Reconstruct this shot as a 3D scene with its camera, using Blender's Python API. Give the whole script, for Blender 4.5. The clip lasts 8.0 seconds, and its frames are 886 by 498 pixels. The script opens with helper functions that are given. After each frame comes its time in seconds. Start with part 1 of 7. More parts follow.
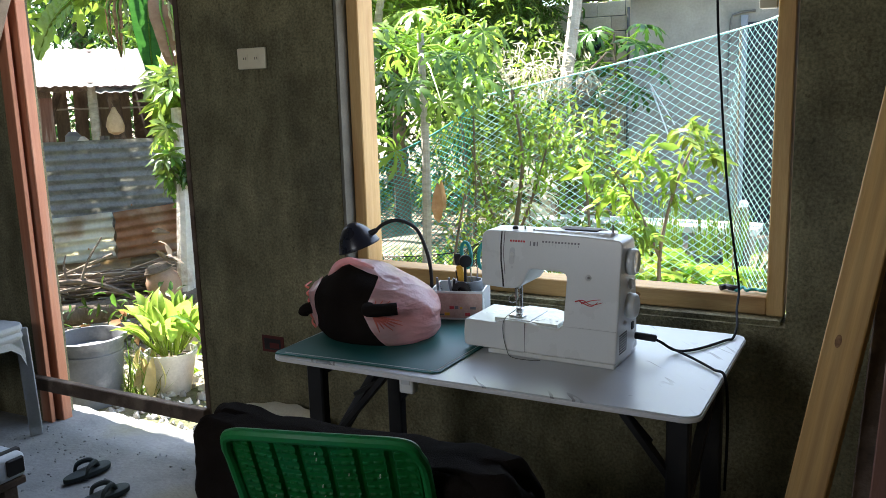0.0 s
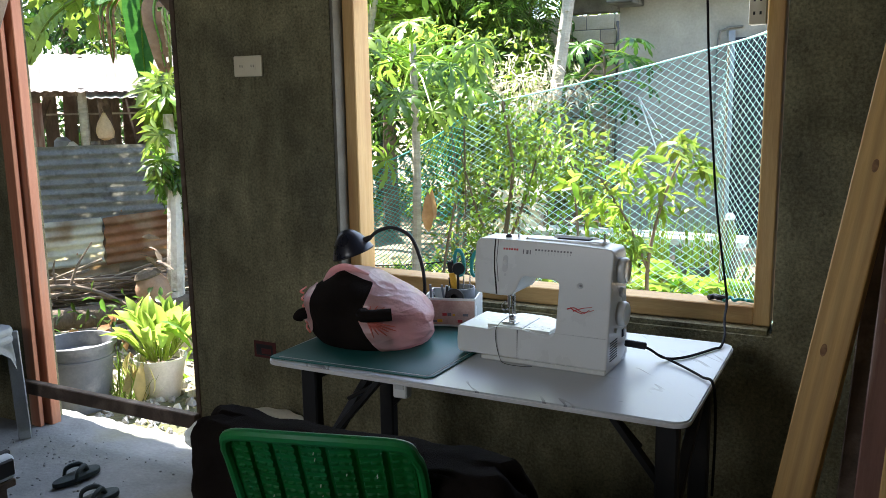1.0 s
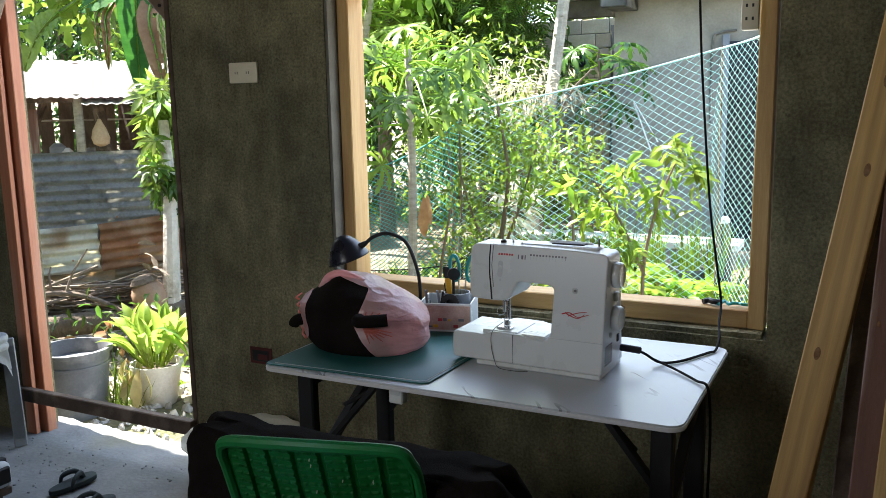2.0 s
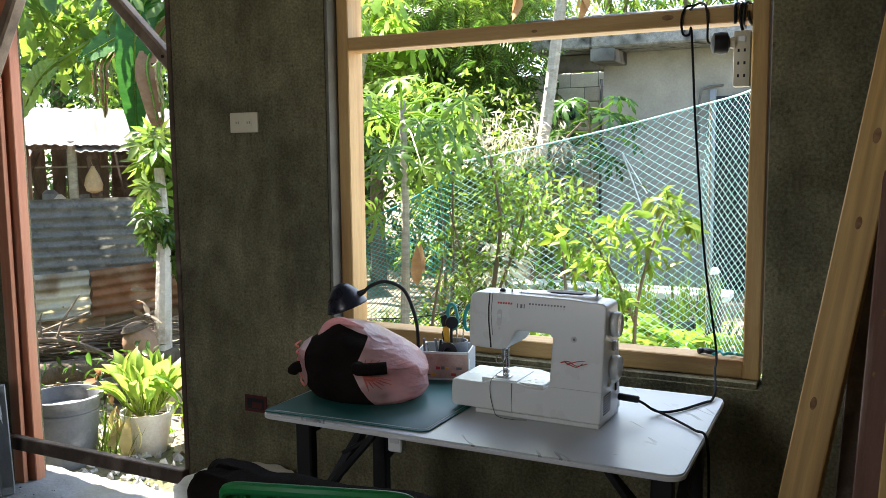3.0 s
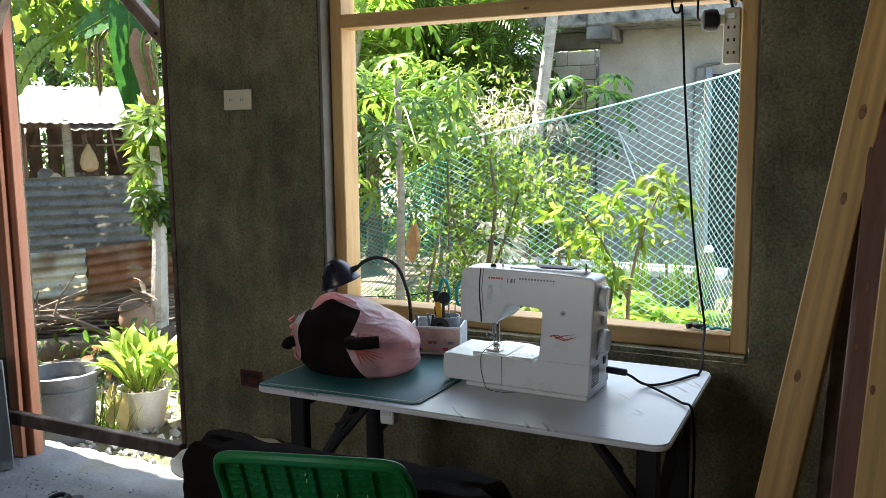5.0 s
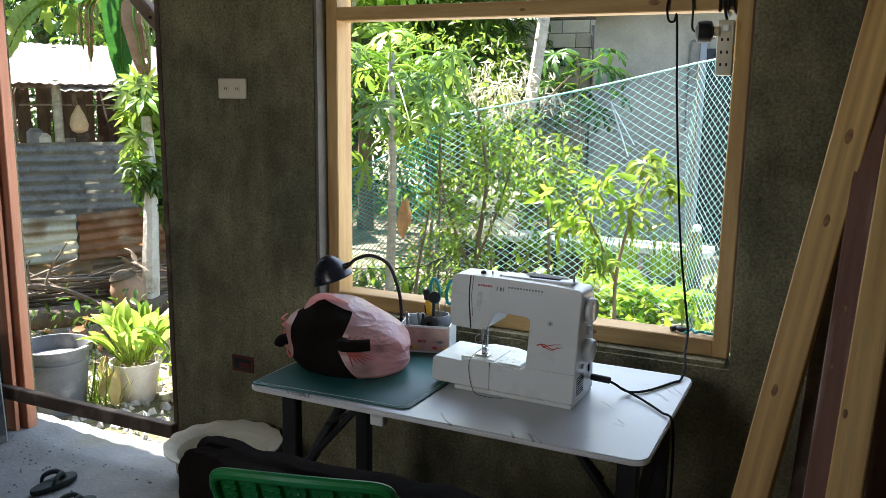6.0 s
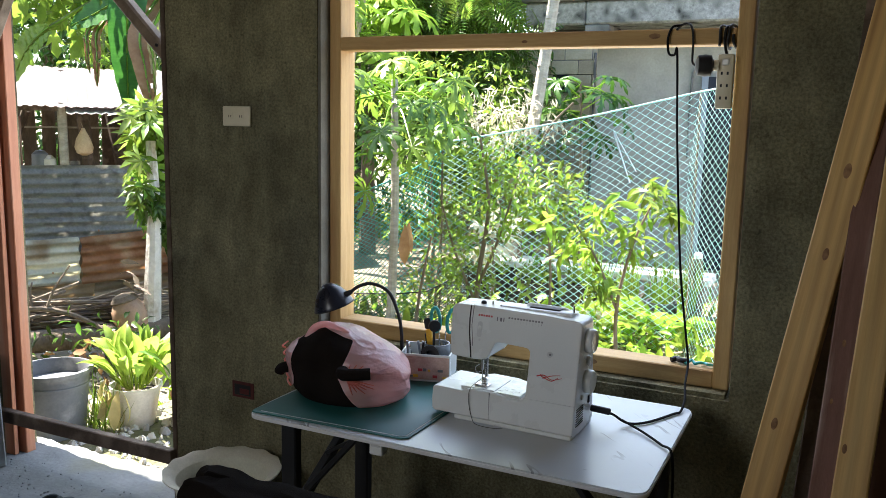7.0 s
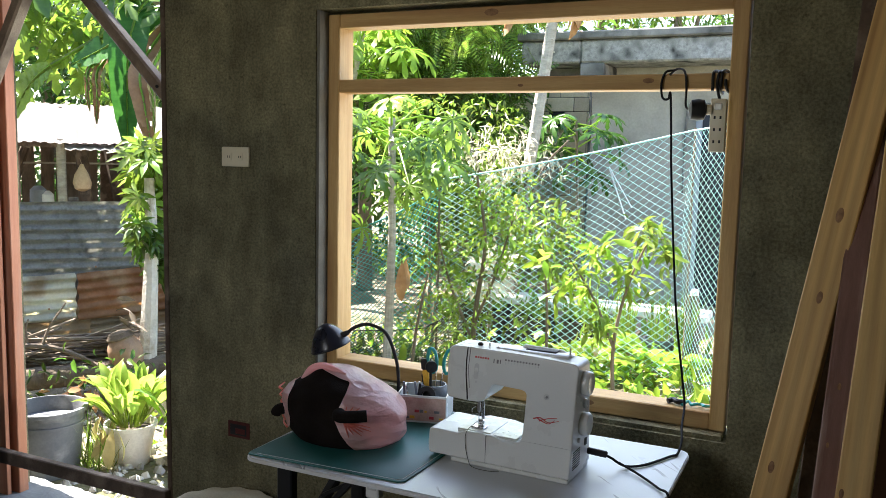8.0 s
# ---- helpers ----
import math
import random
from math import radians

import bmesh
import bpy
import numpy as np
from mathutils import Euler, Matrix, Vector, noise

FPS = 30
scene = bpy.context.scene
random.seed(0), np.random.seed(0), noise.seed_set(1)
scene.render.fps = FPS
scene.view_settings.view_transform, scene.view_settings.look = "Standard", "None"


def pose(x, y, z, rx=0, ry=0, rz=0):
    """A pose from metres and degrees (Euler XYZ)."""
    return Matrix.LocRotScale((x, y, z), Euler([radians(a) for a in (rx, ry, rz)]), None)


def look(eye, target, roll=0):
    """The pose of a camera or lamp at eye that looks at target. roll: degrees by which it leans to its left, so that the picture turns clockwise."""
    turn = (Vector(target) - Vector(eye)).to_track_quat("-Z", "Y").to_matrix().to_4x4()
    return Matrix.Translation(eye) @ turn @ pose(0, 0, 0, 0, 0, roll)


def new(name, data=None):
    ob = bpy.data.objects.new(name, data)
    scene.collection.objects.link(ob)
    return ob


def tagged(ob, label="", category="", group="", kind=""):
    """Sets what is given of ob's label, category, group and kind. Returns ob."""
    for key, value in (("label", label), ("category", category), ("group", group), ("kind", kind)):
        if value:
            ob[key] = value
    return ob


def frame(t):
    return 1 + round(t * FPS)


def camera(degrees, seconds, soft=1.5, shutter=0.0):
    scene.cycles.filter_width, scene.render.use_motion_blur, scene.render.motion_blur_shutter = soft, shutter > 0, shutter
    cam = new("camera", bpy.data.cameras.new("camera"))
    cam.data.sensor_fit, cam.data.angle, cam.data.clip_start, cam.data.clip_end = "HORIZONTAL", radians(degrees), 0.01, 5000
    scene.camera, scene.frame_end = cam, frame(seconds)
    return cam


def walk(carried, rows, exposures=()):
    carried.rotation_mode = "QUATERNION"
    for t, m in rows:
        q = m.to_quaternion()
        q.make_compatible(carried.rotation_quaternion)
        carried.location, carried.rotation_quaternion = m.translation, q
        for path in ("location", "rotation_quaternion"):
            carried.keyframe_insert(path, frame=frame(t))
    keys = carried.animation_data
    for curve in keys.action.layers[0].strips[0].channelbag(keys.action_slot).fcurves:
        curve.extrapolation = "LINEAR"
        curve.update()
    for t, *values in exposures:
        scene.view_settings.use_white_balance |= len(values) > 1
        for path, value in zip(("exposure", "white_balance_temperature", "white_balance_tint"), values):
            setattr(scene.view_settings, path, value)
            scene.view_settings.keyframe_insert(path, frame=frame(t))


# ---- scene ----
cam = camera(55.5, 8.0, 0.8)
PATH = [
    (0, (1.915, -2.224, 1.349), (0.986, -0.491, 0.982), -1.7),
    (0.5, (1.913, -2.251, 1.349), (1.006, -0.502, 1.004), -0.9),
    (1, (1.914, -2.26, 1.348), (1.011, -0.509, 1.004), -0.9),
    (2.3, (1.92, -2.268, 1.356), (1.032, -0.505, 1.033), -1.4),
    (2.5, (1.916, -2.284, 1.358), (1.031, -0.51, 1.088), -1.3),
    (3, (1.906, -2.299, 1.355), (1.029, -0.515, 1.136), -0.6),
    (3.5, (1.918, -2.294, 1.376), (1.019, -0.523, 1.142), -1.0),
    (4, (1.915, -2.289, 1.358), (1.022, -0.513, 1.137), -0.7),
    (4.5, (1.926, -2.282, 1.366), (1.027, -0.51, 1.137), -0.9),
    (5, (1.93, -2.315, 1.349), (1.061, -0.534, 1.081), -0.6),
    (5.2, (1.927, -2.337, 1.365), (1.079, -0.554, 1.043), -0.7),
    (6.5, (1.938, -2.333, 1.506), (1.091, -0.56, 1.133), 1.2),
    (7, (1.939, -2.34, 1.492), (1.09, -0.556, 1.179), 1.2),
    (7.5, (1.947, -2.344, 1.495), (1.096, -0.551, 1.252), 1.2),
    (8, (1.943, -2.35, 1.514), (1.095, -0.554, 1.281), 1.3),
]
walk(cam, [(t, look(eye, target, roll)) for t, eye, target, roll in PATH], [(0, 2.75, 6300, 13), (1.2, 2.75, 6350, 13), (2.5, 2.72, 6450, 13), (3.5, 2.66, 6560, 13), (4.8, 2.67, 6500, 13), (6.5, 2.72, 6450, 13), (8, 2.78, 6500, 13)])

# ---- world, sun, large lights ----
SUN_FROM = Vector((-0.66, 0.06, 1.0)).normalized()
world = bpy.data.worlds.new("sky")
scene.world = world
world.use_nodes = True
wn = world.node_tree
sky = wn.nodes.new("ShaderNodeTexSky")
sky.sky_type, sky.sun_disc = 'NISHITA', False
sky.sun_elevation = math.asin(SUN_FROM.z)
sky.sun_rotation = math.atan2(SUN_FROM.x, SUN_FROM.y)
wn.nodes["Background"].inputs["Strength"].default_value = 0.12
wn.links.new(sky.outputs[0], wn.nodes["Background"].inputs["Color"])
sun = new("sun", bpy.data.lights.new("sun", "SUN"))
sun.data.energy, sun.data.angle, sun.data.color = 5.0, radians(0.55), (1.0, 0.95, 0.86)
sun.matrix_world = look(SUN_FROM * 20, (0, 0, 0))


def sky_window(name, m, w, h, watts, tone=(0.84, 0.93, 1.0), spread=180):
    """Area lamp for skylight at an opening of the room; the back one is added fill."""
    d = bpy.data.lights.new(name, "AREA")
    d.shape, d.size, d.size_y, d.energy, d.color = "RECTANGLE", w, h, watts, tone
    d.spread = radians(spread)
    ob = new(name, d)
    ob.matrix_world = m
    return ob


# warm fill added behind the camera, at a made-up opening
sky_window("back_fill_light", look((0.2, -4.25, 2.05), (0.5, 0, 1.55)), 1.3, 0.9, 1.95, (1.0, 0.94, 0.81), 120)
sky_window("front_window_light", look((1.03, 0.30, 1.35), (1.03, -2, 0.8)), 1.2, 1.1, 1.5)
sky_window("doorway_light", look((-0.75, 0.35, 1.1), (-0.6, -2, 0.3)), 0.8, 1.9, 1.8)


# ---- materials ----
def material(name, c1, c2, rough=0.7, scale=8.0, bump=0.15, fine=120.0, metal=0.0, stretch=(1, 1, 1), island=0.0,
             spec=0.4, trans=0.0, stain=None, stain_scale=1.5, obj_random=0.0, bump_dist=0.004, grain=0.18):
    """A surface of two tones with grain, wear and fine relief at real size."""
    m = bpy.data.materials.new(name)
    m.use_nodes = True
    nt = m.node_tree
    N, L = nt.nodes.new, nt.links.new
    b = nt.nodes["Principled BSDF"]
    b.inputs["Metallic"].default_value = metal
    b.inputs["Specular IOR Level"].default_value = spec
    co = N("ShaderNodeTexCoord")
    mp = N("ShaderNodeMapping")
    mp.inputs["Scale"].default_value = stretch
    L(co.outputs["Object"], mp.inputs["Vector"])
    n1 = N("ShaderNodeTexNoise")
    n1.inputs["Scale"].default_value, n1.inputs["Detail"].default_value, n1.inputs["Roughness"].default_value = scale, 6, 0.6
    n2 = N("ShaderNodeTexNoise")
    n2.inputs["Scale"].default_value, n2.inputs["Detail"].default_value = fine, 4
    for n in (n1, n2):
        L(mp.outputs[0], n.inputs["Vector"])
    ramp = N("ShaderNodeMapRange")
    ramp.inputs[1].default_value, ramp.inputs[2].default_value = 0.3, 0.7
    L(n1.outputs[0], ramp.inputs[0])
    mix = N("ShaderNodeMix")
    mix.data_type = "RGBA"
    mix.inputs[6].default_value, mix.inputs[7].default_value = (*c1, 1), (*c2, 1)
    L(ramp.outputs[0], mix.inputs[0])
    col = mix.outputs[2]
    if stain:
        n3 = N("ShaderNodeTexNoise")
        n3.inputs["Scale"].default_value, n3.inputs["Detail"].default_value = stain_scale, 8
        L(mp.outputs[0], n3.inputs["Vector"])
        r3 = N("ShaderNodeMapRange")
        r3.inputs[1].default_value, r3.inputs[2].default_value = 0.52, 0.68
        L(n3.outputs[0], r3.inputs[0])
        m3 = N("ShaderNodeMix")
        m3.data_type = "RGBA"
        m3.inputs[7].default_value = (*stain, 1)
        L(r3.outputs[0], m3.inputs[0])
        L(col, m3.inputs[6])
        col = m3.outputs[2]
    hsv = N("ShaderNodeHueSaturation")
    L(col, hsv.inputs["Color"])
    fm = N("ShaderNodeMapRange")
    fm.inputs[3].default_value, fm.inputs[4].default_value = 1 - grain, 1 + grain
    L(n2.outputs[0], fm.inputs[0])
    val = fm.outputs[0]
    if island or obj_random:
        src = N("ShaderNodeNewGeometry").outputs["Random Per Island"] if island else N("ShaderNodeObjectInfo").outputs["Random"]
        k = island or obj_random
        im = N("ShaderNodeMapRange")
        im.inputs[3].default_value, im.inputs[4].default_value = 1 - k, 1 + k
        L(src, im.inputs[0])
        mul = N("ShaderNodeMath")
        mul.operation = "MULTIPLY"
        L(val, mul.inputs[0])
        L(im.outputs[0], mul.inputs[1])
        val = mul.outputs[0]
        hm = N("ShaderNodeMapRange")
        hm.inputs[3].default_value, hm.inputs[4].default_value = 0.5 - 0.05 * k, 0.5 + 0.03 * k
        L(src, hm.inputs[0])
        L(hm.outputs[0], hsv.inputs["Hue"])
    L(val, hsv.inputs["Value"])
    L(hsv.outputs[0], b.inputs["Base Color"])
    rr = N("ShaderNodeMapRange")
    rr.inputs[3].default_value, rr.inputs[4].default_value = max(0.03, rough - 0.1), min(1, rough + 0.12)
    L(n1.outputs[0], rr.inputs[0])
    L(rr.outputs[0], b.inputs["Roughness"])
    if bump:
        bp = N("ShaderNodeBump")
        bp.inputs["Strength"].default_value, bp.inputs["Distance"].default_value = bump, bump_dist
        L(n2.outputs[0], bp.inputs["Height"])
        L(bp.outputs[0], b.inputs["Normal"])
    if trans:
        tr = N("ShaderNodeBsdfTranslucent")
        L(hsv.outputs[0], tr.inputs["Color"])
        ms = N("ShaderNodeMixShader")
        ms.inputs[0].default_value = trans
        L(b.outputs[0], ms.inputs[1])
        L(tr.outputs[0], ms.inputs[2])
        L(ms.outputs[0], nt.nodes["Material Output"].inputs["Surface"])
    return m


M = {}
def cement():
    """Hand-floated cement render: mottled patches, vertical trowel streaks, sandy pits and pale grains."""
    m = material("cement_render", (0.138, 0.128, 0.075), (0.280, 0.260, 0.155), 0.92, 3.4, 1.0, 90, stain=(0.104, 0.100, 0.066), stain_scale=2.3, spec=0.15, bump_dist=0.007)
    nt = m.node_tree
    N, L = nt.nodes.new, nt.links.new
    b = nt.nodes["Principled BSDF"]
    col = b.inputs["Base Color"].links[0].from_socket
    co = [n for n in nt.nodes if n.bl_idname == "ShaderNodeTexCoord"][0]
    for sc, stretch, lo, hi, dark, light in ((6.0, (1.5, 1, 0.6), 0.35, 0.70, 0.68, 1.24), (120.0, (1, 1, 1), 0.38, 0.62, 0.70, 1.22), (42.0, (1, 1, 1), 0.33, 0.40, 0.62, 1.0), (1.1, (1, 1, 1), 0.35, 0.65, 0.76, 1.22)):
        mp = N("ShaderNodeMapping")
        mp.inputs["Scale"].default_value = stretch
        L(co.outputs["Object"], mp.inputs["Vector"])
        n = N("ShaderNodeTexNoise")
        n.inputs["Scale"].default_value, n.inputs["Detail"].default_value, n.inputs["Roughness"].default_value = sc, 5, 0.65
        L(mp.outputs[0], n.inputs["Vector"])
        r = N("ShaderNodeMapRange")
        r.inputs[1].default_value, r.inputs[2].default_value, r.inputs[3].default_value, r.inputs[4].default_value = lo, hi, dark, light
        L(n.outputs[0], r.inputs[0])
        h = N("ShaderNodeHueSaturation")
        L(col, h.inputs["Color"])
        L(r.outputs[0], h.inputs["Value"])
        col = h.outputs[0]
    L(col, b.inputs["Base Color"])
    return m


M["cement"] = cement()
M["cement_edge"] = material("raw_plaster_edge", (0.12, 0.115, 0.095), (0.19, 0.18, 0.15), 0.9, 9, 0.5, 180, spec=0.2)
M["floor"] = material("rough_concrete_floor", (0.15, 0.158, 0.158), (0.245, 0.25, 0.245), 0.92, 4.0, 0.5, 60, stain=(0.20, 0.19, 0.12), stain_scale=1.4, bump_dist=0.006, spec=0.2)
M["ground"] = material("dry_garden_soil", (0.16, 0.13, 0.092), (0.30, 0.255, 0.185), 0.95, 2.4, 0.9, 40, stain=(0.08, 0.09, 0.04), stain_scale=0.8, bump_dist=0.02, spec=0.15)
M["pine_x"] = material("pine_grain_x", (0.42, 0.25, 0.085), (0.56, 0.37, 0.155), 0.6, 5, 0.2, 60, stretch=(0.6, 9, 9), stain=(0.38, 0.21, 0.08), stain_scale=2.2)
M["pine_z"] = material("pine_grain_z", (0.42, 0.25, 0.085), (0.56, 0.37, 0.155), 0.6, 5, 0.2, 60, stretch=(9, 9, 0.6), stain=(0.38, 0.21, 0.08), stain_scale=2.2)
def planed_pine():
    """Pine with drawn-out growth rings along the plank, warm and pale bands and weathered smudges."""
    m = material("planed_pine_stock", (0.50, 0.295, 0.095), (0.68, 0.45, 0.175), 0.6, 6, 0.3, 45, stretch=(9, 9, 0.35), stain=(0.36, 0.20, 0.065), stain_scale=3.0, grain=0.10)
    nt = m.node_tree
    N, L = nt.nodes.new, nt.links.new
    b = nt.nodes["Principled BSDF"]
    col = b.inputs["Base Color"].links[0].from_socket
    co = [n for n in nt.nodes if n.bl_idname == "ShaderNodeTexCoord"][0]
    mp = N("ShaderNodeMapping")
    mp.inputs["Scale"].default_value, mp.inputs["Location"].default_value = (1, 1, 0.045), (0.031, 0.012, 0)
    L(co.outputs["Object"], mp.inputs["Vector"])
    w = N("ShaderNodeTexWave")
    w.wave_type, w.rings_direction = "RINGS", "Z"
    w.inputs["Scale"].default_value, w.inputs["Distortion"].default_value, w.inputs["Detail"].default_value, w.inputs["Detail Scale"].default_value = 11, 6.5, 2, 0.8
    L(mp.outputs[0], w.inputs["Vector"])
    r = N("ShaderNodeMapRange")
    r.inputs[3].default_value, r.inputs[4].default_value = 0.86, 1.09
    L(w.outputs["Fac"], r.inputs[0])
    h = N("ShaderNodeHueSaturation")
    L(col, h.inputs["Color"])
    L(r.outputs[0], h.inputs["Value"])
    L(h.outputs[0], b.inputs["Base Color"])
    return m


M["pine_raw"] = planed_pine()
M["knot"] = material("pine_knot", (0.16, 0.075, 0.03), (0.36, 0.20, 0.085), 0.6, 60, 0.2, 200)
M["mahogany"] = material("red_stained_wood", (0.42, 0.155, 0.080), (0.53, 0.225, 0.125), 0.55, 5, 0.2, 60, stretch=(9, 9, 0.6), stain=(0.46, 0.26, 0.18), stain_scale=2)
M["redwood"] = material("old_reddish_timber", (0.15, 0.075, 0.055), (0.23, 0.12, 0.09), 0.75, 6, 0.3, 70, stretch=(9, 9, 0.7), stain=(0.33, 0.24, 0.2), stain_scale=3)
M["darkwood"] = material("weathered_dark_timber", (0.06, 0.042, 0.03), (0.13, 0.09, 0.065), 0.8, 6, 0.4, 80, stretch=(2, 2, 2), stain=(0.20, 0.15, 0.11), stain_scale=5)
M["brace_wood"] = material("grey_brown_old_timber", (0.17, 0.125, 0.09), (0.29, 0.225, 0.165), 0.8, 6, 0.4, 80, stretch=(2, 2, 2), stain=(0.10, 0.07, 0.05), stain_scale=4)
M["white_plastic"] = material("glossy_white_plastic", (0.70, 0.72, 0.70), (0.75, 0.77, 0.75), 0.26, 4, 0.02, 300, spec=0.5, grain=0.03)
M["grey_plastic"] = material("pale_grey_plastic", (0.55, 0.57, 0.57), (0.62, 0.63, 0.62), 0.35, 6, 0.03, 200, grain=0.03)
M["ivory"] = material("ivory_plastic", (0.62, 0.56, 0.41), (0.68, 0.62, 0.47), 0.4, 12, 0.03, 200, grain=0.03)
M["black_plastic"] = material("black_plastic", (0.006, 0.006, 0.007), (0.011, 0.011, 0.012), 0.55, 12, 0.03, 200)
M["cord"] = material("matt_black_cord", (0.006, 0.006, 0.007), (0.010, 0.010, 0.011), 0.85, 12, 0.03, 200, spec=0.15)
M["navy_lamp"] = material("dark_blue_black_lacquer", (0.012, 0.014, 0.022), (0.02, 0.022, 0.032), 0.28, 12, 0.02, 200)
M["steel"] = material("bright_steel", (0.5, 0.5, 0.5), (0.62, 0.62, 0.62), 0.25, 30, 0.03, 200, metal=1.0)
M["black_metal"] = material("black_painted_steel", (0.006, 0.006, 0.0065), (0.011, 0.011, 0.012), 0.55, 18, 0.1, 200, stain=(0.022, 0.02, 0.018), stain_scale=9)
M["table_edge"] = material("white_table_edge", (0.66, 0.67, 0.68), (0.72, 0.73, 0.74), 0.4, 20, 0.05, 150, grain=0.03)
M["mat"] = material("teal_green_cutting_mat", (0.012, 0.10, 0.095), (0.018, 0.135, 0.125), 0.45, 5, 0.08, 260, stain=(0.02, 0.09, 0.085), stain_scale=3)
M["red_ink"] = material("red_print", (0.52, 0.045, 0.05), (0.58, 0.06, 0.065), 0.5, 40, 0, 200)
M["grey_ink"] = material("grey_print", (0.16, 0.16, 0.17), (0.2, 0.2, 0.21), 0.5, 40, 0, 200)
M["dark_red"] = material("dark_red_box_paint", (0.05, 0.013, 0.011), (0.11, 0.022, 0.018), 0.75, 25, 0.2, 150)
M["green_plastic"] = material("bright_green_plastic", (0.004, 0.15, 0.030), (0.008, 0.21, 0.048), 0.5, 14, 0.1, 160, stain=(0.012, 0.21, 0.075), stain_scale=6)
M["grime"] = material("pale_grime_speck", (0.5, 0.58, 0.5), (0.6, 0.66, 0.58), 0.8, 40, 0.1, 200)
M["black_cloth"] = material("black_brown_fabric", (0.008, 0.0062, 0.0056), (0.017, 0.0135, 0.012), 0.95, 10, 0.5, 380, spec=0.05)
M["basin"] = material("cream_plastic_basin", (0.58, 0.57, 0.46), (0.66, 0.65, 0.54), 0.5, 6, 0.08, 120, stain=(0.45, 0.43, 0.32), stain_scale=4)
M["mono"] = material("dusty_grey_chair_plastic", (0.19, 0.205, 0.21), (0.27, 0.285, 0.29), 0.5, 7, 0.06, 140)
M["rubber"] = material("dark_green_rubber", (0.018, 0.028, 0.03), (0.03, 0.042, 0.042), 0.8, 20, 0.2, 200)


# ---- mesh helpers ----
def thing(name, m=None, label="", category="", group="", kind=""):
    ob = new(name)
    ob.empty_display_size = 0.05
    if m is not None:
        ob.matrix_world = m
    return tagged(ob, label, category, group, kind)


def part(name, bm, mat, parent=None, label="", smooth=True):
    """Links a bmesh as one mesh object under a thing or a part, in its frame."""
    me = bpy.data.meshes.new(name)
    bmesh.ops.recalc_face_normals(bm, faces=bm.faces)
    bm.to_mesh(me)
    bm.free()
    me.materials.append(M[mat] if isinstance(mat, str) else mat)
    if smooth:
        me.shade_smooth()
        me.set_sharp_from_angle(angle=radians(35))
    ob = new(name, me)
    ob.parent = parent
    return tagged(ob, label)


def box(x0, x1, y0, y1, z0, z1, bevel=0.0, bm=None, seg=1, m=None):
    bm = bm or bmesh.new()
    g = bmesh.ops.create_cube(bm, size=1, matrix=Matrix.Translation(((x0 + x1) / 2, (y0 + y1) / 2, (z0 + z1) / 2)) @ Matrix.Diagonal((x1 - x0, y1 - y0, z1 - z0, 1)))
    vs = g["verts"]
    if bevel:
        es = list({e for v in vs for e in v.link_edges})
        r = bmesh.ops.bevel(bm, geom=es, offset=bevel, segments=seg, affect="EDGES", profile=0.5)
        vs = list({v for f in r["faces"] for v in f.verts} | {v for v in vs if v.is_valid})
    if m is not None:
        bmesh.ops.transform(bm, matrix=m, verts=vs)
    return bm


def rod(p, q, r0, r1=None, n=12, bm=None, cap=True):
    """A round bar between two points."""
    bm = bm or bmesh.new()
    p, q = Vector(p), Vector(q)
    m = Matrix.Translation((p + q) / 2) @ (q - p).to_track_quat("Z", "Y").to_matrix().to_4x4()
    bmesh.ops.create_cone(bm, cap_ends=cap, segments=n, radius1=r0, radius2=r0 if r1 is None else r1, depth=(q - p).length, matrix=m)
    return bm


def bar(p, q, w, h, up=(0, 0, 1), bevel=0.002, bm=None):
    """A squared bar from p to q, w wide and h high."""
    p, q = Vector(p), Vector(q)
    z = (q - p).normalized()
    x = Vector(up).cross(z).normalized()
    y = z.cross(x)
    m = Matrix((x, y, z)).transposed().to_4x4()
    m.translation = (p + q) / 2
    d = (q - p).length / 2
    return box(-w / 2, w / 2, -h / 2, h / 2, -d, d, bevel, bm, m=m)


def smooth_path(pts, n=8):
    """A Catmull-Rom curve through the points."""
    P = [Vector(p) for p in pts]
    P = [2 * P[0] - P[1]] + P + [2 * P[-1] - P[-2]]
    out = []
    for i in range(1, len(P) - 2):
        a, b, c, d = P[i - 1:i + 3]
        for k in range(n):
            t = k / n
            out.append(0.5 * (2 * b + (c - a) * t + (2 * a - 5 * b + 4 * c - d) * t * t + (3 * b - a - 3 * c + d) * t ** 3))
    return out + [P[-2]]


def tube(pts, r, n=8, bm=None, taper=None):
    """A round tube along points; taper is the radius at its end."""
    bm = bm or bmesh.new()
    pts = [Vector(p) for p in pts]
    rings, side = [], None
    for i, p in enumerate(pts):
        t = (pts[min(i + 1, len(pts) - 1)] - pts[max(i - 1, 0)]).normalized()
        if side is None:
            side = t.orthogonal().normalized()
        side = (side - t * side.dot(t)).normalized()
        o = t.cross(side)
        rad = r if taper is None else r + (taper - r) * i / (len(pts) - 1)
        rings.append([bm.verts.new(p + rad * (math.cos(a) * side + math.sin(a) * o)) for a in (2 * math.pi * k / n for k in range(n))])
    for a, b in zip(rings, rings[1:]):
        for k in range(n):
            bm.faces.new((a[k], a[(k + 1) % n], b[(k + 1) % n], b[k]))
    bm.faces.new(rings[0][::-1])
    bm.faces.new(rings[-1])
    return bm


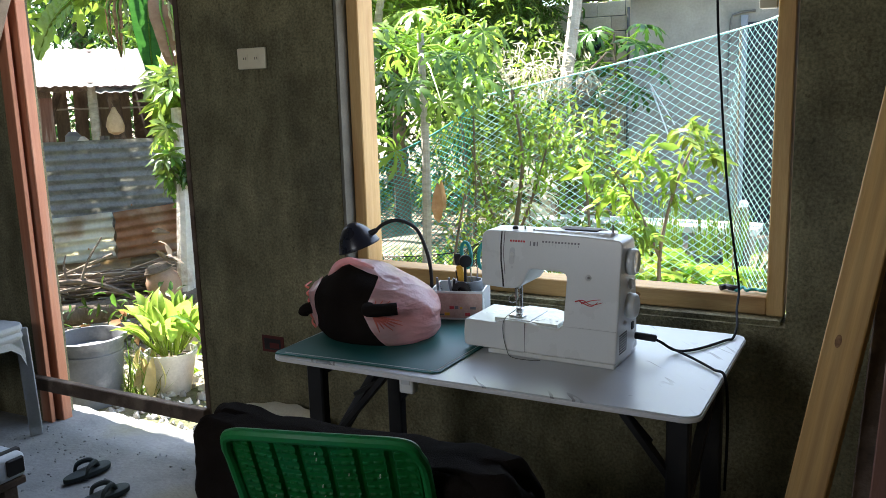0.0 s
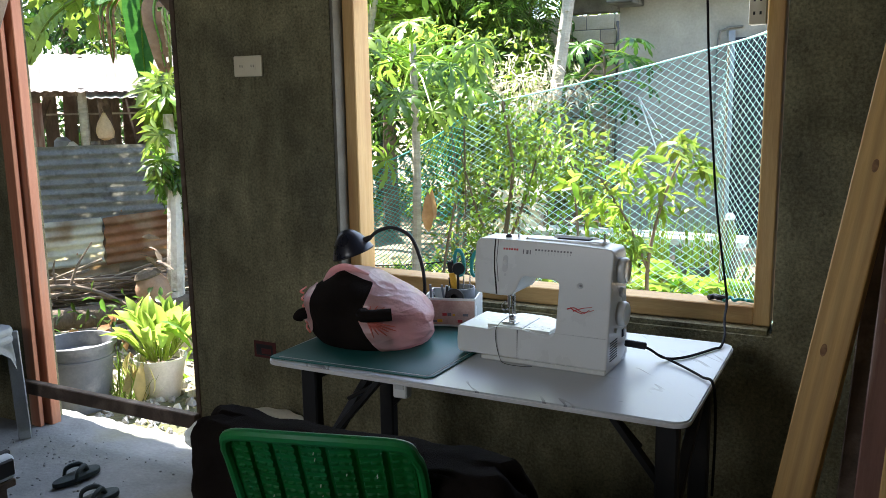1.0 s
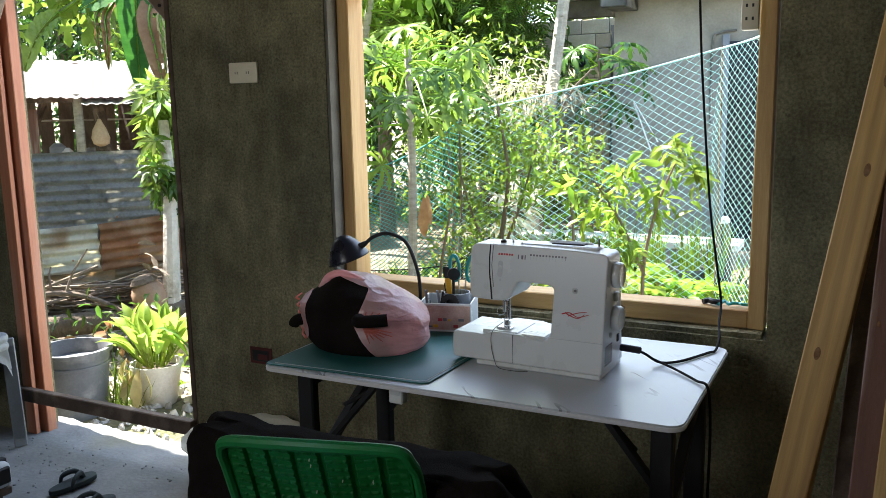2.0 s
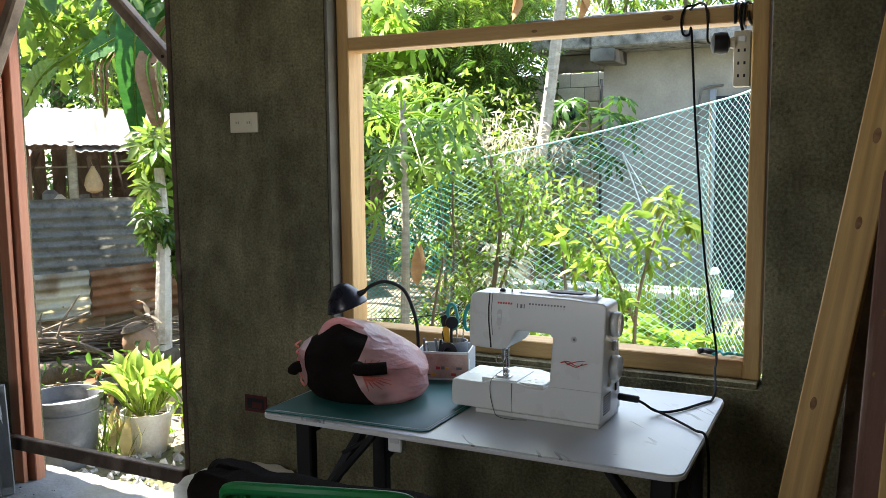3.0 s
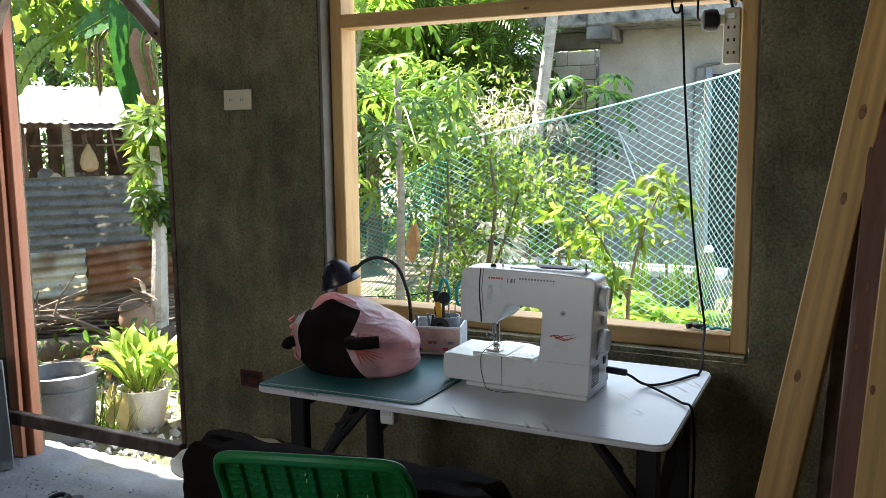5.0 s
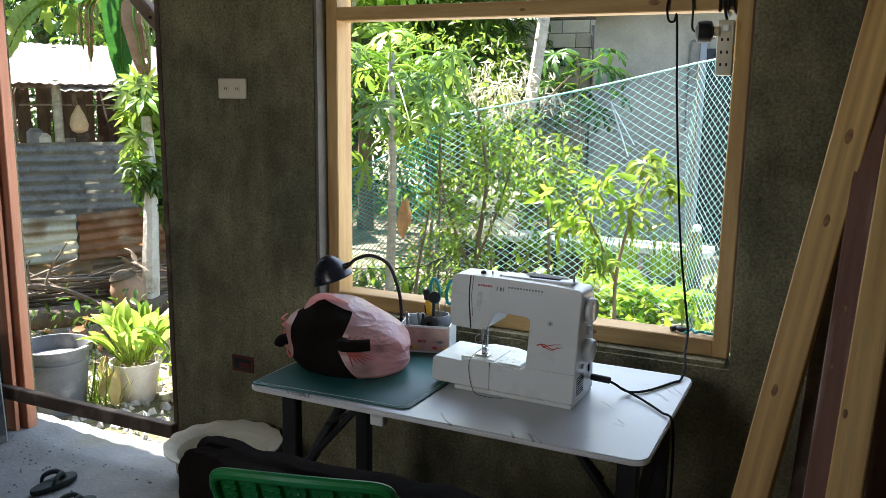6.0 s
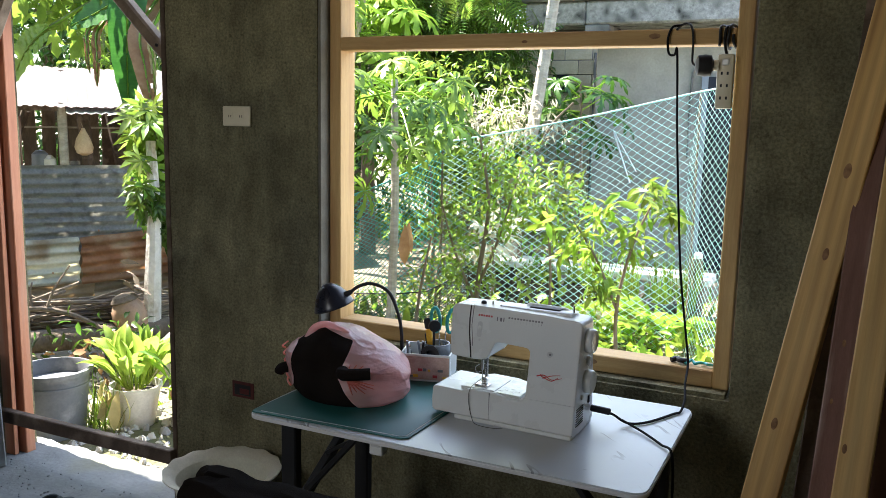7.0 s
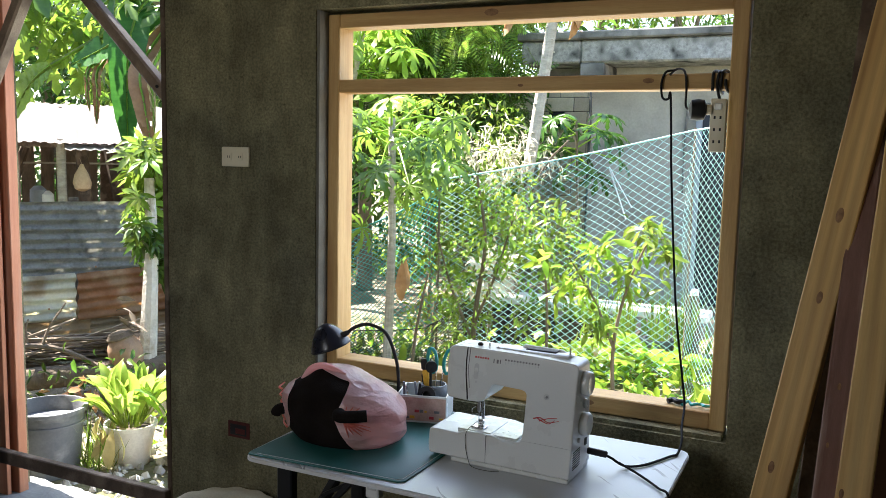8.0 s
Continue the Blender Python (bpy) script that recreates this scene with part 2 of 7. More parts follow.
def lathe(profile, n=40, bm=None, m=None, wave=None):
    """Turns a profile of (radius, height) round the z axis. wave(angle, radius, height) gives a factor for the radius and a lift."""
    bm = bm or bmesh.new()
    rings = []
    for r, z in profile:
        ring = []
        for k in range(n):
            a = 2 * math.pi * k / n
            f, dz = wave(a, r, z) if wave else (1, 0)
            ring.append(bm.verts.new((r * f * math.cos(a), r * f * math.sin(a), z + dz)))
        rings.append(ring)
    for a, b in zip(rings, rings[1:]):
        for k in range(n):
            bm.faces.new((a[k], a[(k + 1) % n], b[(k + 1) % n], b[k]))
    bm.faces.new(rings[0][::-1])
    bm.faces.new(rings[-1])
    if m is not None:
        bmesh.ops.transform(bm, matrix=m, verts=[v for r in rings for v in r])
    return bm


def prism(outline, y0, y1, bevel=0.0, seg=2, bm=None):
    """An outline of (x, z) drawn out from y0 to y1."""
    bm = bm or bmesh.new()
    f = bm.faces.new([bm.verts.new((x, y0, z)) for x, z in outline])
    r = bmesh.ops.extrude_face_region(bm, geom=[f])
    vs = [e for e in r["geom"] if isinstance(e, bmesh.types.BMVert)]
    bmesh.ops.translate(bm, vec=(0, y1 - y0, 0), verts=vs)
    if bevel:
        bmesh.ops.recalc_face_normals(bm, faces=bm.faces)
        es = [e for e in bm.edges if len(e.link_faces) == 2 and e.calc_face_angle(0) > 0.6]
        bmesh.ops.bevel(bm, geom=es, offset=bevel, segments=seg, affect="EDGES", profile=0.5)
    return bm


def wall_mesh(x0, x1, z0, z1, y0, y1, holes=()):
    """A wall with thickness and openings that go through it; holes are (x0, x1, z0, z1)."""
    bm = bmesh.new()
    xs = sorted({x0, x1, *[h[0] for h in holes], *[h[1] for h in holes]})
    zs = sorted({z0, z1, *[h[2] for h in holes], *[h[3] for h in holes]})
    solid = lambda i, k: 0 <= i < len(xs) - 1 and 0 <= k < len(zs) - 1 and not any(
        h[0] <= xs[i] < h[1] and h[2] <= zs[k] < h[3] for h in holes)
    vert = {}
    def v(i, k, y):
        if (i, k, y) not in vert:
            vert[i, k, y] = bm.verts.new((xs[i], y, zs[k]))
        return vert[i, k, y]
    for i in range(len(xs) - 1):
        for k in range(len(zs) - 1):
            if not solid(i, k):
                continue
            for y in (y0, y1):
                bm.faces.new([v(i, k, y), v(i + 1, k, y), v(i + 1, k + 1, y), v(i, k + 1, y)])
            for a, b, di, dk in (((i, k), (i, k + 1), -1, 0), ((i + 1, k), (i + 1, k + 1), 1, 0), ((i, k), (i + 1, k), 0, -1), ((i, k + 1), (i + 1, k + 1), 0, 1)):
                if not solid(i + di, k + dk):
                    bm.faces.new([v(*a, y0), v(*b, y0), v(*b, y1), v(*a, y1)])
    return bm


def structure(name, bm, mat, label, smooth=False, parent=None):
    ob = part(name, bm, mat, parent, label, smooth)
    return tagged(ob, label, name.rstrip("_0123456789").split("_")[0], kind="structure")


# ---- the room ----
DOOR = (-1.262, -0.285, 0.0, 2.25)
WIN = (0.359, 1.702, 0.733, 1.958)
structure("wall_north", wall_mesh(-3.2, 2.5, -0.1, 2.75, 0.0, 0.15, [(DOOR[0], DOOR[1], -0.03, DOOR[3]), WIN]), "cement", "unpainted grey cement-rendered wall with a door and a window opening")
structure("wall_east", box(2.5, 2.65, -4.2, 0.15, -0.1, 2.75), "cement", "unpainted grey cement-rendered side wall")
structure("wall_west", box(-3.35, -3.2, -4.2, 0.15, -0.1, 2.75), "cement", "unpainted grey cement-rendered side wall")
# unseen wall; its opening is added only for the fill lamp
structure("wall_south", wall_mesh(-3.35, 2.65, -0.1, 2.75, -4.35, -4.2, [(-0.45, 0.85, 1.55, 2.5)]), "cement", "unseen grey cement-rendered back wall with an added opening")
# out of view; the front overhang is added to keep sun off the floor
structure("ceiling", box(-3.5, 2.8, -4.5, 0.27, 2.75, 2.83), "darkwood", "unseen dark roof slab with an eave added to block sun")


def uneven_sheet(x0, x1, y0, y1, nx, ny, z, amp, scale, skip=None):
    bm = bmesh.new()
    g = [[bm.verts.new((x0 + (x1 - x0) * i / nx, y0 + (y1 - y0) * k / ny, 0)) for k in range(ny + 1)] for i in range(nx + 1)]
    for row in g:
        for w in row:
            w.co.z = z + amp * noise.fractal((w.co.x * scale, w.co.y * scale, 3.1), 0.8, 2.0, 5)
    for i in range(nx):
        for k in range(ny):
            bm.faces.new((g[i][k], g[i + 1][k], g[i + 1][k + 1], g[i][k + 1]))
    return bm


fl = uneven_sheet(-3.2, 2.5, -4.2, 0.46, 230, 190, 0.0, 0.006, 5)
for w in fl.verts:
    # the worn outer edge of the floor falls away to the yard
    e = (w.co.y - 0.19 - 0.06 * noise.noise((w.co.x * 5, 1, 0)) - 0.03 * noise.noise((w.co.x * 17, 4, 0))) / 0.17
    w.co.z -= 0.16 * min(1, max(0, e)) + (0.012 * noise.noise((w.co.x * 14, w.co.y * 14, 2)) if w.co.y > 0.02 else 0)
structure("floor", fl, "floor", "rough grey concrete floor with sand and dust", True)


# ---- window frame of pine in the opening ----
win = thing("window_1", None, "unglazed window of raw pine timber in the wall", "window", kind="structure")
FX0, FX1, FZ0, FZ1, FY0, FY1, FW = 0.371, 1.690, 0.747, 1.948, 0.055, 0.145, 0.043
part("jamb", box(FX0, FX0 + FW, FY0, FY1, FZ0, FZ1, 0.003), "pine_z", win)
part("jamb", box(FX1 - FW, FX1, FY0, FY1, FZ0, FZ1, 0.003), "pine_z", win)
part("head", box(FX0 + FW, FX1 - FW, FY0 + 0.002, FY1, FZ1 - FW, FZ1, 0.003), "pine_x", win)
part("window_sill", box(FX0 + FW, FX1 - FW, FY0 + 0.002, FY1, FZ0, FZ0 + 0.05, 0.003), "pine_x", win)
part("transom", box(FX0 + FW - 0.012, FX1 - FW, FY0 + 0.004, FY1 - 0.01, 1.695, 1.738, 0.003), "pine_x", win)
for x, z, a in ((1.43, 1.72, 0.012), (1.05, 1.712, 0.007), (0.95, 1.93, 0.02), (1.30, 0.775, 0.014)):
    part("knot", lathe([(a * 0.5, 0), (a * 0.9, 0.0008), (a * 0.4, 0.0016)], 12, m=Matrix.Translation((x, FY0 + 0.003, z)) @ pose(0, 0, 0, 90) @ Matrix.Diagonal((1.5, 0.7, 1, 1))), "knot", win)
# rough bed of mortar under and beside the frame
structure("plaster_trim_1", box(0.3605, 0.3708, 0.004, 0.10, 0.745, 1.956), "cement_edge", "rough plaster return beside the window frame")
structure("plaster_trim_2", box(0.372, 1.688, 0.012, 0.12, 0.7335, 0.7465), "cement", "rough mortar bed under the window frame")

# ---- door frame ----
door = thing("door_1", None, "open doorway with a red-stained wooden jamb", "door", kind="structure")
part("jamb", box(-1.2615, -1.203, -0.006, 0.014, 0, 2.25, 0.002), "mahogany", door)
part("stop", box(-1.2615, -1.176, 0.032, 0.078, 0, 2.25, 0.003), "mahogany", door)
part("corner_strip", box(-0.302, -0.282, -0.006, 0.155, 0, 2.25, 0.002), "darkwood", door)

# ---- folding work table ----
TX0, TX1, TY0, TY1, TZ = 0.629, 1.632, -0.722, -0.138, 0.745


def marble():
    m = material("white_marble_laminate", (0.53, 0.57, 0.60), (0.60, 0.635, 0.655), 0.3, 3, 0.01, 200, grain=0.03)
    nt = m.node_tree
    N, L = nt.nodes.new, nt.links.new
    hsv = [n for n in nt.nodes if n.bl_idname == "ShaderNodeHueSaturation"][0]
    b = nt.nodes["Principled BSDF"]
    co = [n for n in nt.nodes if n.bl_idname == "ShaderNodeTexCoord"][0]
    # short slanting streaks: thin level lines of a stretched noise, kept only in scattered patches
    mp = N("ShaderNodeMapping")
    turn = N("ShaderNodeMapping")
    turn.inputs["Rotation"].default_value = (0, 0, radians(50))
    L(co.outputs["Object"], turn.inputs["Vector"])
    mp.inputs["Scale"].default_value = (0.42, 2.4, 1)
    L(turn.outputs[0], mp.inputs["Vector"])
    w = N("ShaderNodeTexNoise")
    w.inputs["Scale"].default_value, w.inputs["Detail"].default_value = 4.2, 3
    L(mp.outputs[0], w.inputs["Vector"])
    ab = N("ShaderNodeMath")
    ab.operation, ab.inputs[1].default_value, ab.inputs[2].default_value = "COMPARE", 0.5, 0.009
    L(w.outputs[0], ab.inputs[0])
    pn = N("ShaderNodeTexNoise")
    pn.inputs["Scale"].default_value, pn.inputs["Detail"].default_value = 7.5, 2
    L(co.outputs["Object"], pn.inputs["Vector"])
    pm = N("ShaderNodeMapRange")
    pm.inputs[1].default_value, pm.inputs[2].default_value, pm.inputs[4].default_value = 0.55, 0.66, 0.9
    L(pn.outputs[0], pm.inputs[0])
    r = N("ShaderNodeMath")
    r.operation = "MULTIPLY"
    L(ab.outputs[0], r.inputs[0])
    L(pm.outputs[0], r.inputs[1])
    mx = N("ShaderNodeMix")
    mx.data_type = "RGBA"
    mx.inputs[7].default_value = (0.22, 0.23, 0.25, 1)
    L(r.outputs[0], mx.inputs[0])
    L(hsv.outputs[0], mx.inputs[6])
    L(mx.outputs[2], b.inputs["Base Color"])
    return m


M["marble"] = marble()
table = thing("folding_table", pose(TX0, TY0, 0), "white marble-patterned folding table with black steel legs", "table")
TW, TD = TX1 - TX0, TY1 - TY0


def rounded(x0, x1, y0, y1, r, n=6):
    out = []
    for cx, cy, a0 in ((x1 - r, y1 - r, 0), (x0 + r, y1 - r, 90), (x0 + r, y0 + r, 180), (x1 - r, y0 + r, 270)):
        out += [(cx + r * math.cos(radians(a0 + 90 * k / n)), cy + r * math.sin(radians(a0 + 90 * k / n))) for k in range(n + 1)]
    return out


def slab(outline, z0, z1, bevel=0.0):
    bm = prism(outline, z0, z1, bevel, 2)
    bmesh.ops.transform(bm, matrix=Matrix(((1, 0, 0, 0), (0, 0, 1, 0), (0, 1, 0, 0), (0, 0, 0, 1))), verts=bm.verts)
    return bm


part("tabletop", slab(rounded(0.003, TW - 0.003, 0.003, TD - 0.003, 0.033), 0.7335, TZ), "marble", table)
part("edge_band", slab(rounded(0, TW, 0, TD, 0.036), 0.7315, 0.7410, 0.002), "table_edge", table, "pale moulded edge")
for sx, x in ((1, 0.085), (-1, TW - 0.052)):
    for y in (0.075, TD - 0.15):
        part("leg", bar((x, y, 0), (x, y, 0.7315), 0.045, 0.03, (0, 1, 0), 0.004), "black_metal", table)
        reach = 0.20 if sx > 0 else 0.115
        part("brace", bar((x + sx * reach, y, 0.712), (x + sx * 0.015, y, 0.50 if sx > 0 else 0.585), 0.014, 0.024, (0, 1, 0), 0.002), "black_metal", table)
        part("link", bar((x + sx * reach * 0.5, y + 0.012, 0.645), (x + sx * reach, y + 0.012, 0.705), 0.010, 0.02, (0, 1, 0), 0.002), "black_metal", table)
    part("cross_rail", bar((x, 0.09, 0.30), (x, TD - 0.165, 0.30), 0.028, 0.028), "black_metal", table)
    part("diagonal_rail", bar((x, 0.09, 0.46), (x, TD - 0.165, 0.66), 0.024, 0.024), "black_metal", table)
    part("upper_rail", bar((x, 0.09, 0.690), (x, TD - 0.165, 0.690), 0.022, 0.022), "black_metal", table)
part("apron_rail", bar((0.07, 0.075, 0.7205), (TW - 0.07, 0.075, 0.7205), 0.022, 0.022), "black_metal", table)
part("apron_rail", bar((0.07, TD - 0.075, 0.7205), (TW - 0.07, TD - 0.075, 0.7205), 0.022, 0.022), "black_metal", table)

cut_mat = thing("cutting_mat", pose(0, 0, TZ), "teal green cutting mat lying on the table", "mat")
part("sheet", slab([(0.643, -0.714), (1.058, -0.694), (1.072, -0.682), (1.092, -0.16), (0.660, -0.15), (0.638, -0.70)], 0.0005, 0.004, 0.001), "mat", cut_mat)
part("border", tube([(0.662, -0.702, 0.0042), (1.05, -0.685, 0.0042), (1.062, -0.675, 0.0042), (1.080, -0.19, 0.0042)], 0.0008, 4), "grey_plastic", cut_mat)

# ---- sewing machine ----
MW, MD, MH = 0.386, 0.160, 0.280
M["clear_plate"] = material("shiny_plate", (0.50, 0.54, 0.53), (0.76, 0.79, 0.77), 0.10, 38, 0.3, 60, spec=0.8)
M["thread_dark"] = material("dark_thread", (0.07, 0.08, 0.08), (0.11, 0.12, 0.12), 0.9, 40, 0.2, 300)
mach = thing("sewing_machine", pose(1.028, -0.502, TZ + 0.001, 0, 0, -1.9), "white plastic domestic sewing machine with power plug", "sewing machine")


def lean_back(bm):
    """The front of the arm and column leans back and the body narrows towards its top."""
    for v in bm.verts:
        t = min(1.0, max(0.0, (v.co.z - 0.06) / 0.22))
        v.co.y = 0.045 * t + v.co.y * (1 - 0.078 / MD * t)
    return bm


def front_z(z):
    return 0.045 * min(1.0, max(0.0, (z - 0.06) / 0.22))


def arc(cx, cz, r, a0, a1, n=5):
    return [(cx + r * math.cos(radians(a0 + (a1 - a0) * k / n)), cz + r * math.sin(radians(a0 + (a1 - a0) * k / n))) for k in range(n + 1)]


# bed, column, arm and needle head in one moulded shell
shell = ([(0.020, 0.010)] + [(MW - 0.002, 0.010), (MW, 0.014), (MW, 0.20)] + arc(MW - 0.014, MH - 0.018, 0.014, 0, 90) + [(0.30, MH), (0.20, MH + 0.002), (0.110, MH + 0.003)]
         + arc(0.062, MH - 0.014, 0.016, 90, 172) + [(0.046, 0.235), (0.050, 0.185)] + arc(0.064, 0.166, 0.011, 190, 270, 4) + [(0.115, 0.153), (0.138, 0.154)]
         + [(0.150, 0.158), (0.160, 0.170), (0.166, 0.186)] + arc(0.180, 0.190, 0.011, 170, 90, 4) + [(0.245, 0.199)] + arc(0.251, 0.186, 0.012, 90, 0, 4)
         + [(0.263, 0.140), (0.2625, 0.094)] + arc(0.245, 0.090, 0.017, 0, -90, 4) + [(0.215, 0.074), (0.200, 0.077), (0.186, 0.080), (0.118, 0.081), (0.106, 0.078), (0.094, 0.073), (0.030, 0.0745)]
         + arc(0.022, 0.067, 0.0075, 90, 180, 3) + [(0.013, 0.040), (0.014, 0.016)])
part("body", lean_back(prism(shell, 0.0, MD - 0.004, 0.0045, 3)), "white_plastic", mach).modifiers.new("even_faces", "WEIGHTED_NORMAL")
part("foot_plinth", box(0.078, MW - 0.003, -0.001, MD - 0.006, 0.0, 0.0102, 0.0015), "white_plastic", mach)
part("panel_seam", lean_back(box(0.255, MW - 0.001, -0.0005, 0.002, 0.0815, 0.0822)), "grey_plastic", mach)
part("face_seam", lean_back(prism([(0.0955, 0.2815), (0.0985, 0.2815), (0.0985, 0.250), (0.1015, 0.215), (0.1100, 0.172), (0.1125, 0.156), (0.1085, 0.156), (0.1060, 0.172), (0.0980, 0.215), (0.0950, 0.250)], -0.0010, 0.06)), "black_plastic", mach, "black thread slot")
part("take_up_slot", lean_back(prism([(0.1035, 0.2815), (0.1055, 0.2815), (0.1045, 0.235), (0.1130, 0.185), (0.1115, 0.184), (0.1030, 0.234)], -0.0009, 0.03)), "grey_ink", mach)
part("lever_slot", lean_back(prism(arc(0.1265, 0.240, 0.0065, 0, 180, 5) + arc(0.1265, 0.214, 0.0065, 180, 360, 5), -0.0012, 0.002)), "grey_plastic", mach, "oval recess of the tension slide")
part("thread_lever", lean_back(box(0.1215, 0.1315, -0.006, 0.0, 0.224, 0.236, 0.003)), "white_plastic", mach, "raised tension slide")
part("tension_mark", lean_back(prism(arc(0.1285, 0.202, 0.003, 0, 180, 5) + [(0.1265, 0.199), (0.1305, 0.199)], -0.0008, 0.002)), "grey_plastic", mach)
part("screw_dial", lathe([(0.0068, 0), (0.0068, 0.002), (0.005, 0.003)], 20, m=pose(0.314, front_z(0.192) + 0.0005, 0.192, 78)), "grey_plastic", mach)
part("dial_slot", lathe([(0.003, 0.0), (0.003, 0.0036), (0.001, 0.0038)], 12, m=pose(0.3155, front_z(0.192) + 0.0005, 0.192, 78)), "grey_ink", mach)
for k in range(6):
    part("brand_bar", lean_back(box(0.1190 + k * 0.0066, 0.1236 + k * 0.0066, -0.0009, 0.003, 0.2590, 0.2634)), "red_ink", mach)
for k, (w, h) in enumerate(((0.0025, 0.010), (0.005, 0.009), (0.0025, 0.010))):
    part("symbol_bar", lean_back(box(0.169 + k * 0.0085, 0.169 + k * 0.0085 + w, -0.0009, 0.003, 0.2525, 0.2525 + h)), "grey_ink", mach)
for k in range(12):
    part("stitch_mark", lean_back(box(0.1990 + k * 0.0077, 0.2032 + k * 0.0077, -0.0009, 0.003, 0.2615, 0.2655)), "grey_ink", mach)
    part("stitch_tick", lean_back(box(0.2004 + k * 0.0077, 0.2014 + k * 0.0077, -0.0009, 0.003, 0.2525 + 0.003 * (k % 2), 0.2595)), "grey_ink" if k == 11 else "grey_plastic", mach)
for k, (z0, b) in enumerate(((0.138, 0.005), (0.142, -0.004), (0.134, 0.003))):
    part("swirl_mark", lean_back(tube(smooth_path([(0.287 + 0.008 * k, -0.0006, z0 + 0.001), (0.305, -0.0006, z0 + b), (0.325, -0.0006, z0 - b * 0.6), (0.350 - 0.005 * k, -0.0006, z0 + 0.004 + 0.002 * k)], 6), 0.0016, 5, taper=0.0006)), "red_ink", mach)
for z, r in ((0.224, 0.0295), (0.124, 0.0285)):
    part("hand_wheel", lathe([(r * 0.7, 0), (r * 0.96, 0.003), (r, 0.006), (r, 0.017), (r * 0.93, 0.021), (r * 0.86, 0.0225), (r * 0.80, 0.0215), (r * 0.3, 0.0205)], 40, m=pose(MW - 0.003, 0.085, z, 0, 90, 0)), "white_plastic", mach)
part("wheel_hub", lathe([(0.012, 0), (0.012, 0.009), (0.009, 0.012)], 20, m=pose(MW - 0.004, 0.095, 0.172, 0, 90, 0)), "white_plastic", mach)
for k in range(8):
    part("vent_slot", box(MW - 0.001, MW + 0.0006, 0.022, 0.075, 0.026 + k * 0.0058, 0.0287 + k * 0.0058), "black_plastic", mach)
part("power_switch", box(MW - 0.001, MW + 0.003, 0.108, 0.121, 0.062, 0.080, 0.001), "black_plastic", mach)
part("release_button", lathe([(0.006, 0), (0.006, 0.006), (0.004, 0.008)], 14, m=pose(MW - 0.002, 0.058, 0.090, 0, 90, 0)), "white_plastic", mach)
part("top_tray", lean_back(box(0.160, 0.350, 0.055, 0.150, MH - 0.004, MH + 0.0045, 0.003, seg=2)), "clear_plate", mach, "glossy moulded top cover")
# handle recess as a raised black block, its inner shade given as colour
part("carry_handle", lean_back(box(0.234, 0.312, 0.085, 0.135, MH + 0.002, MH + 0.0075, 0.002, seg=2)), "black_plastic", mach, "black block for the shaded carrying handle recess")
part("handle_bow", lean_back(prism([(0.205, MH - 0.002), (0.222, MH + 0.010), (0.320, MH + 0.008), (0.340, MH - 0.002)], 0.138, 0.152, 0.003)), "white_plastic", mach)
for x, y, h in ((0.138, 0.085, 0.010), (0.346, 0.095, 0.022), (0.165, 0.075, 0.006)):
    part("spool_pin", rod((x, y, MH - 0.003), (x, y, MH + h), 0.003, 0.002), "steel", mach)
part("bobbin_knob", lathe([(0.007, 0), (0.007, 0.006), (0.004, 0.009)], 14, m=pose(0.116, 0.078, MH + 0.001)), "black_plastic", mach)
part("needle_clamp", rod((0.128, 0.060, 0.154), (0.128, 0.060, 0.146), 0.010, 0.009), "steel", mach)
part("needle_bar", rod((0.126, 0.058, 0.150), (0.126, 0.058, 0.118), 0.0045), "steel", mach)
part("needle", rod((0.126, 0.058, 0.118), (0.126, 0.058, 0.082), 0.0012), "steel", mach)
part("presser_bar", rod((0.135, 0.064, 0.152), (0.135, 0.064, 0.098), 0.0045), "steel", mach)
part("thread_guide", tube(smooth_path([(0.120, 0.052, 0.132), (0.112, 0.046, 0.124), (0.116, 0.046, 0.112), (0.126, 0.052, 0.114)], 5), 0.0012, 5), "steel", mach)
foot = bar((0.116, 0.045, 0.0845), (0.152, 0.045, 0.0845), 0.028, 0.003)
part("presser_foot", box(0.126, 0.142, 0.050, 0.064, 0.087, 0.100, 0.003, foot), "steel", mach)
part("needle_plate", box(0.088, 0.178, 0.016, 0.125, 0.070, 0.0822, 0.001), "clear_plate", mach, "pale shiny needle plate")
part("bed_cover", box(0.182, 0.246, 0.014, 0.125, 0.062, 0.0806, 0.001), "clear_plate", mach, "clear shiny bobbin cover")
for k in range(5):
    part("plate_mark", box(0.186 + k * 0.011, 0.192 + k * 0.011, 0.03 + 0.012 * (k % 3), 0.034 + 0.012 * (k % 3), 0.0804, 0.0810), "grey_plastic", mach)
part("thread", tube(smooth_path([(0.126, 0.05, 0.095), (0.120, 0.002, 0.083), (0.118, -0.002, 0.05), (0.128, -0.004, 0.012), (0.145, -0.016, 0.0015), (0.185, -0.022, 0.0015), (0.215, -0.012, 0.0015)], 6), 0.0009, 5), "thread_dark", mach, "loose dark sewing thread")
part("hook_seam", box(0.171, 0.1718, -0.0006, 0.01, 0.012, 0.0795), "grey_ink", mach)

# ---- power lead from the machine ----
def at_machine(x, y, z):
    return mach.matrix_basis @ Vector((x, y, z))


lead = thing("power_lead", pose(0, 0, TZ), "black power lead plugged into the machine, hanging over the table edge", "cable")
p0 = at_machine(MW + 0.002, 0.128, 0.044) - Vector((0, 0, TZ))
plug_end = p0 + Vector((0.05, 0.004, -0.004))
part("plug", bar(p0, plug_end, 0.011, 0.016, bevel=0.003), "black_plastic", lead)
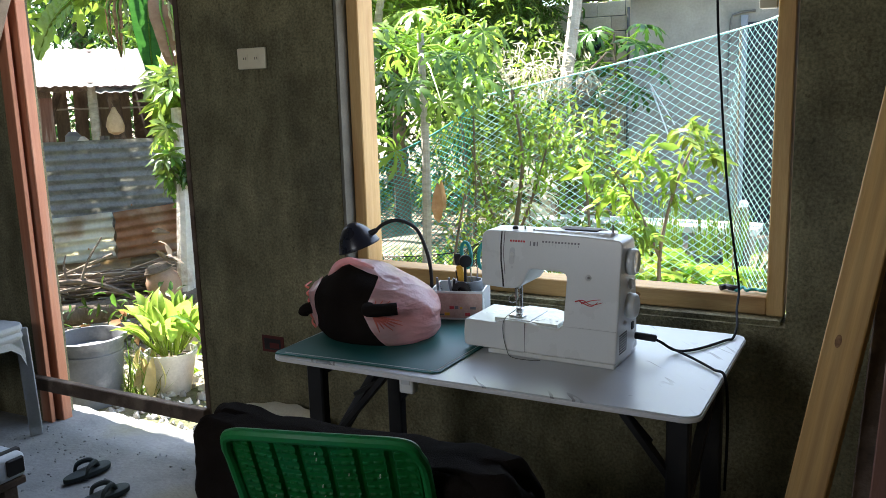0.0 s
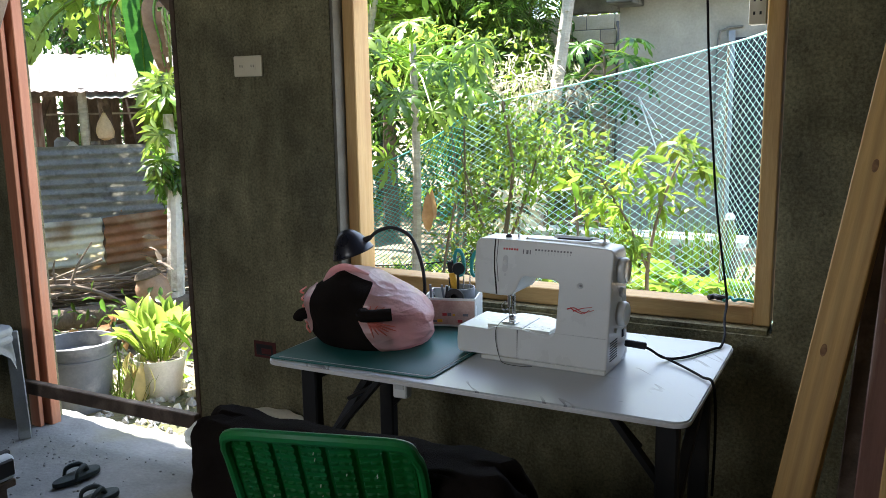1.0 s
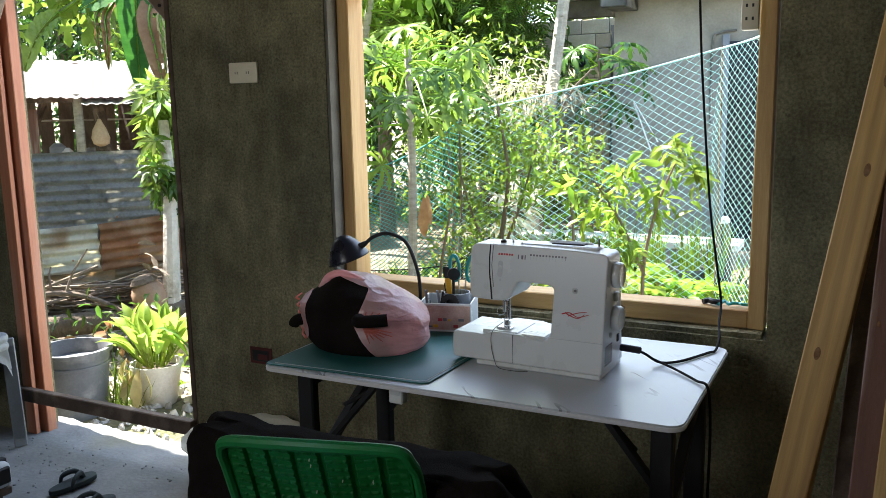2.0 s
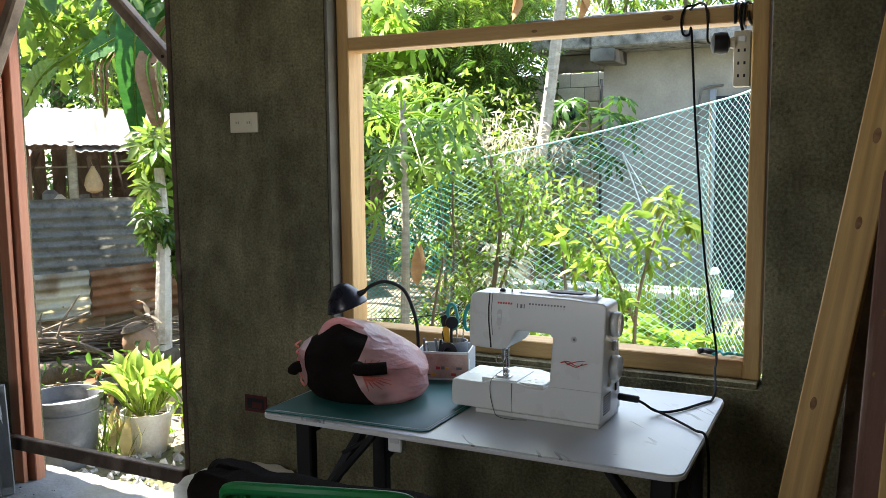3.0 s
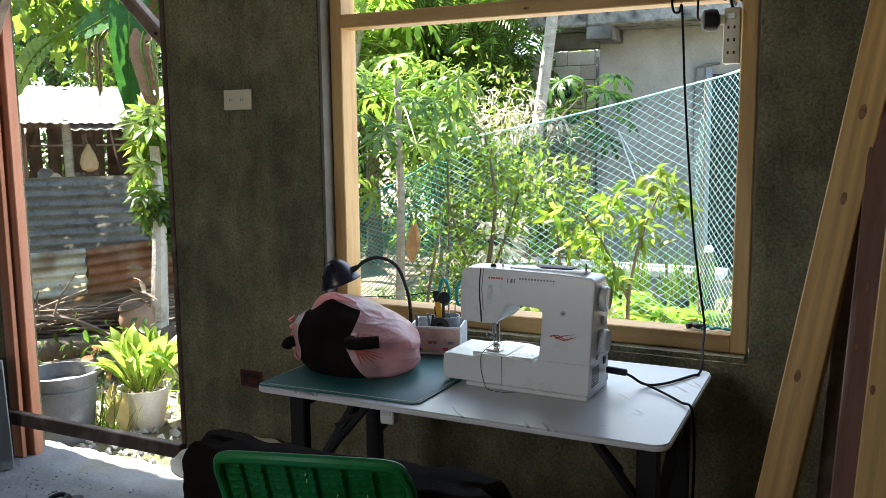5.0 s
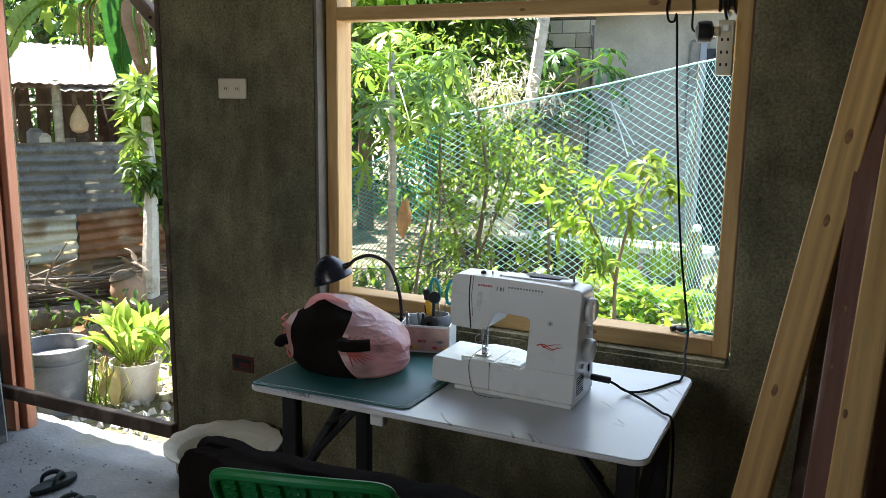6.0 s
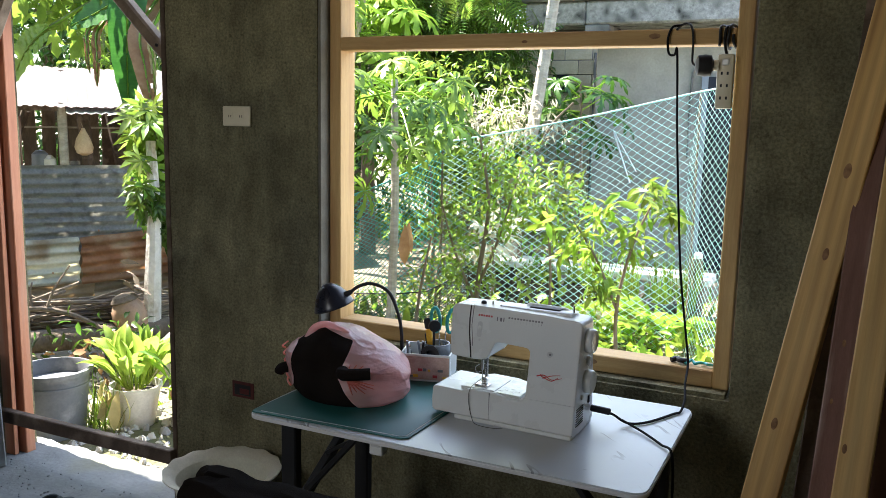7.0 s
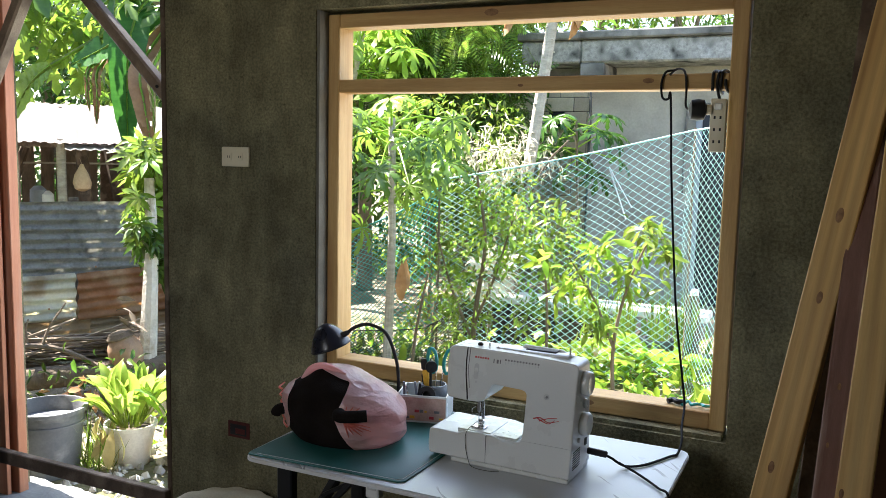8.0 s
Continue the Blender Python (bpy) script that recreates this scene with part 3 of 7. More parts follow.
part("second_cord", tube(smooth_path([(1.490, -0.345, 0.012), (1.55, -0.385, 0.006), (1.605, -0.44, 0.004), (1.636, -0.475, 0.0), (1.645, -0.485, -0.10), (1.642, -0.475, -0.25)], 8), 0.003, 8), "cord", lead)

# ---- sockets, boxes and rails on the wall ----
outlet = thing("wall_outlet", pose(0.034, 0, 1.475), "ivory double wall outlet on grey cement wall", "outlet")
part("plate", box(-0.059, 0.059, -0.011, 0.0, -0.034, 0.034, 0.004, seg=2), "ivory", outlet)
for x in (-0.025, 0.022):
    sock = part("socket", box(x - 0.012, x + 0.012, -0.0125, -0.010, -0.013, 0.013, 0.001), "ivory", outlet)
    for dx in (-0.005, 0.004):
        part("slot", box(x + dx - 0.0012, x + dx + 0.0012, -0.0132, -0.012, -0.004, 0.004), "black_plastic", sock)
jbox = thing("junction_box", pose(0.038, 0, 0.497), "dark red junction box set in the cement wall", "electrical box")
part("frame", box(-0.048, 0.048, -0.006, 0.0, -0.03, 0.03, 0.002), "dark_red", jbox)
part("recess", box(-0.036, 0.036, -0.0075, -0.0055, -0.02, 0.02, 0.001), "black_metal", jbox)
part("lug", box(-0.012, 0.03, -0.009, -0.007, -0.014, 0.006, 0.001), "dark_red", jbox)

rail = thing("barrier_rail", pose(-0.77, -0.024, 0.185), "dark weathered board fixed low across the doorway", "board")
part("board", bar((-0.52, 0, 0.0), (0.487, 0, 0.0), 0.034, 0.056, (0, 0, 1), 0.004), "darkwood", rail)
part("end_block", rod((-0.525, -0.004, 0), (-0.495, -0.004, 0), 0.027, 0.03, 10), "darkwood", rail)

for p, q, w, y, lab in (((-0.915, 2.25), (-0.318, 1.678), 0.05, 0.06, "dark timber brace slanting across the doorway head"), ((-0.835, 2.25), (-1.34, 1.44), 0.055, -0.045, "timber brace slanting across the doorway jamb")):
    br = thing("timber_brace", pose(p[0], y, p[1]), lab, "brace", "doorway braces")
    part("beam", bar((0, 0, 0), (q[0] - p[0], 0, q[1] - p[1]), 0.05, w, (0, 1, 0), 0.008), "brace_wood", br)
    part("bolt", rod((q[0] - p[0] + 0.04 * (1 if q[0] < p[0] else -1), -0.03, q[1] - p[1] + 0.045), (q[0] - p[0] + 0.04 * (1 if q[0] < p[0] else -1), -0.022, q[1] - p[1] + 0.045), 0.006), "black_metal", br)

# ---- pink bag of black cloth ----
M["pink"] = material("thin_pink_plastic", (0.92, 0.49, 0.47), (0.96, 0.64, 0.63), 0.20, 9, 0.7, 15, trans=0.5, stretch=(1, 1, 2.0), bump_dist=0.022, spec=0.6, grain=0.08)
M["pink_tight"] = material("stretched_pink_plastic", (0.80, 0.20, 0.15), (0.90, 0.32, 0.25), 0.3, 30, 0.4, 60, trans=0.5, stretch=(1, 1, 4), spec=0.6)


def bag_point(d, swell, seed, fold):
    r = swell + 0.09 * noise.fractal(d * 1.1 + Vector((seed, 0, 0)), 0.9, 2, 2)
    ridge = lambda q, p: (1 - abs(noise.noise(q))) ** p
    r += fold * (0.012 * ridge(Vector((d.x * 1.6, d.y * 1.6, d.z * 2.6)) + Vector((3, 1, seed)), 9) + 0.010 * ridge(Vector((d.x * 2.2 + d.z * 1.3, d.y * 2.2, d.z * 2.2 - d.x)) + Vector((7, 4, seed)), 10) + 0.004 * ridge(d * 5 + Vector((0, 2, seed)), 8))
    slump = 1 / math.sqrt(1 - 0.72 * min(0.0, d.z) ** 2)
    p = Vector((d.x * 0.180 * r * slump, d.y * 0.132 * r * slump, d.z * 0.108 * r))
    p.z = max(p.z + 0.088, 0.0)
    # full over its middle, falling away to the far end
    p.z *= 1.0 - 0.20 * max(0, p.x / 0.18) + 0.06 * math.exp(-((p.x + 0.05) / 0.05) ** 2)
    return p


def bag_form(cut, swell, seed, fold=1.0, nu=260, nv=170):
    bm = bmesh.new()
    grid = []
    for i in range(nv + 1):
        row = []
        th = math.pi * (0.02 + 0.96 * i / nv)
        for k in range(nu):
            a = 2 * math.pi * k / nu
            d = Vector((math.sin(th) * math.cos(a), math.sin(th) * math.sin(a), math.cos(th)))
            p = bag_point(d, swell, seed, fold)
            row.append((bm.verts.new(p), d))
        grid.append(row)
    for i in range(nv):
        for k in range(nu):
            q = [grid[i][k], grid[i][(k + 1) % nu], grid[i + 1][(k + 1) % nu], grid[i + 1][k]]
            if cut is None or not cut((q[0][1] + q[2][1]).normalized()):
                bm.faces.new([v for v, _ in q])
    for ring in (grid[0], grid[-1]):
        bm.faces.new([v for v, _ in ring])
    bmesh.ops.delete(bm, geom=[v for v in bm.verts if not v.link_faces], context="VERTS")
    # the cut edge runs smoothly
    edge = {v: [e.other_vert(v) for e in v.link_edges if e.is_boundary] for v in bm.verts if v.is_boundary}
    for _ in range(14):
        now = {v: v.co * 0.4 + sum((w.co for w in ws), Vector()) * (0.6 / len(ws)) for v, ws in edge.items() if ws}
        for v, co in now.items():
            v.co = co
    return bm


TOWARD = Vector((0.53, -0.85, 0))


def in_mouth(d):
    """The open mouth of the bag, on the side that faces into the room."""
    u = (d.x * 0.180 * 0.85 + d.y * 0.135 * 0.53) / 0.165
    return d.dot(TOWARD) > -0.45 and -0.88 + 0.25 * abs(d.z) ** 2 < u < -0.18 + 0.34 * abs(d.z - 0.12) ** 1.1 and abs(d.z) < 0.93


bag = thing("plastic_bag", pose(0.775, -0.475, TZ + 0.0042) @ Matrix.Diagonal((1, 1, 0.90, 1)), "pink plastic carrier bag stuffed with black cloth", "bag")
part("film", bag_form(in_mouth, 1.0, 0.0), "pink", bag)
part("cloth", bag_form(lambda d: d.x * 0.85 + d.y * 0.35 > 0.34, 0.972, 0.0, 0.5), "black_cloth", bag, "black cloth bundle showing in the mouth")
part("tuft", tube(smooth_path([(-0.120, -0.060, 0.075), (-0.145, -0.072, 0.076), (-0.160, -0.078, 0.070), (-0.166, -0.078, 0.058)], 6), 0.018, 10, taper=0.014), "black_cloth", bag)
# black end of cloth that pokes out through the handle, its red drawn edge, and the handle knots
part("cloth_end", tube(smooth_path([(0.055, -0.112, 0.106), (0.072, -0.134, 0.108), (0.106, -0.130, 0.112), (0.136, -0.112, 0.114)], 8), 0.0175, 14, taper=0.0165), "black_cloth", bag)
D0 = Vector((0.40, -0.90, 0.13)).normalized()
for k, a in enumerate((82, 68, 56, 44, 30, 18, -18, -32, -44, -56, -68, -80)):
    ray = Vector((0.95, 0.30, 0)) * math.cos(radians(a)) + Vector((0, 0, 1)) * math.sin(radians(a))
    far = 0.34 + 0.16 * ((k * 7) % 5) / 4
    part("pleat", tube([bag_point((D0 + ray * (0.06 + far * t / 6)).normalized(), 1.012, 0.0, 1.0) for t in range(7)], 0.0034, 6, taper=0.0009), "pink_tight", bag)
for k in range(6):
    z = 0.025 + 0.021 * k
    part("strand", tube(smooth_path([(-0.128 - 0.006 * k, -0.080 + 0.004 * k, z), (-0.150 - 0.003 * k, -0.064, z + 0.006), (-0.168, -0.035, z + 0.012)], 5), 0.0035, 6, taper=0.002), "pink_tight", bag)
part("handle", tube(smooth_path([(-0.100, -0.04, 0.165), (-0.078, -0.040, 0.198), (-0.045, -0.036, 0.212), (-0.012, -0.03, 0.204), (0.015, -0.02, 0.188)], 8), 0.010, 10), "pink", bag)

# ---- desk lamp ----
lamp = thing("desk_lamp", pose(0.815, -0.245, TZ + 0.0042), "small black desk lamp with bent gooseneck", "lamp")
part("base", lathe([(0.055, 0), (0.056, 0.008), (0.05, 0.014), (0.012, 0.022)], 32), "navy_lamp", lamp)
part("gooseneck", tube(smooth_path([(0, 0, 0.015), (0.0, 0, 0.11), (-0.010, -0.005, 0.175), (-0.038, -0.01, 0.235), (-0.09, -0.015, 0.256), (-0.135, -0.02, 0.244), (-0.162, -0.024, 0.222)], 8), 0.0052, 10), "black_plastic", lamp)
hm = Matrix.Translation((-0.214, -0.026, 0.176)) @ Matrix.Rotation(radians(-19), 4, (-0.46, 0.87, 0))
head = part("shade", lathe([(0.0600, 0.0), (0.0605, 0.003), (0.0575, 0.012), (0.0505, 0.028), (0.0405, 0.046), (0.0285, 0.061), (0.0150, 0.070), (0.0, 0.073), (0.0, 0.069), (0.0260, 0.058), (0.0385, 0.043), (0.0485, 0.026), (0.0555, 0.011), (0.0575, 0.001)], 40, m=hm), "navy_lamp", lamp)
part("rim_band", lathe([(0.0607, 0.0), (0.0615, 0.002), (0.0607, 0.004)], 40, m=hm), "black_plastic", head)
part("neck_joint", rod((-0.180, -0.025, 0.214), (-0.158, -0.023, 0.226), 0.010, 0.007), "black_plastic", head)

# ---- white box with pens and scissors ----
M["label"] = material("printed_box_label", (0.50, 0.30, 0.24), (0.66, 0.47, 0.40), 0.5, 40, 0.02, 200)
M["teal"] = material("teal_plastic", (0.02, 0.27, 0.26), (0.03, 0.34, 0.33), 0.4, 12, 0.03, 200)
M["yellow"] = material("yellow_plastic", (0.75, 0.40, 0.03), (0.8, 0.48, 0.05), 0.4, 12, 0.03, 200)
M["greyblue"] = material("grey_blue_tin", (0.20, 0.23, 0.27), (0.25, 0.28, 0.32), 0.4, 12, 0.03, 200)
caddy = thing("storage_box", pose(0.908, -0.235, TZ + 0.0042, 0, 0, 16), "small white open box with printed front on the mat", "box")
for x0, x1, y0, y1 in ((-0.082, 0.062, -0.055, -0.051), (-0.082, 0.062, 0.071, 0.075), (-0.082, -0.078, -0.051, 0.071), (0.058, 0.062, -0.051, 0.071)):
    part("side", box(x0, x1, y0, y1, 0, 0.078, 0.0008), "white_plastic", caddy)
part("floor_panel", box(-0.078, 0.058, -0.051, 0.071, 0, 0.004), "white_plastic", caddy)
part("printed_label", box(-0.080, 0.060, -0.0565, -0.0553, 0.006, 0.072), "label", caddy)
rr = random.Random(8)
for k in range(9):
    x, z = -0.07 + 0.014 * k, 0.012 + 0.018 * rr.randrange(3)
    part("print_mark", box(x, x + rr.uniform(0.006, 0.016), -0.0572, -0.0563, z, z + rr.uniform(0.004, 0.012)), ("red_ink", "grey_ink", "yellow")[k % 3], caddy)
tin = thing("round_tin", caddy.matrix_basis @ pose(0.012, 0.02, 0.0045), "grey-blue round tin standing in the box", "tin")
part("can", lathe([(0.036, 0), (0.037, 0.09), (0.034, 0.09), (0.033, 0.006)], 32), "greyblue", tin)
part("tape_roll", lathe([(0.026, 0), (0.026, 0.014), (0.012, 0.014), (0.012, 0)], 28, m=pose(-0.012, -0.038, 0.066, 80)), "black_plastic", tin)
sc = thing("scissors", caddy.matrix_basis @ pose(0.026, 0.028, 0.05), "teal-handled scissors standing in a tin", "scissors")
for s, tilt in ((1, 8), (-1, -5)):
    loop = [(s * 0.011 + 0.013 * math.cos(radians(a)), 0.0, 0.112 + 0.036 * math.sin(radians(a))) for a in range(0, 361, 24)]
    part("handle", tube([pose(0, 0, 0, 0, tilt, 0) @ Vector(p) for p in loop], 0.0052, 8), "teal", sc)
    part("blade", bar((s * 0.004, 0, -0.03), (s * 0.010, 0, 0.08), 0.003, 0.012, (0, 1, 0), 0.0005), "steel", sc)
cut = thing("box_cutter", caddy.matrix_basis @ pose(-0.004, 0.028, 0.05, 0, -8, 0), "yellow and black box cutter standing in a tin", "cutter")
part("grip", bar((0, 0, -0.03), (0, 0, 0.082), 0.018, 0.012, (0, 1, 0), 0.003), "yellow", cut)
part("cap", bar((0, 0, 0.0825), (0, 0, 0.115), 0.02, 0.013, (0, 1, 0), 0.004), "black_plastic", cut)
part("slider", bar((-0.0105, 0, 0.04), (-0.0105, 0, 0.07), 0.004, 0.008, (0, 1, 0), 0.001), "black_plastic", cut)
gl = thing("bobbin_tool", caddy.matrix_basis @ pose(0.006, 0.0, 0.05), "dark round tool with pale centre standing in a tin", "tool")
part("disc", lathe([(0.017, 0), (0.017, 0.01), (0.010, 0.012)], 24, m=pose(0, 0, 0.10, 90, 0, 20)), "black_plastic", gl)
part("stem", rod((0, 0, -0.03), (0, 0, 0.09), 0.004), "black_plastic", gl)
for k in range(5):
    pen = thing("pen", caddy.matrix_basis @ pose(-0.062 + 0.010 * k, -0.02 + 0.012 * (k % 3), 0.0045, rr.uniform(-8, 8), rr.uniform(-10, 10), 0), "thin pen standing in the white box", "pen", "pens in the box")
    part("barrel", rod((0, 0, 0), (0, 0, rr.uniform(0.08, 0.11)), 0.0035), ("grey_ink", "steel", "white_plastic", "black_plastic", "greyblue")[k], pen)

# ---- adapter under the table edge ----
ad = thing("cable_adapter", pose(0.965, -0.63, 0.724), "white adapter block hanging under the table edge", "adapter")
part("block", box(-0.018, 0.018, -0.022, 0.006, -0.052, 0.006, 0.003), "white_plastic", ad)
part("clip", box(-0.012, 0.012, -0.024, -0.020, -0.030, -0.006, 0.001), "grey_plastic", ad)

# ---- extension lead hung on the window transom ----
ext = thing("extension_lead", pose(1.628, 0.03, 1.667), "ivory power strip hung by black cable from the window transom", "power strip")
part("strip", box(-0.021, 0.021, -0.016, 0.012, -0.142, 0.0, 0.005, seg=2), "ivory", ext)
for k in range(3):
    for dx in (-0.008, 0.007):
        part("socket_hole", box(dx - 0.0025, dx + 0.0025, -0.0168, -0.0155, -0.118 + 0.032 * k, -0.110 + 0.032 * k), "black_plastic", ext)
part("rocker_switch", box(-0.010, 0.010, -0.021, -0.015, -0.030, -0.012, 0.003), "white_plastic", ext)
adp = part("plug_adapter", lathe([(0.012, -0.024), (0.026, -0.018), (0.029, 0.0), (0.027, 0.016), (0.014, 0.022)], 20, m=pose(-0.052, -0.02, -0.030, 0, 90, 15)), "black_plastic", ext, "round black plug adapter")
part("plug_neck", rod((-0.035, -0.018, -0.030), (-0.018, -0.014, -0.030), 0.014), "ivory", adp)


def loop_round(x, lo, front=0.0, lean=0.0):
    """A turn of cable over the transom."""
    return [(x + lean, FY0 - 0.006, lo), (x, FY0 - 0.004, 1.70), (x, FY0 - 0.003, 1.737), (x + 0.006, FY0 + 0.03, 1.745), (x + 0.012, FY1 - 0.012, 1.742), (x + 0.014, FY1 - 0.003, 1.715), (x + 0.016, FY1 - 0.01, 1.69), (x + 0.018, FY0 + 0.02, 1.688), (x + 0.02, FY0 - 0.004, 1.70), (x + 0.024, FY0 - 0.004, 1.737), (x + 0.03, FY0 + 0.03, 1.746)]


O = Vector((1.628, 0.03, 1.667))
for pts, r in ((loop_round(1.605, 1.69) + [(1.648, FY1 - 0.006, 1.73), (1.650, FY1 - 0.002, 1.70), (1.646, FY0 + 0.02, 1.687), (1.640, FY0 - 0.005, 1.70), (1.638, FY0 - 0.006, 1.72)], 0.004),
               ([(1.628, 0.03, 1.665), (1.622, 0.035, 1.685), (1.617, FY0 - 0.005, 1.71), (1.62, FY0 - 0.003, 1.738), (1.626, FY0 + 0.04, 1.744), (1.63, FY1 - 0.008, 1.735)], 0.004),
               ([(1.552, 0.015, 1.637), (1.540, 0.03, 1.65), (1.536, FY0 - 0.005, 1.70), (1.53, FY0 - 0.004, 1.74), (1.515, FY0 + 0.01, 1.752), (1.50, FY0 + 0.01, 1.748), (1.49, FY0 - 0.004, 1.735)], 0.0032)):
    part("cable", tube(smooth_path([Vector(p) - O for p in pts], 6), r, 8), "black_plastic", ext)

drop = thing("hanging_cable", pose(1.496, 0.035, 1.70), "thin black cable hanging from the transom down to the table", "cable")
O = Vector((1.496, 0.035, 1.70))
part("cable", tube(smooth_path([Vector(p) - O for p in ((1.50, FY0 + 0.01, 1.748), (1.478, FY0 - 0.002, 1.742), (1.468, FY0 - 0.006, 1.71), (1.474, 0.045, 1.672), (1.490, 0.04, 1.668), (1.497, 0.035, 1.68), (1.505, 0.035, 1.56), (1.510, 0.035, 1.472), (1.529, 0.035, 1.238), (1.546, 0.035, 1.064), (1.569, 0.035, 0.906), (1.582, 0.03, 0.819), (1.592, -0.06, 0.785), (1.605, -0.135, 0.765), (1.605, -0.19, 0.7495), (1.593, -0.215, 0.7492), (1.545, -0.31, 0.7492), (1.505, -0.345, 0.7515), (1.478, -0.372, 0.775), (1.468, -0.382, 0.783))], 8), 0.0032, 8), "cord", drop)

tw = thing("twine", pose(1.545, 0.09, 0.7975), "dark teal twine coiled on the window sill", "twine")
rr = random.Random(2)
part("coil", tube(smooth_path([(0.012 * k, 0.014 * math.sin(k * 2.4), 0.006 + 0.005 * (k % 2)) for k in range(9)], 6), 0.0045, 7), "teal", tw)
part("knot", tube(smooth_path([(-0.02, 0, 0.007), (-0.005, 0.01, 0.010), (0.01, -0.01, 0.012), (0.028, 0.0, 0.009)], 6), 0.008, 8), "black_plastic", tw, "black tied end")

# ---- leaning timber ----
def timber(name, lo, hi, w, d, mat, label, knots=(), twist=0.0):
    """A plank that leans on the wall: lo and hi are two points of its axis; it runs from the floor up to the wall."""
    lo, hi = Vector(lo), Vector(hi)
    v = (hi - lo) / (hi.z - lo.z)
    foot, top = lo - v * lo.z, lo + v * (2.62 - lo.z)
    ob = thing(name, pose(*foot), label, "timber", "timber leaning on the wall")
    z = (top - foot).normalized()
    x = Vector((math.cos(twist), math.sin(twist), 0))
    x = (x - z * x.dot(z)).normalized()
    y = z.cross(x)
    m = Matrix((x, y, z)).transposed().to_4x4()
    n = (top - foot).length
    plank = part("plank", box(-w / 2, w / 2, -d / 2, d / 2, 0.004, n, 0.003), mat, ob)
    plank.matrix_basis = m
    for kx, kz, a in knots:
        k = part("knot", lathe([(a * 0.3, 0), (a, 0.0006), (a * 0.75, 0.0014), (a * 0.2, 0.0018)], 14, m=Matrix.Translation((kx, -d / 2 - 0.0004, kz / v.normalized().z)) @ pose(0, 0, 0, 90) @ Matrix.Diagonal((0.75, 1.6, 1, 1))), "knot", ob)
        k.matrix_basis = m
    return ob


timber("pine_plank", (1.852, -0.345, 0.811), (1.915, -0.276, 1.2), 0.076, 0.040, "pine_raw", "pale yellow planed pine plank with knots", [(-0.008, 0.812, 0.009), (0.002, 1.2, 0.009), (0.0, 1.385, 0.011), (0.012, 0.30, 0.008)], -0.22)
timber("dark_timber", (1.920, -0.23, 0.721), (1.968, -0.06, 1.696), 0.05, 0.045, "darkwood", "dark old timber behind the pale planks")
timber("red_timber", (1.962, -0.40, 0.909), (2.0, -0.15, 1.638), 0.052, 0.045, "redwood", "reddish brown old timber with cement stains", [(0.0, 1.02, 0.005), (-0.008, 0.9, 0.004)], -0.1)
timber("pine_plank", (2.010, -0.54, 0.961), (2.036, -0.41, 1.362), 0.062, 0.045, "pine_raw", "pale yellow pine batten beside the wall", [(-0.02, 0.86, 0.006)], -0.1)
timber("dark_timber", (2.062, -0.40, 0.864), (2.085, -0.28, 1.392), 0.06, 0.05, "redwood", "dark reddish timber beside the pale battens")
timber("dark_timber", (2.14, -0.46, 0.864), (2.16, -0.33, 1.392), 0.08, 0.05, "darkwood", "dark weathered board beside the pale battens")

# ---- cream basin on the floor ----
tub = thing("basin", pose(0.125, -0.225, 0) @ Matrix.Diagonal((0.88, 0.88, 1, 1)), "cream plastic basin with wavy flared rim on the floor", "basin")
wav = lambda a, r, z: (1 + (0.009 * math.sin(a * 14) if r > 0.19 else 0), 0.002 * math.sin(a * 14) if r > 0.19 else 0)
part("shell", lathe([(0.13, 0.002), (0.145, 0.03), (0.165, 0.16), (0.178, 0.27), (0.20, 0.288), (0.222, 0.294), (0.222, 0.299), (0.196, 0.295), (0.173, 0.276), (0.169, 0.25), (0.171, 0.244), (0.167, 0.225), (0.169, 0.219), (0.164, 0.2), (0.165, 0.19), (0.158, 0.15), (0.135, 0.02), (0.02, 0.012)], 112, wave=wav), "basin", tub)

# ---- flip-flops ----
def slipper(x, y, a):
    s = thing("slipper", pose(x, y, 0.006, 0, 0, a) @ Matrix.Diagonal((0.84, 0.76, 1, 1)), "dark green rubber flip-flop on the dusty floor", "slipper", "pair of flip-flops")
    out = []
    for k in range(28):
        t = 2 * math.pi * k / 28
        out.append(((0.046 + 0.008 * math.sin(t) - 0.006 * math.cos(2 * t)) * math.cos(t), 0.125 * math.sin(t)))
    part("sole", slab(out, 0.0, 0.018, 0.003), "rubber", s)
    for sx in (-1, 1):
        part("strap", tube(smooth_path([(0, 0.06, 0.02), (sx * 0.02, 0.03, 0.045), (sx * 0.04, -0.02, 0.038), (sx * 0.042, -0.035, 0.012)], 6), 0.011, 8, taper=0.008), "rubber", s)
    return s


slipper(-0.625, -0.300, -4)
slipper(-0.415, -0.405, -10)

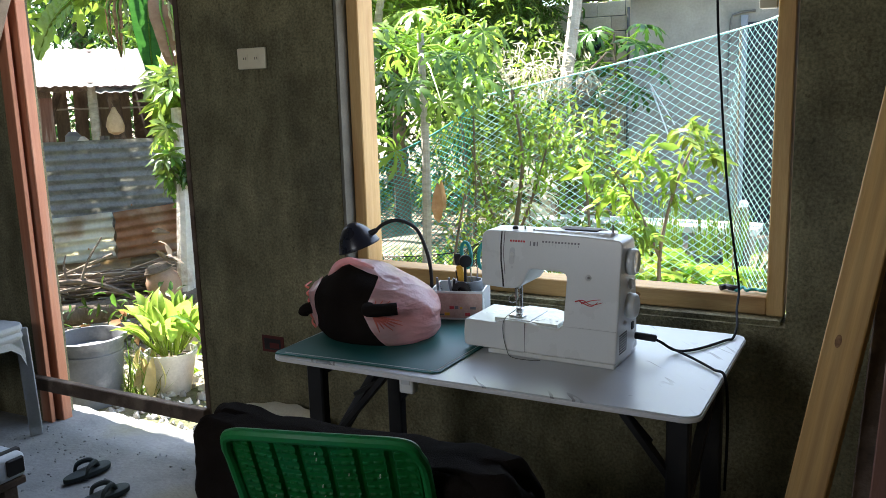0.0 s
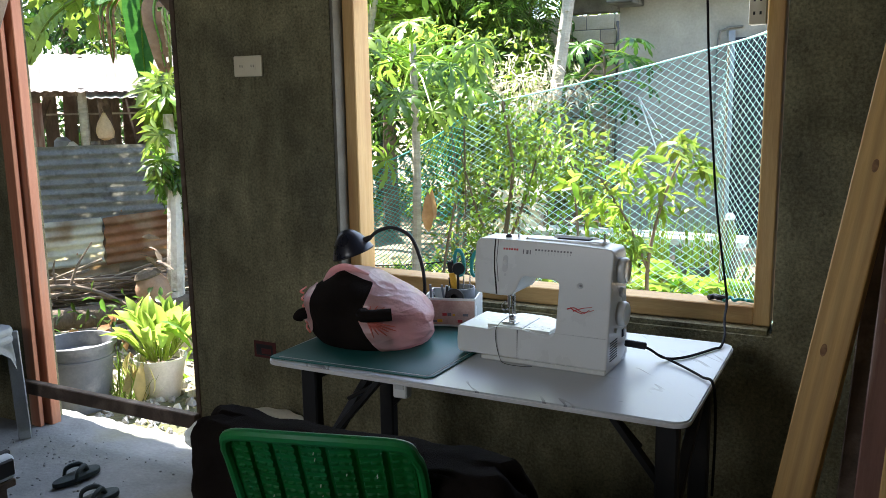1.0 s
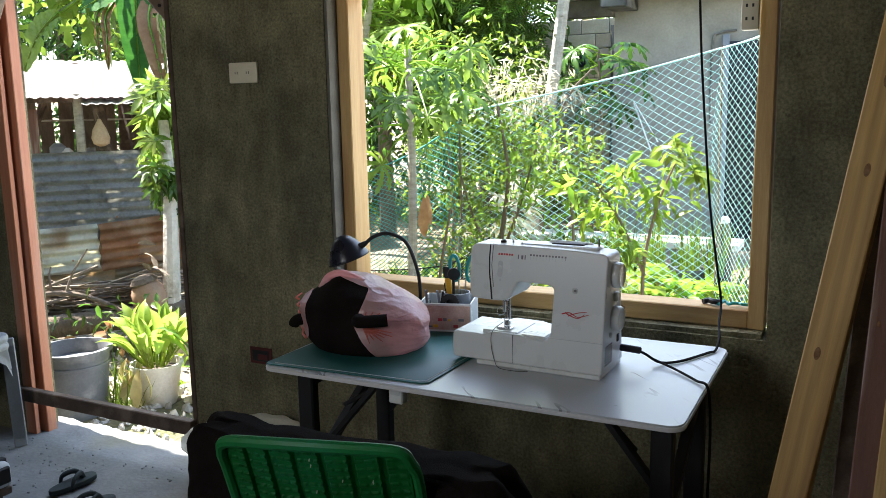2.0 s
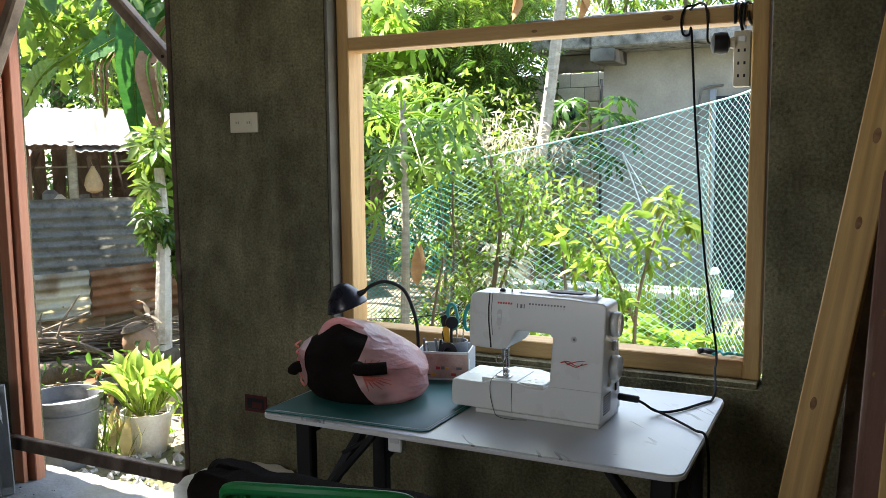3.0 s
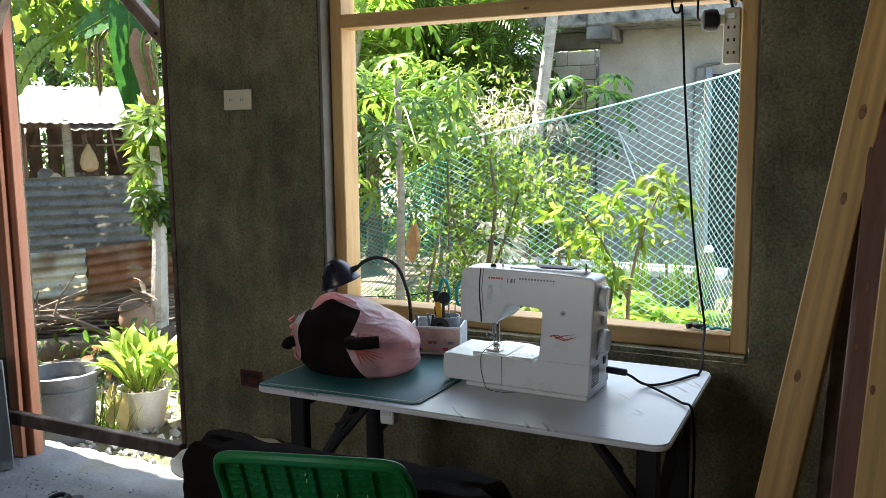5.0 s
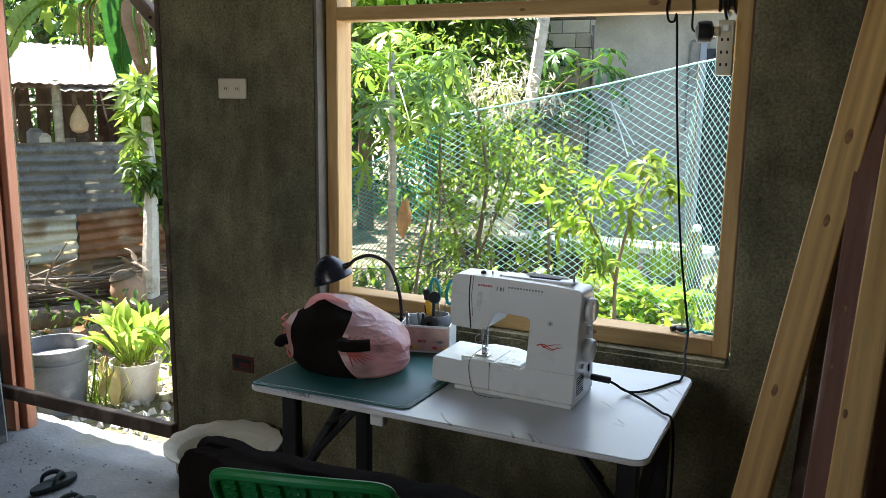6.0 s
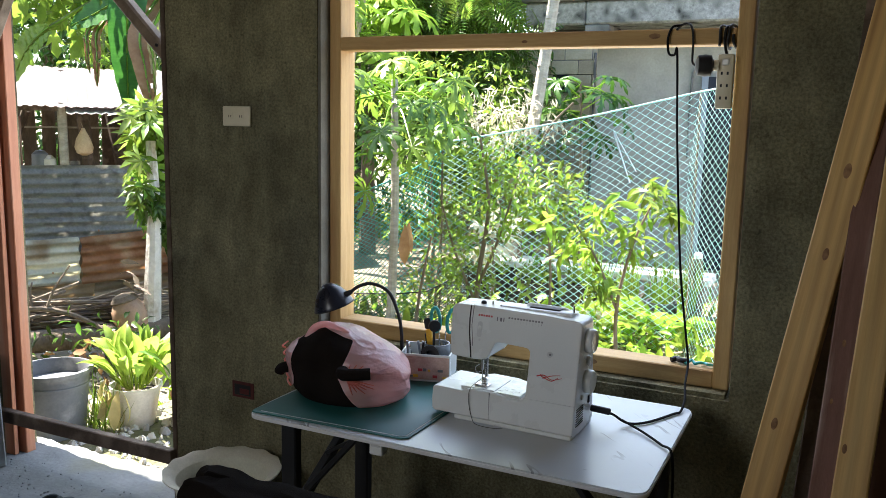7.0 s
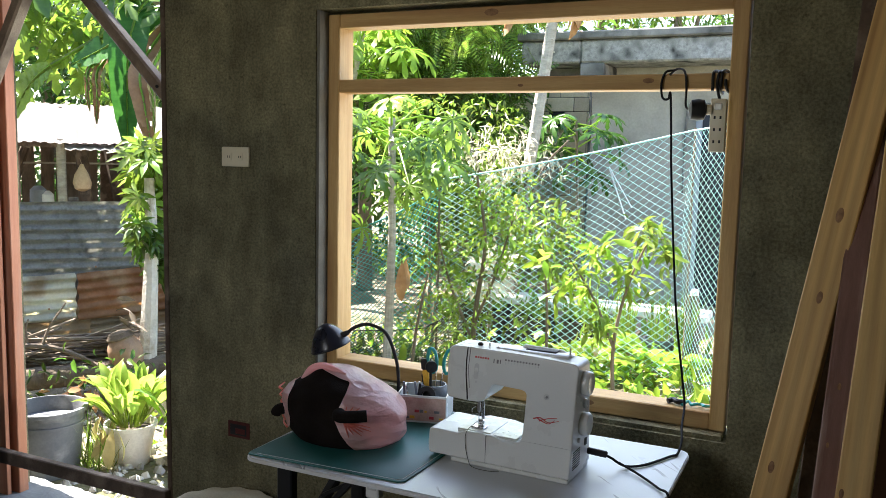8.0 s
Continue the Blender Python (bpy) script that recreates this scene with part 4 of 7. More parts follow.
# ---- stacked plastic stools by the door ----
def stool(z):
    s = thing("plastic_stool", pose(-1.295, -0.325, z, 0, 0, 8), "grey dusty plastic stool, one of a stack beside the door", "stool", "stack of stools")
    part("seat", slab(rounded(-0.192, 0.192, -0.192, 0.192, 0.06), 0.415, 0.452, 0.014), "mono", s)
    for sx in (-1, 1):
        for sy in (-1, 1):
            part("leg", bar((sx * 0.178, sy * 0.178, 0.0), (sx * 0.170, sy * 0.170, 0.43), 0.05, 0.014, (sx, -sy, 0), 0.004), "mono", s)
        part("skirt", prism([(-0.15, 0.425), (0.15, 0.425), (0.165, 0.30), (0.14, 0.355), (0.10, 0.385), (0.0, 0.395), (-0.10, 0.385), (-0.14, 0.355), (-0.165, 0.30)], sx * 0.184 - 0.003, sx * 0.184 + 0.003), "mono", s)
        k = part("skirt", prism([(-0.15, 0.425), (0.15, 0.425), (0.165, 0.30), (0.14, 0.355), (0.10, 0.385), (0.0, 0.395), (-0.10, 0.385), (-0.14, 0.355), (-0.165, 0.30)], sx * 0.184 - 0.003, sx * 0.184 + 0.003), "mono", s)
        k.matrix_basis = pose(0, 0, 0, 0, 0, 90)
    return s


stool(0.004)
stool(0.034)

# ---- wrapped bundle on a low stand ----
M["paper"] = material("grey_white_wrapping", (0.40, 0.43, 0.46), (0.52, 0.55, 0.58), 0.6, 9, 0.4, 40, stain=(0.22, 0.27, 0.36), stain_scale=8)
st = thing("low_stand", pose(-0.70, -0.80, 0), "low dark wooden stand on the floor", "stand")
for sx in (-1, 1):
    for sy in (-1, 1):
        part("leg", bar((sx * 0.13, sy * 0.15, 0.004), (sx * 0.13, sy * 0.15, 0.13), 0.05, 0.05, (0, 1, 0), 0.003), "darkwood", st)
part("top", box(-0.17, 0.17, -0.2, 0.2, 0.13, 0.155, 0.004), "darkwood", st)
bd = thing("wrapped_bundle", pose(-0.70, -0.80, 0.1555), "grey-white wrapped bundle with black strap on a low stand", "bundle")
part("body", box(-0.175, 0.175, -0.205, 0.205, 0.0, 0.085, 0.02, seg=3), "paper", bd)
part("strap", box(0.12, 0.145, -0.209, 0.209, -0.002, 0.089, 0.004), "black_plastic", bd)
part("buckle", box(0.172, 0.186, 0.13, 0.19, 0.02, 0.075, 0.004), "black_plastic", bd)

# ---- green plastic chair ----
ch = thing("green_chair", pose(1.172, -1.165, 0.002, 0, -2.0, 11) @ Matrix.Diagonal((0.85, 0.95, 0.998, 1)), "bright green woven-pattern plastic chair, scuffed, at the table", "chair")


def chair_back():
    """The back panel: broad upright slats of woven pattern, dark grooves between them."""
    bm = bmesh.new()
    nx, nz, w, z0, z1 = 126, 190, 0.20, 0.43, 0.835
    rows = []
    for k in range(nz + 1):
        f = k / nz
        row = []
        for i in range(nx + 1):
            u = -1 + 2 * i / nx
            z = z0 + (z1 - z0) * f - 0.035 * max(0, abs(u) - 0.86) ** 2 / 0.0196 * f
            x = u * w * (0.90 + 0.06 * f)
            y = -0.10 * f ** 1.3 + 0.035 * u * u
            c = (i % 18) / 18
            slat = -0.0075 if 0.17 < c else (0.001 if c < 0.12 else -0.003)
            # short woven dashes, every other course set over by half
            course = int(z / 0.0075)
            dash = 0.0036 * max(0.0, math.sin(math.pi * z / 0.0075)) ** 0.5 * (1 if math.sin(2 * math.pi * x / 0.019 + math.pi * (course % 2)) > -0.55 else 0.1)
            row.append(bm.verts.new((x, y + slat - (dash if slat < -0.005 else 0), z)))
        rows.append(row)
    for a, b in zip(rows, rows[1:]):
        for i in range(nx):
            bm.faces.new((a[i], a[i + 1], b[i + 1], b[i]))
    bmesh.ops.solidify(bm, geom=bm.faces, thickness=0.006)
    return bm


# darker copy of the chair green: shade in the rim notches, as colour
M["rim_shade"] = material("shaded_green_plastic", (0.003, 0.055, 0.016), (0.005, 0.08, 0.024), 0.5, 14, 0.1, 160)
back = part("backrest", chair_back(), "green_plastic", ch)
rim = [(-0.186, 0.035, 0.43), (-0.192, 0.0, 0.60), (-0.197, -0.05, 0.765), (-0.192, -0.072, 0.808), (-0.172, -0.083, 0.830), (-0.08, -0.098, 0.838), (0.0, -0.103, 0.840), (0.08, -0.098, 0.838), (0.172, -0.083, 0.830), (0.192, -0.072, 0.808), (0.197, -0.05, 0.765), (0.192, 0.0, 0.60), (0.186, 0.035, 0.43)]
part("rim", tube(smooth_path(rim, 6), 0.0105, 10), "green_plastic", ch)
for k in range(22):
    x = -0.155 + 0.31 * k / 21
    part("rim_notch", box(x - 0.003, x + 0.003, -0.004, 0.004, -0.0035, 0.0022, m=Matrix.Translation((0, -0.102 + 0.62 * x * x, 0.8475 - 0.34 * x * x))), "rim_shade", ch)
part("seat", slab(rounded(-0.2, 0.2, 0.02, 0.40, 0.06), 0.405, 0.43, 0.008), "green_plastic", ch)
for sx in (-1, 1):
    part("leg", bar((sx * 0.205, 0.0, 0), (sx * 0.18, 0.04, 0.41), 0.05, 0.02, (0, 1, 0), 0.006), "green_plastic", ch)
    part("leg", bar((sx * 0.21, 0.41, 0), (sx * 0.18, 0.37, 0.41), 0.05, 0.02, (0, 1, 0), 0.006), "green_plastic", ch)
rr = random.Random(11)
for k in range(8):
    i = rr.choice((-0.155, -0.10, -0.045, 0.01, 0.065, 0.12))
    z = rr.uniform(0.70, 0.82)
    t = (z - 0.43) / 0.405
    u = i / 0.195
    part("paint_speck", bar((i, -0.10 * t ** 1.3 + 0.035 * u * u - 0.0125, z), (i + 0.0015, -0.10 * t ** 1.3 + 0.035 * u * u - 0.0125, z + rr.uniform(0.002, 0.006)), 0.002, 0.0015, (0, 1, 0), 0.0004), "grime", ch)

# ---- dark garment heaped on the green chair ----
bc = thing("garment", pose(1.14, -1.085, 0.436) @ Matrix.Diagonal((1.09, 0.8, 0.94, 1)), "dark brown-black garment heaped on the green chair", "clothing")


def heap():
    bm = bmesh.new()
    nu, nv = 110, 46
    rows = []
    for k in range(nv + 1):
        f = k / nv
        row = []
        for i in range(nu):
            a = 2 * math.pi * i / nu
            c, s = math.cos(a), math.sin(a)
            u = math.copysign(abs(c) ** 0.55, c)
            w = math.copysign(abs(s) ** 0.7, s)
            top = 0.343 + 0.010 * u + 0.022 * math.exp(-((u + 0.98) / 0.32) ** 2)
            g = math.sin(f * math.pi / 2)
            shrink = math.cos(max(0, f - 0.72) / 0.28 * math.pi / 2) if f > 0.72 else 1.0
            n = noise.fractal((u * 2.2, f * 2.5, w * 2 + 4), 0.8, 2, 4)
            x = u * (0.292 + 0.014 * n + (0.05 if u < 0 else 0.0)) * (0.90 + 0.10 * shrink)
            y = w * (0.095 + 0.012 * n) * (0.08 + 0.92 * shrink)
            z = top * min(1, f / 0.86) ** 0.85 + 0.008 * n * f
            z -= 0.10 * max(0.0, abs(u) - 0.92) ** 2 / 0.0064 * f * 0.5
            row.append(bm.verts.new((x + 0.008 * math.sin(z * 30 + w), y + 0.007 * math.sin(u * 18 + z * 8), z)))
        rows.append(row)
    for a, b in zip(rows, rows[1:]):
        for i in range(nu):
            bm.faces.new((a[i], a[(i + 1) % nu], b[(i + 1) % nu], b[i]))
    bm.faces.new(rows[0][::-1])
    bm.faces.new(rows[-1])
    return bm


part("body", heap(), "black_cloth", bc)
part("sleeve", tube(smooth_path([(0.08, -0.05, 0.322), (0.17, -0.07, 0.325), (0.25, -0.06, 0.305), (0.285, -0.03, 0.24), (0.290, -0.02, 0.15)], 8), 0.024, 12, taper=0.017), "black_cloth", bc)

# ---- grit on the floor ----
def grit(n, seed):
    rg = random.Random(seed)
    bm = bmesh.new()
    for _ in range(n):
        x, y = -1.2 + abs(rg.gauss(0, 0.55)), -abs(rg.gauss(0.0, 0.45))
        s = rg.uniform(0.002, 0.0075)
        z = 0.006 * noise.fractal((x * 5, y * 5, 3.1), 0.8, 2.0, 5)
        bmesh.ops.create_icosphere(bm, subdivisions=1, radius=s, matrix=Matrix.Translation((x, y, z + 0.3 * s)) @ pose(0, 0, 0, rg.uniform(0, 360), 0, rg.uniform(0, 360)) @ Matrix.Diagonal((1, rg.uniform(0.5, 1), 0.6, 1)))
    return bm


tagged(part("floor_grit", grit(160, 5), "floor", None, smooth=False), "loose sand and grit on the concrete floor", "grit", kind="stuff")

# ---- the ground outside ----
GZ = -0.10


def ground_mesh():
    bm = bmesh.new()
    xs = [-120, -60, -30, -16] + [-12 + 0.2 * i for i in range(91)] + [12, 30, 60, 120]
    ys = [-180, -60, -20, -4.4, 0.1] + [0.16 + 0.1 * i for i in range(20)] + [2.2 + 0.25 * i for i in range(40)] + [13, 20, 40, 90, 180]
    g = [[bm.verts.new((x, y, GZ + (0.03 * noise.fractal((x * 1.6, y * 1.6, 9), 0.8, 2, 5) if abs(x) < 14 and 0.1 < y < 14 else 0))) for y in ys] for x in xs]
    for i in range(len(xs) - 1):
        for k in range(len(ys) - 1):
            bm.faces.new((g[i][k], g[i + 1][k], g[i + 1][k + 1], g[i][k + 1]))
    return bm


structure("ground", ground_mesh(), "ground", "dry trodden garden soil with litter", True)

M["stone"] = material("pale_rubble", (0.36, 0.34, 0.31), (0.52, 0.50, 0.46), 0.9, 12, 0.5, 60, island=0.25)
M["house"] = material("bare_grey_house_render", (0.245, 0.235, 0.20), (0.40, 0.385, 0.335), 0.9, 1.6, 0.5, 40, stain=(0.17, 0.17, 0.155), stain_scale=1.3, spec=0.2)
M["slab"] = material("weathered_concrete_slab", (0.10, 0.10, 0.09), (0.26, 0.255, 0.235), 0.9, 6.0, 0.6, 60, stain=(0.04, 0.04, 0.036), stain_scale=3.0, spec=0.2)
M["lichen"] = material("lichen_black_concrete", (0.16, 0.16, 0.145), (0.36, 0.355, 0.325), 0.92, 22, 0.8, 120, stain=(0.035, 0.036, 0.032), stain_scale=5.5, spec=0.2, grain=0.35)
M["block"] = material("hollow_block", (0.50, 0.41, 0.27), (0.62, 0.53, 0.38), 0.9, 6, 0.6, 60, obj_random=0.12, spec=0.2)
M["galv"] = material("weathered_galvanised_sheet", (0.27, 0.27, 0.245), (0.37, 0.365, 0.33), 0.6, 9, 0.3, 60, stain=(0.20, 0.195, 0.175), stain_scale=14, metal=0.05, grain=0.3)
M["pale_sheet"] = material("pale_old_sheet", (0.72, 0.69, 0.53), (0.82, 0.79, 0.64), 0.65, 5, 0.2, 60, stain=(0.48, 0.36, 0.22), stain_scale=3, metal=0.1)
M["rust"] = material("rusty_sheet", (0.34, 0.155, 0.065), (0.54, 0.31, 0.16), 0.85, 5, 0.4, 60, stain=(0.60, 0.47, 0.30), stain_scale=2.5)
M["dark_sheet"] = material("grimy_old_sheet", (0.34, 0.26, 0.16), (0.48, 0.38, 0.25), 0.85, 6, 0.4, 60, stain=(0.10, 0.07, 0.05), stain_scale=3)
M["roof_sheet"] = material("bright_roof_sheet", (0.27, 0.237, 0.235), (0.34, 0.30, 0.295), 0.7, 3, 0.2, 60, stain=(0.31, 0.25, 0.22), stain_scale=2)
M["sackcloth"] = material("tan_sackcloth", (0.42, 0.29, 0.17), (0.54, 0.39, 0.24), 0.9, 20, 0.4, 120)
M["bark"] = material("brown_bark", (0.10, 0.075, 0.05), (0.20, 0.155, 0.11), 0.9, 14, 0.8, 60, stretch=(1, 1, 0.4), bump_dist=0.01)
M["pale_bark"] = material("pale_papaya_bark", (0.27, 0.245, 0.195), (0.47, 0.43, 0.355), 0.85, 10, 0.6, 60, stretch=(1, 1, 3), bump_dist=0.01)
# peeling bark, whitened to carry sunlight on the trunk by the doorway
M["sunlit_bark"] = material("sunlit_peeling_bark", (0.52, 0.48, 0.42), (0.70, 0.66, 0.59), 0.85, 9, 0.7, 50, stain=(0.30, 0.24, 0.18), stain_scale=7, bump_dist=0.012)
M["stick"] = material("dry_sticks", (0.13, 0.10, 0.07), (0.24, 0.19, 0.14), 0.9, 14, 0.4, 60, island=0.25)
M["clay"] = material("old_clay", (0.34, 0.20, 0.12), (0.44, 0.29, 0.19), 0.85, 9, 0.3, 80, stain=(0.24, 0.18, 0.14), stain_scale=6)
M["terracotta"] = material("terracotta", (0.46, 0.18, 0.09), (0.54, 0.24, 0.13), 0.8, 9, 0.2, 80)
M["pail"] = material("dusty_dark_pail", (0.10, 0.105, 0.115), (0.18, 0.185, 0.20), 0.7, 5, 0.2, 90, stain=(0.30, 0.30, 0.30), stain_scale=7)
M["white_pot"] = material("white_pot", (0.66, 0.62, 0.55), (0.74, 0.71, 0.64), 0.5, 5, 0.05, 90, stain=(0.50, 0.44, 0.35), stain_scale=5)
M["soil"] = material("potting_soil", (0.05, 0.038, 0.028), (0.10, 0.075, 0.055), 0.95, 30, 0.8, 90)
M["net"] = material("pale_teal_net", (0.27, 0.58, 0.54), (0.50, 0.72, 0.69), 0.5, 6, 0.0, 60)
M["net_dark"] = material("green_net", (0.04, 0.26, 0.22), (0.08, 0.36, 0.31), 0.6, 6, 0.0, 60)
LEAF = dict(rough=0.30, scale=5, bump=0.25, fine=40, island=0.50, spec=0.55)
M["leaf_bright"] = material("bright_leaf", (0.125, 0.220, 0.026), (0.225, 0.335, 0.048), trans=0.5, **LEAF)
M["leaf_mid"] = material("green_leaf", (0.056, 0.130, 0.016), (0.115, 0.215, 0.030), trans=0.48, **LEAF)
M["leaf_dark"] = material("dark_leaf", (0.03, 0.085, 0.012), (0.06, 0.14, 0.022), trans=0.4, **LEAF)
M["leaf_lime"] = material("lime_leaf", (0.18, 0.33, 0.026), (0.29, 0.45, 0.055), trans=0.55, **LEAF)
M["leaf_hosta"] = material("broad_yellow_green_leaf", (0.26, 0.38, 0.05), (0.38, 0.50, 0.10), trans=0.5, **LEAF)
M["leaf_banana"] = material("banana_leaf_green", (0.035, 0.14, 0.022), (0.065, 0.21, 0.035), 0.38, 3, 0.3, 30, trans=0.45, stretch=(3, 3, 12))
M["leaf_dry"] = material("dry_leaf_brown", (0.30, 0.15, 0.06), (0.46, 0.27, 0.13), 0.8, 9, 0.4, 40, trans=0.25, island=0.2)
M["leaf_yellow"] = material("withered_yellow_leaf", (0.42, 0.33, 0.13), (0.58, 0.50, 0.24), 0.7, 9, 0.3, 40, trans=0.35, island=0.2)

M["leaf_straw"] = material("bleached_dry_vine", (0.52, 0.47, 0.33), (0.70, 0.66, 0.50), 0.7, 9, 0.3, 40, trans=0.35, island=0.25)

# ---- leaves ----
OVATE = ([(0, 0, 0), (0.30, 0.17, 0.05), (0.30, -0.17, 0.05), (0.5, 0, 0.0), (0.68, 0.14, 0.0), (0.68, -0.14, 0.0), (1, 0, -0.18)],
         [(0, 3, 1), (0, 2, 3), (1, 3, 4), (2, 5, 3), (4, 3, 6), (3, 5, 6)])
NARROW = ([(0, 0, 0), (0.4, 0.10, 0.03), (0.4, -0.10, 0.03), (0.45, 0, 0.0), (1, 0, -0.2)], [(0, 3, 1), (0, 2, 3), (1, 3, 4), (3, 2, 4)])
STRAP = ([(0, 0.02, 0), (0, -0.02, 0), (0.25, 0.10, 0.06), (0.25, -0.10, 0.06), (0.25, 0, 0.02), (0.6, 0.15, 0.06), (0.6, -0.15, 0.06), (0.6, 0, 0.0), (0.85, 0.09, -0.06), (0.85, -0.09, -0.06), (0.85, 0, -0.1), (1.0, 0, -0.22)],
         [(0, 4, 2), (0, 1, 4), (1, 3, 4), (2, 4, 7, 5), (4, 3, 6, 7), (5, 7, 10, 8), (7, 6, 9, 10), (8, 10, 11), (10, 9, 11)])
BLADE = ([(0, 0.012, 0), (0, -0.012, 0), (0.5, 0.010, 0.0), (0.5, -0.010, 0.0), (1, 0, -0.06)], [(0, 1, 3, 2), (2, 3, 4)])


def lobed(n=7, spread=135, width=0.15, length=1.0, fork=True):
    """A hand-shaped leaf of n pointed lobes."""
    V, F = [(0, 0, 0)], []
    for k in range(n):
        a = radians(-spread + 2 * spread * k / (n - 1))
        r = length * (0.62 + 0.38 * math.cos(a * 0.62))
        c, s = math.cos(a), math.sin(a)
        b = len(V)
        for u, w, z in ((0.34, width * 0.85, 0.03), (0.34, -width * 0.85, 0.03), (0.62, width, 0.0), (0.62, -width, 0.0), (0.5, 0, -0.015), (1.0, 0, -0.16), (0.86, width * 0.95, -0.10), (0.86, -width * 0.95, -0.10), (0.74, 0, -0.05)):
            V.append((r * (u * c - w * s), r * (u * s + w * c), z))
        F += [(0, b + 4, b), (0, b + 1, b + 4), (b, b + 4, b + 2), (b + 1, b + 3, b + 4), (b + 2, b + 4, b + 8), (b + 4, b + 3, b + 8), (b + 8, b + 5, b + 2), (b + 8, b + 3, b + 5)]
        if fork:
            F += [(b + 2, b + 8, b + 6), (b + 3, b + 7, b + 8)]
    return V, F


def pinnate(n=9, ln=0.24, wd=0.055):
    V, F = [(0, 0.004, 0), (0, -0.004, 0), (1, 0, -0.22)], [(0, 1, 2)]
    for k in range(n):
        u = 0.12 + 0.86 * k / (n - 1)
        z = -0.22 * u * u
        l = ln * math.sin(math.pi * (0.18 + 0.78 * k / n))
        for s in (-1, 1):
            b = len(V)
            V += [(u, 0, z), (u + l * 0.25 + wd * 0.6, s * l * 0.55, z - 0.01), (u + l * 0.25 - wd * 0.6, s * l * 0.5, z - 0.01), (u + l * 0.45, s * l, z - 0.05)]
            F += [(b, b + 1, b + 3, b + 2)]
    return V, F


def hand_leaf(n=8, spread=150, droop=1.0):
    """A papaya leaf: deep drooping main lobes folded along the rib, each with pointed side lobes."""
    V, F = [(0, 0, 0.02)], []
    for k in range(n):
        a = radians(-spread + 2 * spread * k / (n - 1))
        r = 0.62 + 0.38 * math.cos(a * 0.60)
        c, s = math.cos(a), math.sin(a)
        b = len(V)
        for u, w, z in ((0.30, 0.085, 0.05), (0.30, -0.085, 0.05), (0.50, 0.070, 0.02), (0.50, -0.070, 0.02), (0.76, 0.21, -0.17), (0.76, -0.21, -0.17), (0.70, 0.065, -0.07), (0.70, -0.065, -0.07), (1.0, 0.0, -0.36), (0.88, 0.11, -0.24), (0.88, -0.11, -0.24), (0.55, 0, -0.035)):
            V.append((r * (u * c - w * s), r * (u * s + w * c), z * droop))
        F += [(0, b + 1, b + 11), (0, b + 11, b), (b, b + 11, b + 2), (b + 1, b + 3, b + 11), (b + 2, b + 11, b + 6), (b + 3, b + 7, b + 11), (b + 11, b + 7, b + 6), (b + 2, b + 6, b + 4), (b + 3, b + 5, b + 7), (b + 6, b + 7, b + 8), (b + 6, b + 8, b + 9), (b + 7, b + 10, b + 8)]
    return V, F


PAPAYA, CASSAVA, FERN = hand_leaf(), lobed(7, 110, 0.115, fork=False), pinnate(13, 0.26, 0.042)


def leaf_mesh(name, form, P, D, S, mat, parent, label="", kind="", flat=0.6, seed=1):
    """Many leaves as one mesh: their places P, the ways they point D, and their lengths S."""
    rng = np.random.default_rng(seed)
    P, D, S = np.asarray(P, float), np.asarray(D, float), np.asarray(S, float)
    D = D / np.linalg.norm(D, axis=1)[:, None]
    up = np.array((0, 0, 1.0)) * flat + rng.normal(0, 1, (len(P), 3)) * (1 - flat)
    Y = np.cross(up, D)
    Y /= np.linalg.norm(Y, axis=1)[:, None] + 1e-9
    Z = np.cross(D, Y)
    V = np.array(form[0], float)
    bend = rng.uniform(0.6, 1.5, len(P))
    W = P[:, None] + S[:, None, None] * (V[None, :, 0, None] * D[:, None] + V[None, :, 1, None] * Y[:, None] + (V[None, :, 2] * bend[:, None])[..., None] * Z[:, None])
    n = len(V)
    faces = [tuple(i * n + j for j in f) for i in range(len(P)) for f in form[1]]
    me = bpy.data.meshes.new(name)
    me.from_pydata(W.reshape(-1, 3).tolist(), [], faces)
    me.materials.append(M[mat])
    me.shade_smooth()
    ob = new(name, me)
    ob.parent = parent
    return tagged(ob, label, kind=kind)


def cloud(rng, c, r, n, hollow=0.0):
    """n points in an uneven ellipsoid."""
    d = rng.normal(0, 1, (n, 3))
    d /= np.linalg.norm(d, axis=1)[:, None]
    q = rng.uniform(hollow, 1, n) ** 0.5
    return np.array(c) + d * np.array(r) * q[:, None], d


def plant(name, base, stems, leaves, label, category, group="", seed=1, bark="bark"):
    """A plant: stems are (points, radius, end radius); leaves are (form, centre, radii, number, length, material, droop)."""
    ob = thing(name, pose(*base), label, category, group)
    B = np.array(base)
    rng = np.random.default_rng(seed)
    for k, (pts, r0, r1) in enumerate(stems):
        part("trunk" if k == 0 else "limb", tube(smooth_path([Vector(p) - Vector(base) for p in pts], 5), r0, 9, taper=r1), bark, ob)
    for k, (form, c, rad, n, size, mat, droop) in enumerate(leaves):
        # leaves gather on twigs inside the crown
        tw = max(3, n // 14)
        T, TD = cloud(rng, np.array(c) - B, rad, tw, 0.15)
        i = rng.integers(0, tw, n)
        spread = 0.13 * np.mean(rad) + 0.35 * size
        P = T[i] + rng.normal(0, 1, (n, 3)) * spread * 0.6
        D = TD[i] * 0.5 + rng.normal(0, 0.7, (n, 3)) + np.array((0, 0, -droop))
        leaf_mesh("crown", form, P, D, rng.uniform(0.6, 1.25, n) * size, mat, ob, seed=seed + k, flat=0.62)
    return ob


